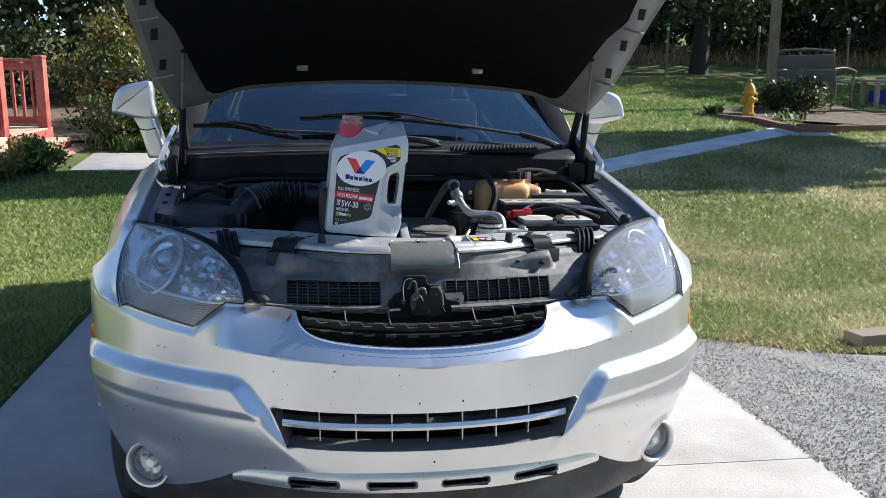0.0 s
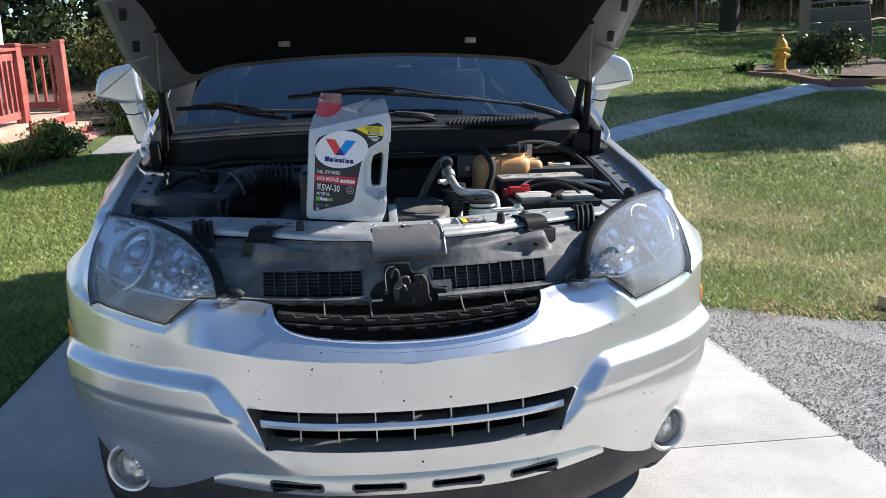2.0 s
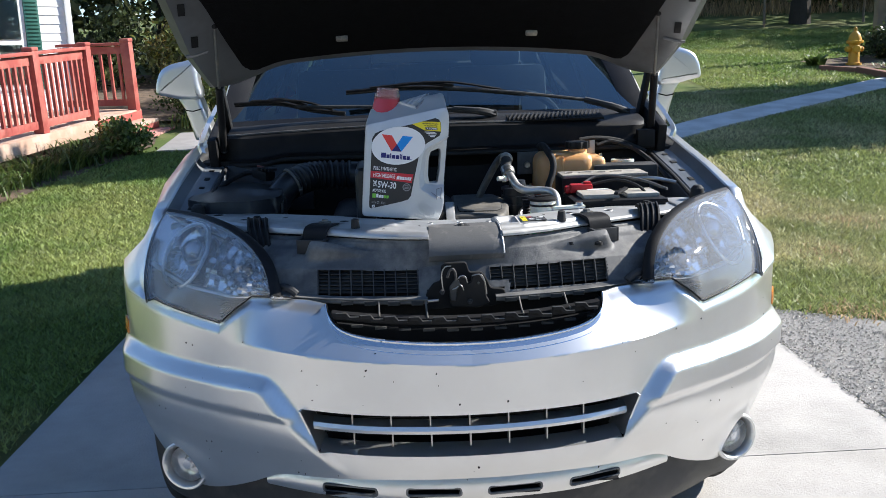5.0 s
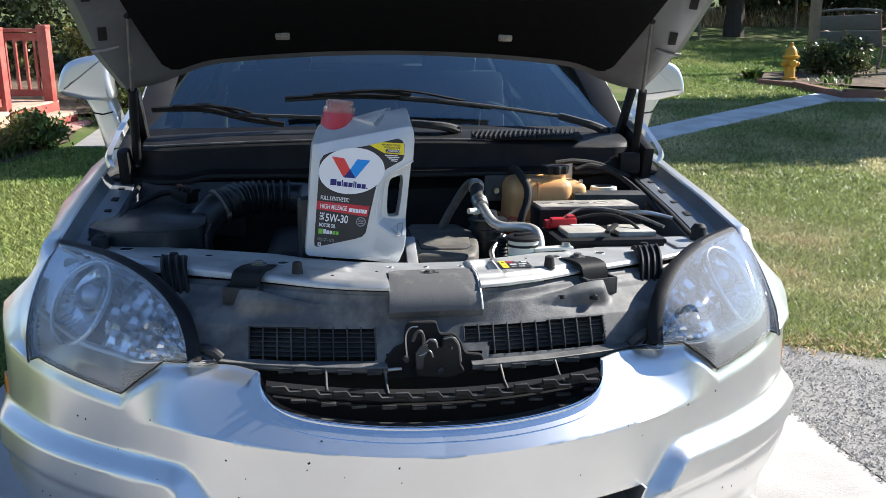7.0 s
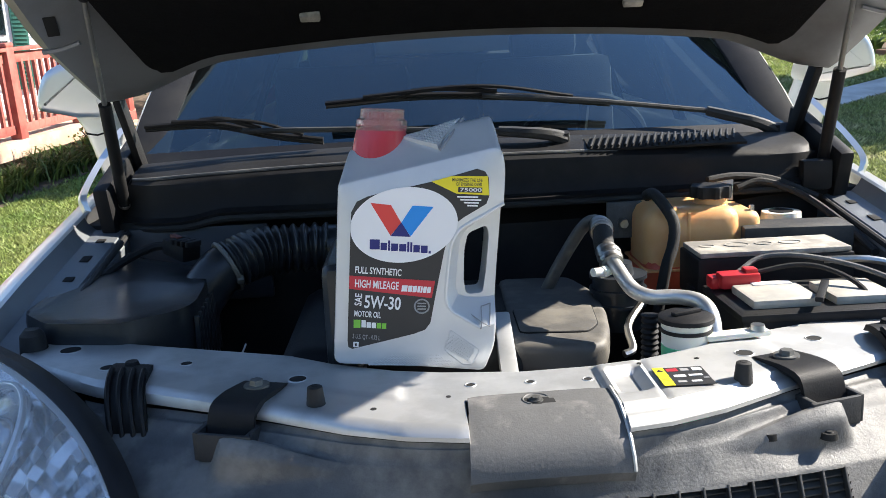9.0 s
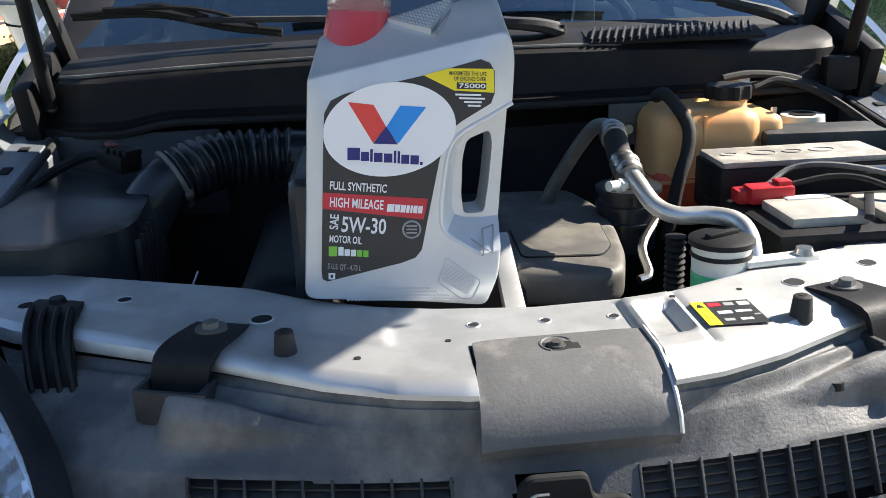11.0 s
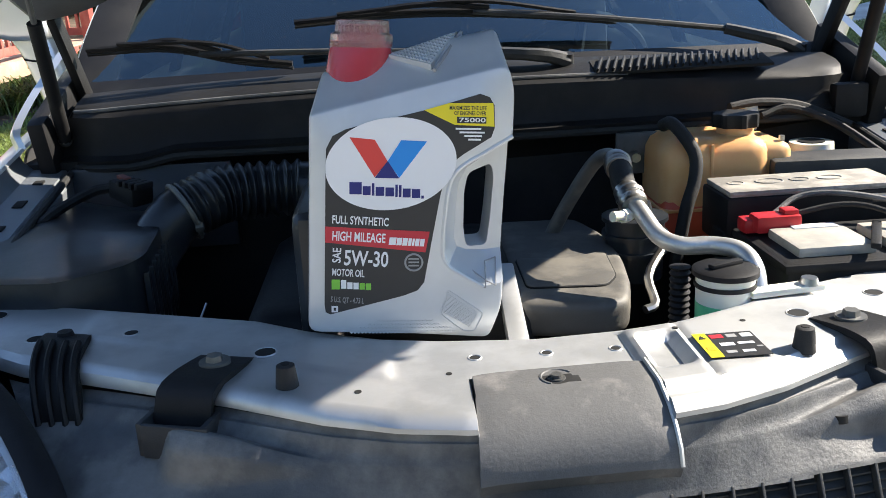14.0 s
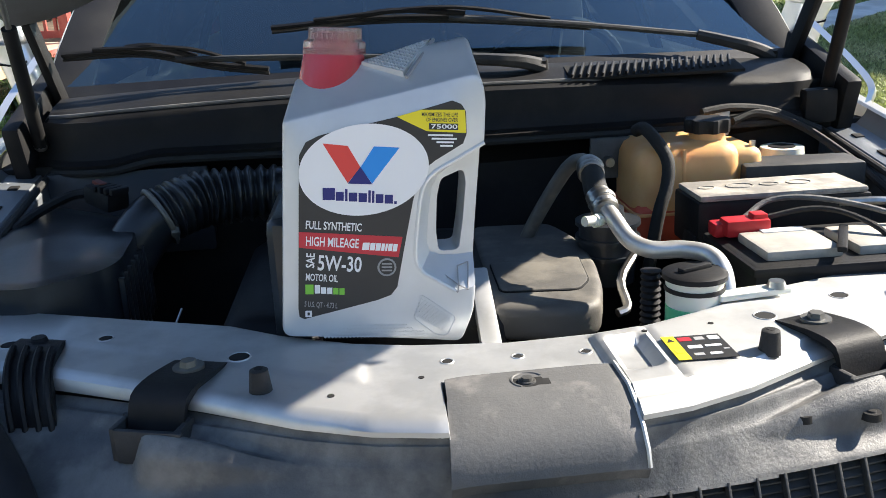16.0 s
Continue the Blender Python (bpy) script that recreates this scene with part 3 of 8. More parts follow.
cut(skid, slots)
for x in SLOTS:
    y = float(front_y(x)) + 0.055
    bm = box((x, y, 0.423), (0.126, 0.006, 0.030), 0.002)
    add_box(bm, (x, y - 0.018, 0.4165), (0.11, 0.03, 0.003))
    part("slot_insert", bm, M_BLACK, skid, "black slot insert")
    zc = 0.428 - 0.003 * (x / 0.276) ** 2
    hem = rounded([(x - 0.060, zc - 0.0085), (x - 0.060, zc + 0.0085), (x + 0.060, zc + 0.0085), (x + 0.060, zc - 0.0085)], 0.007)
    part("slot_frame", tube([(px, float(front_y(px)) + 0.020, pz) for px, pz in hem + hem[:1]], 0.0032, 6), M_SHIELD, skid, "grey frame of the slot")
seam_x = np.linspace(-0.46, 0.46, 60)
part("skid_seam", tube([(x, float(front_y(x)) + 0.019 + 0.012 * float(smooth(0.15, 0.5, abs(x))), float(bumper_bottom(x)) - 0.001) for x in seam_x], 0.0028, 6), M_SEAM, skid, "dark seam above the skid panel")
xs = np.linspace(-0.80, 0.80, 90)
rows = [np.stack([xs * k, front_y(xs) + 0.078 + d, np.minimum(z1, bumper_bottom(xs) + 0.012 - drop)], -1) for z1, d, k, drop in ((0.412, 0.0, 1, 0.0), (0.37, 0.006, 1, 0.03), (0.32, 0.014, 1, 0.06), (0.27, 0.03, 0.99, 0.085), (0.225, 0.06, 0.98, 0.105), (0.205, 0.11, 0.97, 0.12), (0.21, 0.30, 0.95, 0.12))]
part("valance", sheet(np.array(rows)), M_DUSTY, car, "scuffed black lower valance")

# stone chips on the bumper
chips = bmesh.new()
for i in range(70):
    x, z = random.uniform(-0.8, 0.8), random.choice([random.uniform(0.62, 0.75), random.uniform(0.40, 0.52), random.uniform(0.45, 0.6)])
    if abs(x) < 0.38 and 0.50 < z < 0.63 or math.hypot(abs(x) - 0.72, z - 0.378) < 0.09:
        continue
    q = bumper_point(np.array(x), np.array(z), 0.0006)
    q2 = bumper_point(np.array(x + 0.004), np.array(z), 0.0006)
    r = random.choice([0.0012, 0.0016, 0.0024])
    t = Vector(q2 - q).normalized()
    vs = [chips.verts.new(Vector(q) + r * random.uniform(0.6, 1.4) * (math.cos(k * 1.05) * t + math.sin(k * 1.05) * Vector((0, 0, 1)))) for k in range(6)]
    chips.faces.new(vs)
tagged(part("stone_chip", chips, M_SEAM, bumper, "scattered dark stone chips"), kind="stuff")


def fog_lamp(sx):
    d = Vector((0.33 * sx, -0.94, 0)).normalized()
    side, up = Vector((-d.y, d.x, 0)), Vector((0, 0, 1))
    c = Vector(bumper_point(np.array(0.722 * sx), np.array(0.378))) - d * 0.002
    lamp = part("fog_lamp", cyl(c - d * 0.03, c - d * 0.025, 0.058, seg=32), M_BLACK, car, "round clear fog lamp in the bumper corner")

    def ring(r, z):
        return [c + d * z + r * (math.cos(t) * side + math.sin(t) * up) for t in np.linspace(0, 2 * math.pi, 41)]
    part("bezel", sheet([ring(0.064, -0.030), ring(0.064, 0.008), ring(0.061, 0.012), ring(0.056, 0.011), ring(0.0515, 0.004), ring(0.049, -0.010)]), M_PAINT, lamp, "silver bezel")
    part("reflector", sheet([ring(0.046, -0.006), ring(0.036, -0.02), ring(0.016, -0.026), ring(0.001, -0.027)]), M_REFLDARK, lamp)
    bm = bmesh.new()
    add_cyl(bm, c - d * 0.02, c - d * 0.002, 0.014, 0.012, 16)
    part("bulb_shield", bm, M_CHROME, lamp)
    part("lens", sheet([ring(0.048, -0.004), ring(0.034, 0.004), ring(0.016, 0.008), ring(0.0005, 0.009)]), M_LENS, lamp, "clear domed lens")


fog_lamp(-1)
fog_lamp(1)

# ---- headlights ----
HL_TOP = [(0.437, 0.098, 0.836), (0.447, 0.14, 0.882), (0.474, 0.19, 0.926), (0.535, 0.27, 0.964), (0.63, 0.37, 0.988), (0.748, 0.485, 0.993)]
HL_OUT = [(0.757, 0.268, 0.809), (0.773, 0.325, 0.85), (0.776, 0.39, 0.905), (0.767, 0.445, 0.955), (0.748, 0.485, 0.993)]


def lens_grid(nu=44, nv=26):
    ux = np.interp(np.linspace(0, 1, nu), np.linspace(0, 1, 5), [0.437, 0.50, 0.562, 0.66, 0.757])
    cb = bumper_point(ux, bumper_top(ux) + 0.004, -0.004)
    ct, cr = catmull(HL_TOP, nu), catmull(HL_OUT, nv)
    cb[-1], ct[0] = cr[0], cb[0]
    u, v = np.linspace(0, 1, nu)[None, :, None], np.linspace(0, 1, nv)[:, None, None]
    g = (1 - v) * cb[None] + v * ct[None] + (1 - u) * cb[0] + u * cr[:, None]
    g = g - ((1 - u) * (1 - v) * cb[0] + u * (1 - v) * cb[-1] + (1 - u) * v * ct[0] + u * v * ct[-1])
    bulge = 0.030 * np.sin(math.pi * u) * np.sin(math.pi * v)
    return g + bulge * np.array([0.45, -0.85, 0.25])


LG = lens_grid()


def headlight(sx, label):
    f = np.array([sx, 1, 1])
    nv, nu = LG.shape[:2]
    u, v = np.linspace(0, 1, nu)[None, :, None], np.linspace(0, 1, nv)[:, None, None]
    well = np.clip(np.minimum(np.minimum(u, 1 - u) * 5, np.minimum(v, 1 - v) * 5), 0, 1)
    inward = np.array([-0.25, 0.95, -0.05])
    bowl = LG + inward * (0.006 + 0.058 * well ** 0.7)
    h = part("headlight", sheet(bowl * f), M_REFL, car, label)
    part("lens", sheet(LG * f), M_LENS, h, "clear polycarbonate lens, slightly hazed")
    rim = [LG[0, j] for j in range(nu)] + [LG[i, -1] for i in range(1, nv)] + [LG[-1, j] for j in range(nu - 2, -1, -1)]
    part("lens_rim", tube([(np.array(p) + inward * 0.006) * f for p in rim], 0.0022, 6), M_BLACK, h, "dark seam round the lens")
    # turn signal below a straight divider, which runs from the inner corner
    fine = lens_grid(150, 110)
    div = []
    for col in range(150):
        z_ = np.interp(fine[0, col, 0], [0.437, 0.64, 0.757], [0.842, 0.852, 0.880])
        div.append(max(0.02, float(np.interp(z_, fine[:, col, 2], np.linspace(0, 1, 110)))))

    def at(col, v_, depth):
        """A point behind the lens at column col and height v_."""
        y_ = min(max(v_, 0.0), 1.0) * 109
        i_ = min(int(y_), 108)
        return fine[i_, col] * (1 - y_ + i_) + fine[i_ + 1, col] * (y_ - i_) + inward * depth
    rows_ = []
    for n_ in range(37):
        rows_.append([at(col, div[col] * n_ / 36, 0.013 + 0.005 * math.sin(n_ * math.pi / 2)) for col in range(3, 148)])
    part("turn_signal", sheet(np.array(rows_) * f), M_SIGNAL, h, "ribbed turn signal strip", angle=5)
    part("divider", sheet(np.array([[at(col, div[col] + dv, dd) for col in range(3, 148)] for dv, dd in ((-0.012, 0.014), (-0.008, 0.006), (0.020, 0.006), (0.028, 0.016))]) * f), M_BEZEL, h, "pale satin divider")
    part("cell_frame", sheet(np.array([[at(col, v_, dd) for col in range(2, 148)] for v_, dd in ((0.995, 0.010), (0.985, 0.005), (0.955, 0.005), (0.935, 0.018))]) * f), M_BEZEL, h, "pale satin frame of the lamp cell")
    # the round projector, its ring following the lens
    c = Vector((0.664, 0.300, 0.911))
    d = Vector((0.36, -0.92, 0.12)).normalized()
    side = Vector((0, 0, 1)).cross(d).normalized()
    up = d.cross(side)
    flat = fine.reshape(-1, 3)
    gap = flat - np.array(c)
    pa, pb = gap @ np.array(side), gap @ np.array(up)
    depth_ = gap @ np.array(d)

    def lifted(r, back, n=64):
        """A round curve set back from the lens by `back`."""
        out_ = []
        for t in np.linspace(0, 2 * math.pi, n + 1):
            w_ = np.exp(-((pa - r * math.cos(t)) ** 2 + (pb - r * math.sin(t)) ** 2) / 0.006 ** 2) + 1e-12
            k_ = float((depth_ * w_).sum() / w_.sum()) - back
            out_.append(np.array(c + d * k_ + r * (math.cos(t) * side + math.sin(t) * up)) * f)
        return out_

    def ring(r, z, n=48):
        return [np.array(c + d * z + r * (math.cos(t) * side + math.sin(t) * up)) * f for t in np.linspace(0, 2 * math.pi, n + 1)]
    hoop = lifted(0.072, 0.007)
    part("projector_ring", tube(hoop[:-1] + hoop[:2], 0.0048, 8), M_BEZEL, h, "pale ring round the projector")
    bowl = [lifted(r_, b_, 96) for r_, b_ in ((0.070, 0.010), (0.067, 0.026), (0.060, 0.040), (0.050, 0.050))] + [lifted(0.036, 0.060, 96)]
    for row in bowl[1:-1]:
        for n_, t in enumerate(np.linspace(0, 2 * math.pi, 97)):
            row[n_] = row[n_] + np.array(d) * f * (0.004 * math.sin(26 * t) if math.sin(t) < 0.2 else 0)
    part("projector_bowl", sheet(bowl), M_REFL, h, "fluted reflector bowl", angle=20)
    hub = np.array(lifted(0.0005, 0.045)[0])
    axis = np.array(d) * f
    ra, rb = np.array(side) * f, np.array(up) * f
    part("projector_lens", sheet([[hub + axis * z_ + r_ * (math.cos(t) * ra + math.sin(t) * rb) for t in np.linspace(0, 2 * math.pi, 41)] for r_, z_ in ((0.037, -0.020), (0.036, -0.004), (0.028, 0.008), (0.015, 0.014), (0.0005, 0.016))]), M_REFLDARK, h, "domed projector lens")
    # cut reflector beside it, in small facets
    rnd = random.Random(5)
    cells = []
    for n_ in range(13):
        cells.append([at(col, div[col] + (0.97 - div[col]) * n_ / 12, rnd.uniform(0.016, 0.030)) for col in range(4, 96, 5)])
    bm = sheet(np.array(cells) * f)
    bmesh.ops.split_edges(bm, edges=bm.edges)
    part("facet_reflector", bm, M_FACET, h, "faceted chrome reflector", angle=1)
    q = at(52, 0.62, 0.020)
    aim = np.array(Vector((0.1, -0.3, 0.03)).normalized())
    bm = bmesh.new()
    add_cyl(bm, (q - aim * 0.01) * f, (q + aim * 0.010) * f, 0.020, 0.025, 24, False)
    add_cyl(bm, (q - aim * 0.01) * f, (q + aim * 0.006) * f, 0.009, 0.007, 12)
    part("high_beam", bm, M_CHROME, h)
    # black gasket along the inner edge
    t = LG[-1][2:]
    g = np.stack([t * f, (t + [-0.007, 0.005, 0.005]) * f, (t + [-0.016, 0.010, 0.004]) * f, (t + [-0.022, 0.018, 0.000]) * f])
    part("gasket", sheet(g, np.array([0, 0.004, -0.006])), M_BLACK, h, "black rubber gasket")
    return h


headlight(-1, "clear headlight with a round projector, in the shade")
headlight(1, "clear hazed headlight with a round projector, in full sun")


# ---- fenders, doors, cabin ----
def crown_z(y):
    return np.interp(y, [0.27, 0.48, 0.7, 1.0, 1.25, 1.6], [0.92, 0.995, 1.035, 1.078, 1.115, 1.12])


ARCH_Y, ARCH_Z, ARCH_R = 0.88, 0.36, 0.405


def arch_low(y):
    d = ARCH_R ** 2 - (np.asarray(y) - ARCH_Y) ** 2
    return np.where(d > 0, ARCH_Z + np.sqrt(np.maximum(d, 0)), 0.30)


def fender(sx):
    f = np.array([sx, 1, 1])
    out = catmull(HL_OUT, 14)
    secs = []
    for p in out[:-1]:
        y = p[1]
        k = (y - 0.268) / 0.217
        xo = np.interp(y, [0.268, 0.34, 0.42, 0.49], [0.772, 0.826, 0.854, 0.868])
        low = np.interp(y, [0.268, 0.49], [0.806, 0.838])
        top = p[2] - 0.002
        ys = y + 0.03 * (1 - k)
        secs.append([(p[0] + 0.004, y, top), (p[0] * 0.86 + xo * 0.14 + 0.003, y * 0.8 + ys * 0.2, top * 0.92 + low * 0.08),
                     (p[0] * 0.50 + xo * 0.50, ys, top * 0.62 + low * 0.38), (xo, ys, top * 0.25 + low * 0.75), (xo + 0.002, ys, low), (xo + 0.002, ys, low - 0.001)])
    for y in np.linspace(0.49, 1.28, 28):
        zc = float(crown_z(y))
        zl = float(arch_low(y))
        xo = np.interp(y, [0.49, 0.7, 1.0, 1.28], [0.868, 0.898, 0.918, 0.918])
        xi = np.interp(y, [0.49, 0.8, 1.28], [0.752, 0.762, 0.775])
        z1 = max(zl, 0.74)
        secs.append([(xi, y, zc), (xi + 0.030, y, zc - 0.006), (xi + np.interp(y, [0.49, 0.62, 0.9], [0.046, 0.058, 0.085]), y, zc - 0.050), (xo - np.interp(y, [0.49, 0.9], [0.036, 0.010]), y, zc - 0.165), (xo, y, z1 if z1 < zc - 0.2 else zc - 0.2), (xo + 0.004, y, min(zl, zc - 0.21))])
    g = np.array(secs) * f
    fd = part("fender", sheet(g, np.array([-0.004 * sx, 0, -0.004])), M_PAINT, car, "silver front fender with reflections", angle=50)
    # inner gutter flange with slots
    ys = np.linspace(0.50, 1.02, 20)
    prof = [(0.0, 0.0), (-0.008, -0.016), (-0.022, -0.030), (-0.075, -0.034), (-0.088, -0.05), (-0.09, -0.16)]
    g = [[(sx * (np.interp(y, [0.49, 0.8, 1.28], [0.752, 0.762, 0.775]) + dx), y, float(crown_z(y)) + dz) for dx, dz in prof] for y in ys]
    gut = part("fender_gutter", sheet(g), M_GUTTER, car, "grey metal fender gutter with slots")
    for i, y in enumerate(np.linspace(0.58, 1.05, 6)):
        x = sx * (np.interp(y, [0.49, 0.8, 1.28], [0.752, 0.762, 0.775]) - 0.05)
        slope = math.atan2(float(crown_z(y + 0.05) - crown_z(y - 0.05)), 0.1)
        # Black box on the flange paints the shade of each slot.
        part("slot", box((x, y, float(crown_z(y)) - 0.0315), (0.016, 0.028 if i % 2 else 0.018, 0.003), 0.0012, Euler((slope, 0, 0)).to_matrix()), M_SEAM, gut)
    part("gutter_seal", tube([(sx * (np.interp(y, [0.49, 0.8, 1.28], [0.752, 0.762, 0.775]) - 0.088), y, float(crown_z(y)) - 0.036) for y in ys], 0.006, 8), M_RUBBER, gut, "black rubber seal")
    # amber side marker
    part("side_marker", box((sx * 0.866, 0.455, 0.70), (0.010, 0.028, 0.045), 0.005, Euler((0.35, 0, -0.5 * sx)).to_matrix()), M_AMBER, car, "amber side marker")
    return fd


for sx in (-1, 1):
    fender(sx)


def wheel(x, y):
    s = 1 if x > 0 else -1
    w = part("wheel", cyl((x - 0.07 * s, y, 0.355), (x + 0.02 * s, y, 0.355), 0.235, seg=40), M_BLACK, car, "road wheel with a dark tyre")
    prof = [(-0.11, 0.24), (-0.112, 0.30), (-0.10, 0.335), (-0.075, 0.352), (0, 0.356), (0.075, 0.352), (0.10, 0.335), (0.112, 0.30), (0.108, 0.24)]
    g = [[(x + a * s, y + r * math.cos(t), 0.355 + r * math.sin(t)) for a, r in prof] for t in np.linspace(0, 2 * math.pi, 61)]
    part("tyre", sheet(g), M_TYRE, w, "black tyre, slightly dusty")
    bm = bmesh.new()
    for k in range(60):
        t = 2 * math.pi * k / 60
        for a in (-0.045, 0.0, 0.045):
            add_box(bm, (x + a, y + 0.3545 * math.cos(t + a), 0.355 + 0.3545 * math.sin(t + a)), (0.038, 0.002, 0.024), 0, Euler((t + a, 0, 0)).to_matrix())
    tagged(part("tread", bm, M_TYRE, w), kind="stuff")
    bm = bmesh.new()
    add_cyl(bm, (x + 0.05 * s, y, 0.355), (x + 0.075 * s, y, 0.355), 0.05, 0.045, 20)
    for k in range(5):
        t = 2 * math.pi * k / 5
        add_box(bm, (x + 0.06 * s, y + 0.13 * math.cos(t), 0.355 + 0.13 * math.sin(t)), (0.02, 0.20, 0.055), 0.006, Euler((t, 0, 0)).to_matrix())
    part("rim_spokes", bm, M_ALLOY, w, "five-spoke alloy rim")
    g = [[(x + a * s, y + r * math.cos(t), 0.355 + r * math.sin(t)) for a, r in ((0.09, 0.245), (0.085, 0.225), (0.02, 0.215))] for t in np.linspace(0, 2 * math.pi, 41)]
    part("rim_barrel", sheet(g), M_ALLOY, w)


for y in (ARCH_Y, ARCH_Y + 2.707):
    for x in (-0.752, 0.752):
        wheel(x, y)


def body_side(sx):
    """Doors, sill and rear quarter on one side, with the glass above."""
    f = np.array([sx, 1, 1])

    def skin(y0, y1, name, label, rear=False):
        rows = []
        for y in np.linspace(y0, y1, 16):
            zc = np.interp(y, [1.28, 2.0, 3.4, 4.4], [1.092, 1.12, 1.16, 1.18])
            taper = 0.10 * smooth(3.6, 4.5, y)
            zl = 0.34
            if rear:
                d = 0.40 ** 2 - (y - ARCH_Y - 2.707) ** 2
                zl = 0.36 + math.sqrt(d) if d > 0 else 0.34
            rows.append([(0.80 - taper, y, zc), (0.86 - taper, y, zc - 0.05), (0.905 - taper, y, zc - 0.18), (0.918 - taper, y, max(zl, 0.72)), (0.915 - taper, y, max(zl, 0.50)), (0.895 - taper, y, zl)])
        return part(name, sheet(np.array(rows) * f, np.array([-0.006 * sx, 0, 0])), M_PAINT, car, label)
    for y0, y1 in ((1.285, 2.28), (2.286, 3.20)):
        door = skin(y0, y1, "door", "silver side door")
        part("door_handle", box((sx * 0.925, y1 - 0.14, 0.98), (0.03, 0.17, 0.025), 0.01), M_PAINT, door)
    skin(3.206, 4.45, "rear_quarter", "silver rear quarter panel", True)
    part("sill", box((sx * 0.86, 2.1, 0.28), (0.08, 1.75, 0.12), 0.03), M_DUSTY, car, "dark plastic sill")
    # greenhouse: glass panes and roof rail
    def gh(y, z):
        return sx * np.interp(z, [1.09, 1.60], [0.79, 0.60])
    for y0, y1, k in ((1.5, 2.25, 0.42), (2.32, 3.10, 0), (3.18, 4.05, 0)):
        g = []
        for y in (y0, (y0 + y1) / 2, y1):
            zb = np.interp(y, [1.28, 2.0, 3.4, 4.4], [1.092, 1.12, 1.16, 1.18]) + 0.005
            zt = 1.57 - 0.05 * smooth(3.4, 4.1, y)
            if k and y == y0:
                zt = zb + 0.13
            g.append([(gh(y, z), y, z) for z in np.linspace(zb, zt, 5)])
        part("side_window", sheet(g, np.array([-0.004 * sx, 0, 0])), M_GLASS, car, "tinted side window").visible_shadow = False
    for ya, yb in ((2.25, 2.32), (3.10, 3.18), (4.05, 4.3)):
        g = [[(gh(y, z) + 0.004 * sx, y, z) for z in np.linspace(1.10, 1.58, 5)] for y in (ya, yb)]
        part("window_pillar", sheet(g, np.array([-0.02 * sx, 0, 0])), M_PAINT if yb > 4 else M_BLACK, car)
    # windscreen pillar, running down to the cowl
    a = catmull([(0.715, 1.18, 1.11), (0.70, 1.33, 1.25), (0.66, 1.62, 1.44), (0.61, 2.02, 1.60)], 14)
    g = [[(p + np.array(o)) * f for o in ((0.022, 0.004, 0.002), (0.030, 0.012, 0.0), (0.040, 0.04, -0.02), (0.045, 0.06, -0.04))] for p in a]
    part("windscreen_pillar", sheet(g, np.array([0, 0.03, -0.01])), M_PAINT, car, "silver windscreen pillar")
    g = [[(p + np.array(o)) * f for o in ((-0.055, 0.016, 0.002), (-0.020, 0.004, 0.008), (0.022, 0.002, 0.004))] for p in a]
    part("pillar_trim", sheet(g, np.array([0, 0.01, -0.004])), M_BLACK, car, "black trim beside the glass")


for sx in (-1, 1):
    body_side(sx)

# windscreen, roof and tail
xs = np.linspace(-1, 1, 21)
g = [[(x * w, y - 0.10 * (1 - x * x) * k + 0.02, z + 0.015 * (1 - x * x)) for x in xs] for y, z, w, k in ((1.18, 1.150, 0.70, 1.0), (1.40, 1.285, 0.672, 1.0), (1.70, 1.44, 0.635, 0.95), (2.0, 1.585, 0.59, 0.9))]
ws = part("windscreen", sheet(g), M_SCREEN, car, "tinted windscreen with dust and old wiper marks")
ws.visible_shadow = False
band = [[(x * w, y - 0.10 * (1 - x * x) * k + 0.012, z + 0.015 * (1 - x * x) + 0.003) for x in xs] for y, z, w, k in ((1.17, 1.143, 0.71, 1.0), (1.215, 1.170, 0.70, 1.0))]
part("glass_edge_band", sheet(band), M_BLACK, ws, "black edge band")
g = [[(x * w, y, z + 0.03 * (1 - x * x)) for x in xs] for y, z, w in ((1.88, 1.585, 0.60), (2.3, 1.645, 0.63), (3.2, 1.66, 0.63), (4.0, 1.62, 0.60), (4.25, 1.58, 0.58))]
part("roof", sheet(g, np.array([0, 0, -0.02])), M_PAINT, car, "silver roof")
g = [[(x * w, y + 0.04 * (1 - x * x), z) for x in xs] for y, z, w in ((4.22, 1.58, 0.59), (4.42, 1.18, 0.70), (4.48, 0.95, 0.78), (4.50, 0.60, 0.80), (4.45, 0.32, 0.78))]
part("tailgate", sheet(g, np.array([0, -0.02, 0])), M_PAINT, car, "silver tailgate")
for sx in (-1, 1):
    part("tail_lamp", box((sx * 0.70, 4.45, 1.02), (0.16, 0.08, 0.26), 0.03), M_RED, car, "red tail lamp")
part("underbody", box((0, 2.6, 0.27), (1.56, 3.6, 0.08), 0.02), M_BLACK, car, "dark underbody")
part("cabin_floor", box((0, 2.9, 0.45), (1.5, 2.9, 0.06), 0.02), M_INTERIOR, car)

# cabin seen through the glass
dash = part("dashboard", put(sheet([[(x * 0.72, y, z - 0.02 * x * x) for x in xs] for y, z in ((1.24, 1.10), (1.5, 1.12), (1.72, 1.10), (1.80, 1.02), (1.82, 0.75))]), Matrix()), M_INTERIOR, car, "dark dashboard")
bm = bmesh.new()
c0 = Vector((0.36, 1.86, 1.06))
d0 = Vector((0, 0.85, 0.5)).normalized()
s0, u0 = Vector((1, 0, 0)), d0.cross(Vector((1, 0, 0)))
add_tube(bm, [c0 + 0.185 * (math.cos(t) * s0 + math.sin(t) * u0) for t in np.linspace(0, 2 * math.pi, 37)], 0.015, 8, False)
add_box(bm, c0, (0.14, 0.05, 0.10), 0.02)
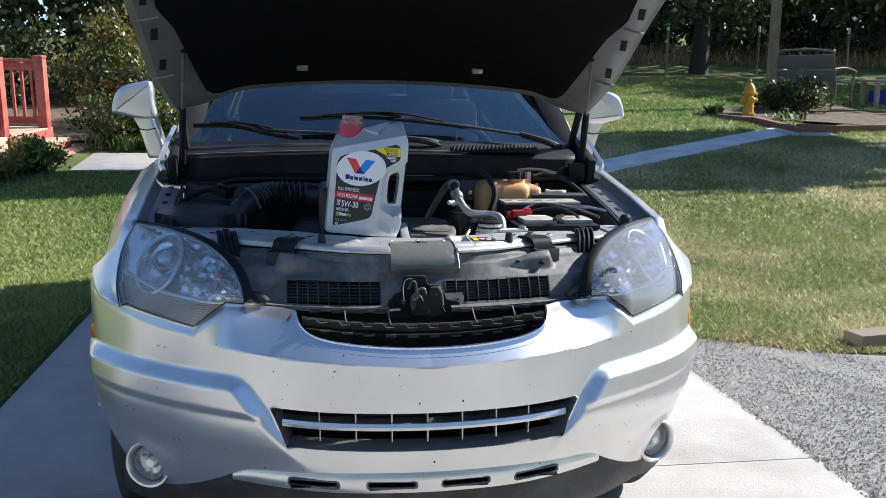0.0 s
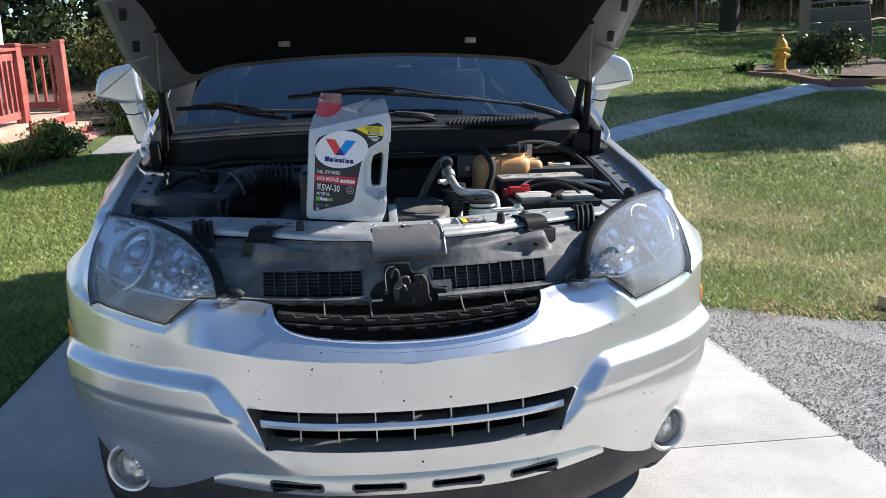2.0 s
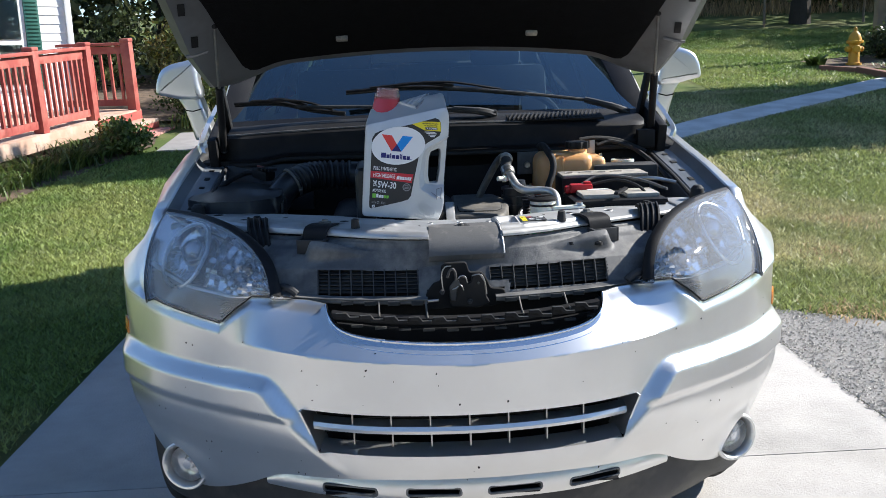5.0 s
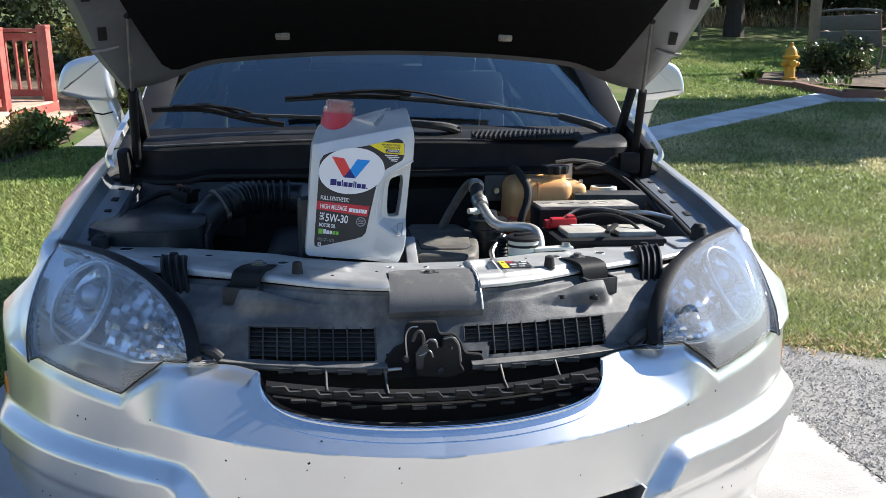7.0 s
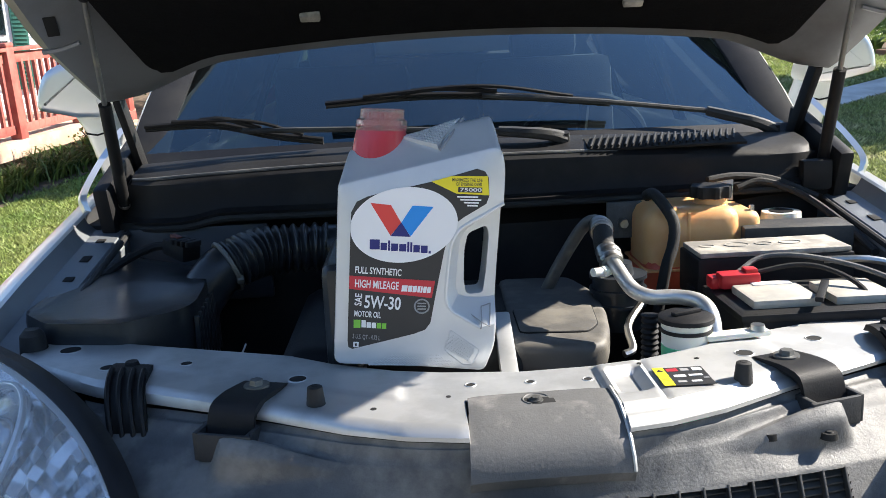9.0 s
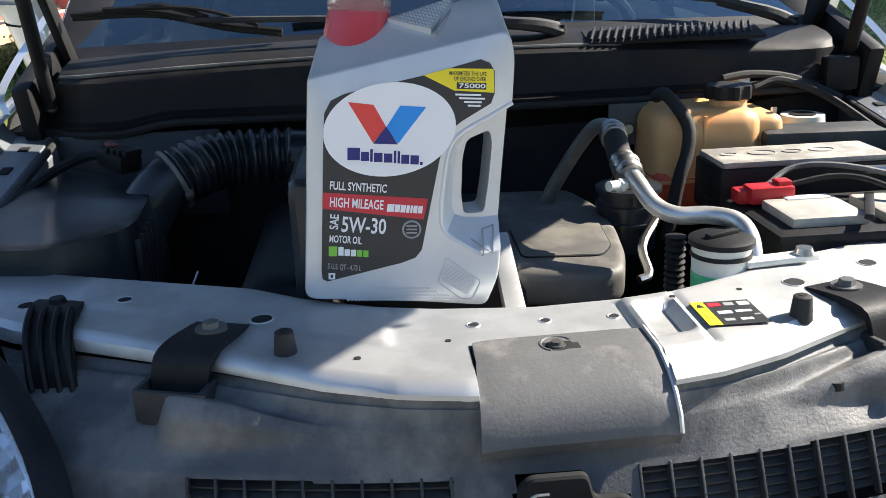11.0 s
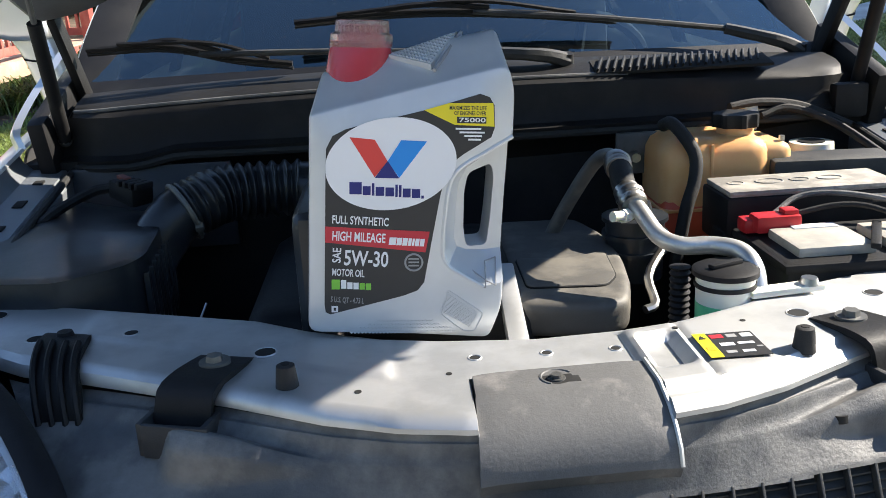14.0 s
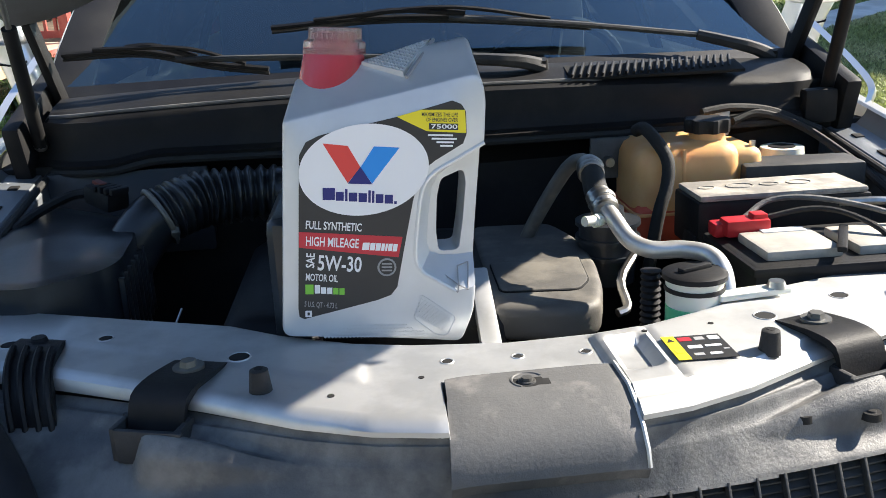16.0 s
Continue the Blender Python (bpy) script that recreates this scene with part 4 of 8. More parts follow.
for t in (0.2, 2.94, 4.71):
    add_tube(bm, [c0, c0 + 0.185 * (math.cos(t) * s0 + math.sin(t) * u0)], 0.014, 6)
part("steering_wheel", bm, M_SEAT, car, "grey steering wheel")
for x in (-0.36, 0.36):
    bm = box((x, 2.25, 0.68), (0.5, 0.52, 0.16), 0.05)
    add_box(bm, (x, 2.50, 1.02), (0.48, 0.13, 0.62), 0.05, Euler((-0.2, 0, 0)).to_matrix())
    add_box(bm, (x, 2.57, 1.40), (0.24, 0.09, 0.17), 0.04)
    part("seat", bm, M_SEAT, car, "grey cloth front seat")
bm = box((0, 3.4, 0.70), (1.3, 0.5, 0.16), 0.05)
add_box(bm, (0, 3.66, 1.05), (1.3, 0.14, 0.6), 0.05)
part("rear_bench", bm, M_SEAT, car)
part("headliner", box((0, 3.05, 1.585), (1.14, 2.2, 0.02), 0.008), M_SEAT, car)
part("rear_mirror", box((0.0, 1.93, 1.46), (0.24, 0.03, 0.07), 0.015), M_BLACK, car, "black rear-view mirror")


MIRROR = [(0.952, 1.258), (0.990, 1.268), (0.993, 1.290), (0.985, 1.324), (0.968, 1.353), (0.937, 1.370), (0.897, 1.379), (0.853, 1.381), (0.845, 1.309), (0.840, 1.250), (0.913, 1.248)]


def door_mirror(sx):
    """A winged housing whose broad foot runs down to the door."""
    f = np.array([sx, 1, 1])
    bm = prism([(x - 0.9, z) for x, z in catmull(MIRROR, 34)], 0.15, 0.020, 4)
    put(bm, frame_to((0.9, 1.545, 0), (1, -0.12, 0), (0, 0, 1)))
    foot = prism([(0.918, 1.262), (0.893, 1.215), (0.878, 1.165), (0.862, 1.10), (0.79, 1.10), (0.815, 1.19), (0.848, 1.285)], 0.105, 0.018, 4)
    put(foot, frame_to((0.0, 1.535, 0), (1, 0, 0), (0, 0, 1)))
    me = bpy.data.meshes.new("foot")
    foot.to_mesh(me)
    foot.free()
    bm.from_mesh(me)
    bpy.data.meshes.remove(me)
    put(bm, Matrix.Diagonal((sx, 1, 1, 1)))
    m = part("door_mirror", bm, M_PAINT, car, "silver door mirror housing on a broad foot", angle=50)
    glass = [[(0.918 + 0.062 * math.cos(t), 1.553, 1.312 + 0.052 * math.sin(t)) for t in np.linspace(0, 2 * math.pi, 25)], [(0.918, 1.556, 1.312)] * 25]
    part("mirror_glass", sheet(np.array(glass) * f), M_CHROME, m)
    part("mirror_seam", tube([np.array(p) * f for p in ((0.893, 1.445, 1.214), (0.885, 1.430, 1.208), (0.86, 1.4285, 1.204), (0.83, 1.4285, 1.212))], 0.0022, 5), M_SEAM, m, "dark seam between housing and foot")
    # bright edge of the fender's end round the dark hinge pocket
    c = catmull([(0.732, 0.972, 1.094), (0.742, 0.985, 1.122), (0.738, 1.05, 1.160), (0.732, 1.12, 1.192), (0.722, 1.20, 1.230)], 16)
    part("fender_end", sheet(np.stack([c * f, (c + [0.012, 0.0, 0.004]) * f, (c + [0.020, 0.008, -0.004]) * f])), M_PAINT, car, "bright painted fender end")
    # A solid black box takes the place of the shaded cavity.
    part("hinge_pocket", box((sx * 0.715, 1.12, 1.10), (0.03, 0.26, 0.15), 0.01, Euler((0.3, 0, 0)).to_matrix()), M_BLACK, car, "black box painted as the shaded hinge cavity")


for sx in (-1, 1):
    door_mirror(sx)

# ---- the open hood ----
H0, HD, HN = np.array([0, 1.06, 1.368]), np.array([0, -0.799, 0.602]), np.array([0, -0.602, -0.799])


def hood_at(x, s, n=0.0, droop=0.06):
    """A point on the hood: x across, s from its rear edge towards its front edge, n out of its underside."""
    x, s = np.asarray(x, float), np.asarray(s, float)
    s = s - droop * smooth(0.46, 0.66, np.abs(x)) * smooth(0.45, 0.0, s)
    c = 0.075 * (np.abs(x) / 0.72) ** 2 * (1 - 0.25 * smooth(0.5, 1.0, s)) + 0.22 * np.maximum(0, s - 0.35) ** 2 + n
    return H0 + s[..., None] * HD + c[..., None] * HN + x[..., None] * np.array([1.0, 0, 0])


def hood_half(s):
    return np.interp(s, [-0.09, 0.0, 0.18, 0.55, 0.88, 1.02], [0.68, 0.725, 0.77, 0.79, 0.765, 0.64])


def hood_sheet(s0, s1, k0, k1, n, ns=30, nx=41, edge=None):
    s = np.linspace(s0, s1, ns)[:, None]
    u = np.linspace(k0, k1, nx)[None, :]
    return hood_at(u * hood_half(s), s + 0 * u, n)


outer = hood_sheet(0.0, 1.02, -1, 1, -0.035)
hood = part("hood", sheet(outer, -0.004 * HN * np.ones_like(outer)), M_PAINT, car, "silver hood standing open on two gas struts")
u = np.linspace(-1, 1, 49)[None, :]
s = np.linspace(0, 1.02, 40)[:, None]
rim = np.minimum(np.minimum((1 - np.abs(u)) * 7.5, s * 10 + 0 * u), (1.02 - s) * 12 + 0 * u)
depth = -0.03 + 0.034 * smooth(0.0, 0.35, rim) - 0.012 * smooth(0.75, 1.2, rim)
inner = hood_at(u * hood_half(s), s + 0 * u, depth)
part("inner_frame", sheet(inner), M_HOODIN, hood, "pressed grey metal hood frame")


def pad_half(s):
    return np.interp(s, [0.04, 0.09, 0.24, 0.36, 0.45, 0.94], [0.57, 0.60, 0.635, 0.66, 0.70, 0.68])


s = np.linspace(0.068, 0.94, 30)[:, None]
u = np.linspace(-1, 1, 41)[None, :]
bow = 0.012 * (u * 1.0) ** 2
pad = hood_at(u * pad_half(s), s + 0 * u, 0.002 + 0.014 * smooth(0, 0.06, 1 - np.abs(u)) + 0 * s)
part("insulation_pad", sheet(pad, np.array([0, 0.012, 0.004])), M_PAD, hood, "black felt insulation pad under the hood")
for x in (-0.29, 0.285):
    q = hood_at(x, 0.145, 0.02)
    bm = box((0, 0, 0), (0.036, 0.016, 0.014), 0.004)
    part("hood_stop", put(bm, frame_to(q, (1, 0, 0), tuple(HD))), M_DUSTLID, hood, "pale plastic hood stop")
for sx in (-1, 1):
    for s_ in (0.235, 0.355, 0.50, 0.68):
        q = hood_at(sx * float(hood_half(s_)) * 0.922, s_, 0.006)
        # Frame slots are black boxes, coloured like the shade inside them.
        part("frame_slot", put(box((0, 0, 0), (0.020, 0.044, 0.004), 0.0015), frame_to(q, (1, -0.3 * sx, -0.1 * sx), tuple(HD + np.array([0.10 * sx, 0, 0])))), M_SEAM, hood, "slot in the frame")
    for s_ in (0.19, 0.42, 0.58):
        q0, q1 = hood_at(sx * float(hood_half(s_)) * 0.89, s_, 0.004), hood_at(sx * float(hood_half(s_)) * 0.975, s_ - 0.008, 0.0)
        part("frame_rib", tube([q0, (q0 + q1) / 2 + HN * 0.004, q1], 0.005, 6), M_HOODIN, hood)
    # hinge arm and gas strut
    e = hood_at(sx * 0.655, 0.03, 0.01)
    part("hinge", put(box((0, 0, 0), (0.018, 0.24, 0.035), 0.008), frame_to((e + np.array([sx * 0.70, 1.16, 1.12])) / 2 + np.array([0.012 * sx, 0.04, 0]), (1, 0, 0), tuple(np.array([sx * 0.71, 1.18, 1.10]) - e))), M_BLACK, car, "dark hood hinge")
    top, foot = np.array([sx * 0.650, 0.835, 1.475]), np.array([sx * 0.688, 1.03, 1.097])
    mid = top * 0.52 + foot * 0.48
    st = part("gas_strut", cyl(mid, foot, 0.0115, seg=16), M_BLACK, car, "black gas strut holding the hood")
    part("strut_rod", cyl(top, mid, 0.0048, seg=10), M_OLDSTEEL, st, "thin steel rod")
    part("strut_bracket", cyl(top, top + np.array([0.015 * sx, 0.03, 0.05]), 0.007, 0.014, 10), M_BLACK, st)
    bm = bmesh.new()
    bmesh.ops.create_uvsphere(bm, u_segments=10, v_segments=6, radius=0.012)
    part("ball_joint", put(bm, Matrix.Translation(foot)), M_STEEL, st)
    bm = bmesh.new()
    bmesh.ops.create_uvsphere(bm, u_segments=10, v_segments=6, radius=0.011)
    part("ball_joint", put(bm, Matrix.Translation(top)), M_BLACK, st)

# ---- engine bay ----
def rear_y(a):
    return np.interp(a, [0, 0.1, 0.16, 0.24, 0.30, 0.46, 0.60, 0.68], [0.342, 0.352, 0.366, 0.402, 0.442, 0.497, 0.546, 0.575])


def fore_y(a):
    return np.interp(a, [0, 0.084, 0.144, 0.211, 0.305, 0.454, 0.534, 0.66], [0.165, 0.168, 0.180, 0.206, 0.258, 0.330, 0.364, 0.455])


def bar_z(x, y):
    """The pressed surface of the tie bar: pads, ribs and a recess."""
    x, y = np.asarray(x, float), np.asarray(y, float)
    z = 0.966 - 0.012 * x + 0 * y
    k = (y - fore_y(np.abs(x))) / np.maximum(0.03, rear_y(np.abs(x)) - fore_y(np.abs(x)))
    pad = smooth(0.145, 0.152, x) * smooth(0.335, 0.325, x) * smooth(0.10, 0.16, k) * smooth(0.93, 0.88, k)
    pad2 = smooth(0.088, 0.094, x) * smooth(0.152, 0.146, x) * smooth(0.12, 0.18, k) * smooth(0.93, 0.88, k)
    rec = smooth(0.100, 0.106, x) * smooth(0.142, 0.136, x) * smooth(0.34, 0.40, k) * smooth(0.80, 0.74, k)
    left = smooth(-0.145, -0.155, x) * smooth(-0.50, -0.48, x) * smooth(0.40, 0.45, k) * smooth(0.95, 0.90, k)
    dip = smooth(0.086, 0.080, np.abs(x - 0.010)) * smooth(0.250, 0.242, y)
    return z + 0.007 * np.maximum(pad, pad2) - 0.011 * rec + 0.003 * left - 0.022 * dip - 0.030 * dip * smooth(0.23, 0.16, y)


xs = np.linspace(-0.68, 0.68, 260)
a = np.abs(xs)
under_plate = smooth(0.086, 0.080, np.abs(xs - 0.010))
rows = [np.stack([xs, rear_y(a), 0.925 + 0 * xs], -1), np.stack([xs, rear_y(a), 0.955 + 0 * xs], -1)]
for k in np.linspace(0.985, 0.0, 34):
    y = fore_y(a) * (1 - k) + rear_y(a) * k
    rows.append(np.stack([xs, y, bar_z(xs, y) - 0.006 * smooth(0.06, 0.0, k) - 0.008 * smooth(0.96, 1.0, k)], -1))
rows += [np.stack([xs, fore_y(a) - 0.003, 0.958 - 0.05 * under_plate], -1), np.stack([xs, fore_y(a) - 0.003, 0.953 - 0.05 * under_plate], -1), np.stack([xs, fore_y(a) + 0.012, 0.949 - 0.05 * under_plate], -1)]
bar = part("radiator_support", sheet(np.array(rows)), M_PRIMER, car, "grey painted radiator support bar with punched holes")
for x, y, r in ((-0.537, 0.418, 0.0095), (-0.432, 0.412, 0.0072), (-0.277, 0.335, 0.0105), (-0.18, 0.235, 0.0035), (-0.094, 0.262, 0.003), (-0.066, 0.296, 0.0052), (0.006, 0.297, 0.0048), (0.076, 0.298, 0.0048), (0.145, 0.325, 0.003), (0.22, 0.334, 0.003), (0.284, 0.345, 0.0105), (0.402, 0.41, 0.0095), (0.52, 0.43, 0.0085), (-0.615, 0.50, 0.014), (0.61, 0.49, 0.012)):
    z = float(bar_z(x, y))
    # Black disc on the metal paints the shade down the punched hole.
    part("bolt_hole", cyl((x, y, z - 0.004), (x, y, z + 0.0006), r, seg=18), M_SEAM, bar)
    if r > 0.0045:
        n = 20
        part("hole_rim", tube([(x + (r + 0.0012) * math.cos(t), y + (r + 0.0012) * math.sin(t), z) for t in np.linspace(0, 2 * math.pi, n)], 0.0010, 6), M_PRIMER, bar)
for x in (-0.247, 0.251):
    bm = cyl((x, 0.258, 0.966), (x, 0.258, 0.990), 0.0115, 0.0088, 20)
    add_cyl(bm, (x, 0.258, 0.990), (x, 0.258, 0.9915), 0.0088, 0.006, 20)
    s = part("rubber_buffer", bm, M_RUBBER, car, "small black rubber buffer")
    # Black tip paints the shaded hole in the buffer's top.
    part("buffer_tip", cyl((x, 0.258, 0.9895), (x, 0.258, 0.9920), 0.0042, seg=12), M_SEAM, s)
for sx in (-1, 1):
    bm = cyl((sx * 0.672, 0.515, 0.965), (sx * 0.672, 0.515, 0.995), 0.020, 0.017, 20)
    add_cyl(bm, (sx * 0.672, 0.515, 0.995), (sx * 0.672, 0.515, 1.003), 0.017, 0.010, 20)
    part("hood_buffer", bm, M_RUBBER, car, "black hood buffer")
    part("corner_plate", box((sx * 0.66, 0.50, 0.955), (0.14, 0.12, 0.02), 0.006), M_PRIMER, car)

# warning sticker, in plain bars
sticker = part("warning_sticker", put(box((0, 0, 0), (0.060, 0.058, 0.0006)), Matrix.Translation((0.184, 0.271, 0.9726)) @ Matrix.Rotation(0.0, 4, "Z")), M_LABEL, car, "black warning sticker with a yellow edge")
part("sticker_edge", box((0.1605, 0.271, 0.9732), (0.013, 0.058, 0.0005)), M_YELLOW, sticker, "yellow warning edge")
part("sticker_mark", prism([(0, 0), (0.008, 0), (0.004, 0.009)], 0.0004), M_LABEL, sticker).matrix_basis = Matrix.Translation((0.1565, 0.285, 0.9734))
part("sticker_mark", box((0.1605, 0.262, 0.9735), (0.008, 0.010, 0.0004)), M_ORANGE, sticker)
for i, (x, y, w, h, m) in enumerate(((0.176, 0.291, 0.013, 0.009, M_LABELRED), (0.191, 0.291, 0.010, 0.008, M_GREY), (0.206, 0.291, 0.011, 0.009, M_WHITE), (0.180, 0.271, 0.014, 0.007, M_WHITE), (0.199, 0.272, 0.016, 0.005, M_WHITE), (0.178, 0.253, 0.010, 0.006, M_GREY), (0.195, 0.253, 0.012, 0.005, M_WHITE), (0.209, 0.262, 0.006, 0.003, M_GREY))):
    part("sticker_mark", box((x, y, 0.9731), (w, h, 0.0004)), m, sticker)

# grey centre plate over the latch
xs = np.linspace(-1, 1, 24)
prof = [(0.256, 0.950), (0.254, 0.9685), (0.250, 0.9720), (0.209, 0.9715), (0.204, 0.9700), (0.178, 0.9600), (0.161, 0.9480), (0.149, 0.9330), (0.145, 0.9170)]
g = [[(0.010 + x * (0.081 + 0.007 * i / 8), y + 0.003 * x, z - 0.002 * abs(x) ** 8) for x in xs] for i, (y, z) in enumerate(prof)]
plate = part("centre_plate", sheet(g, np.array([0, 0.006, -0.012])), M_PLATE, car, "scuffed grey plastic plate on the support bar")
# Black disc and bar carry the keyhole's shade on the plate.
bm = cyl((0.004, 0.229, 0.9690), (0.004, 0.229, 0.9718), 0.0145, seg=28)
add_box(bm, (0.013, 0.226, 0.9704), (0.024, 0.019, 0.0027), 0.001)
part("screw_recess", bm, M_SEAM, plate, "keyhole recess painted as a patch of shade")
part("recess_rim", tube([(0.004 + 0.0152 * math.cos(t), 0.229 + 0.0152 * math.sin(t), 0.9715) for t in np.linspace(0.5, 4.2, 22)], 0.0014, 6), M_PLATE, plate)
bm = cyl((0.003, 0.226, 0.9712), (0.003, 0.226, 0.9732), 0.0088, 0.0082, 20)
add_cyl(bm, (0.003, 0.226, 0.9732), (0.003, 0.226, 0.9762), 0.0055, 0.005, 20)
part("screw", bm, M_DUSTY, plate, "dull screw in its recess")
part("plate_edge", tube([(0.0105 + (0.081 + 0.007 * i / 8), y + 0.003, z) for i, (y, z) in enumerate(prof[1:])], 0.0022, 6), M_PRIMER, plate, "pale line along the edge")


# clips over the bar
def ribbed_clip(sx):
    pts = [(0.503, 0.425, 0.974), (0.500, 0.400, 0.979), (0.496, 0.366, 0.977), (0.491, 0.335, 0.966), (0.486, 0.315, 0.944), (0.482, 0.304, 0.918)]
    c = catmull(pts, 14)
    g = [[(sx * (p[0] + w), p[1] + 0.28 * w, p[2]) for w in (-0.027, -0.024, 0.024, 0.027)] for p in c]
    o = part("ribbed_clip", sheet(g, np.array([0, 0.006, -0.010])), M_BLACK, car, "black ribbed plastic clip over the bar")
    for w in (-0.022, -0.008, 0.007, 0.022):
        part("clip_rib", tube([(sx * (p[0] + w), p[1] + 0.28 * w - 0.001, p[2] + 0.003) for p in c[4:]], 0.0034, 6), M_BLACK, o)
    part("clip_button", cyl((sx * 0.502, 0.410, 0.976), (sx * 0.502, 0.410, 0.9825), 0.010, 0.008, 16), M_BLACK, o)


def bolted_clip(sx):
    pts = [(0.316, 0.336, 0.971), (0.322, 0.312, 0.975), (0.332, 0.284, 0.977), (0.342, 0.262, 0.972), (0.346, 0.254, 0.955), (0.348, 0.250, 0.930)]
    c = catmull(pts, 12)
    g = [[(sx * (p[0] + w), p[1] + 0.3 * w, p[2]) for w in (-0.028, -0.025, 0.025, 0.028)] for p in c]
    o = part("bolted_clip", sheet(g, np.array([0, 0.005, -0.009])), M_BLACK, car, "black plastic clip with a steel bolt")
    bm = cyl((sx * 0.323, 0.309, 0.975), (sx * 0.323, 0.309, 0.9785), 0.0155, seg=24)
    add_cyl(bm, (sx * 0.323, 0.309, 0.9785), (sx * 0.323, 0.309, 0.9845), 0.0092, 0.008, 6)
    part("bolt", bm, M_OLDSTEEL, o, "dull steel bolt and washer")
    bm = bmesh.new()
    for cx, cy, w, d in ((0.350, 0.232, 0.068, 0.006), (0.350, 0.266, 0.068, 0.006), (0.319, 0.249, 0.006, 0.034), (0.381, 0.249, 0.006, 0.034)):
        add_box(bm, (sx * cx, cy + 0.3 * (cx - 0.35), 0.932), (w, d, 0.034), 0.002, Euler((0, 0, sx * 0.28)).to_matrix())
    part("clip_pocket", bm, M_DUSTY, o, "dusty pocket below the clip")


for sx in (-1, 1):
    ribbed_clip(sx)
    bolted_clip(sx)

# the faded cover between bar and grille, open at the vents and the latch
u = np.linspace(-1, 1, 201)
rows = []
for k in np.linspace(0, 1, 70):
    top_x, bot_x = 0.560 * u, 0.435 * u
    e = k ** 1.15
    x = top_x * (1 - e) + bot_x * e
    yt, ym, yb = fore_y(np.abs(top_x)) + 0.004, 0.153 + 0.33 * x ** 2, 0.118 + 0.33 * x ** 2
    ym = np.minimum(ym, yt - 0.006)
    y = yt + (ym - yt) * min(1.0, k / 0.6) ** 1.2 + (yb - ym) * max(0.0, (k - 0.6) / 0.4)
    z = np.interp(k, [0, 0.05, 0.12, 0.35, 0.6, 1.0], [0.949, 0.946, 0.941, 0.924, 0.890, 0.826]) - 0.008 * np.abs(u) ** 4 * (1 - k)
    scoop = 0.024 * smooth(0.20, 0.345, np.abs(x)) * smooth(0.372, 0.352, np.abs(x)) * np.exp(-(((k - 0.38) / (0.05 + 0.06 * smooth(0.20, 0.34, np.abs(x)))) ** 4))
    ridge = 0.006 * np.exp(-(((k - 0.18) / 0.05) ** 2))
    rows.append(np.stack([x, y - scoop * 0.6, z + scoop + ridge], -1))
bm = sheet(np.array(rows))


def in_hole(c):
    x, z = c.x, c.z
    if c.y > 0.25:
        return False
    vent_l = -0.336 < x < -0.104 and 0.831 < z < 0.885
    vent_r = 0.062 < x < 0.345 and 0.856 < z < 0.885 or 0.107 < x < 0.340 and 0.835 < z < 0.860
    return vent_l or vent_r or -0.050 < x < 0.012 and z < 0.886 or -0.050 < x < 0.050 and z < 0.866 or -0.086 < x < 0.094 and z < 0.842


bmesh.ops.delete(bm, geom=[f for f in bm.faces if in_hole(f.calc_center_median())], context="FACES")
cover = part("grille_cover", bm, M_SHIELD, car, "faded dusty black plastic cover in front of the bar")


def face_y(x, z):
    """The cover's face round the vents."""
    return 0.118 + 0.33 * x * x + 0.035 * (z - 0.828) / 0.061


for sx, n, x0, x1, z0, z1 in ((-1, 9, 0.104, 0.336, 0.831, 0.885), (1, 10, 0.062, 0.343, 0.835, 0.885)):
    # Black sheet behind the louvres paints the shade inside the vent.
    g = [[(sx * x, face_y(x, z) + 0.034, z) for x in np.linspace(x0 - 0.01, x1 + 0.01, 8)] for z in (z0 - 0.02, z1 + 0.012)]
    vent = part("air_vent", sheet(g, np.array([0, 0.004, 0])), M_SEAM, cover, "dark louvred vent")
    for i in range(n + 1):
        x = sx * (x0 + (x1 - x0) * i / n)
        low_ = 0.857 if sx > 0 and x < 0.10 else z0
        zc = (low_ + z1) / 2
        part("vent_bar", put(box((0, 0, 0), (0.0028, 0.010, (z1 - low_) * 1.14), 0.0008), Matrix.Translation((x, face_y(x, zc) + 0.004, zc)) @ Matrix.Rotation(-0.52, 4, "X")), M_DUSTY, vent)
    for i in range(7):
        z = z0 + (z1 - z0) * (i + 0.5) / 7
        g = [[(sx * x, face_y(x, z) + 0.010 + d, z + d * 0.4) for x in np.linspace(x0, x1, 10)] for d in (0, 0.012)]
        part("vent_slat", sheet(g, np.array([0, 0, 0.0018])), M_DUSTY, vent)
for x, y, k in ((-0.30, 0.215, 0.93), (0.33, 0.205, 0.937), (0.262, 0.205, 0.941), (0.41, 0.275, 0.936), (-0.41, 0.275, 0.934)):
    bm = cyl((x, y, k - 0.022), (x, y, k - 0.015), 0.0105, 0.009, 18)
    add_cyl(bm, (x, y, k - 0.015), (x, y, k - 0.0135), 0.005, 0.004, 12)
    part("push_pin", bm, M_BLACK, cover, "black push pin")

# hood latch
UPRIGHT = Matrix.Rotation(math.pi / 2, 4, "X")


def upright(poly, y, depth, bevel=0.002):
    """A plate of outline (x, z) standing at y and reaching forward by depth."""
    return put(prism(poly, depth, bevel, 1), Matrix.Translation((0, y, 0)) @ UPRIGHT)


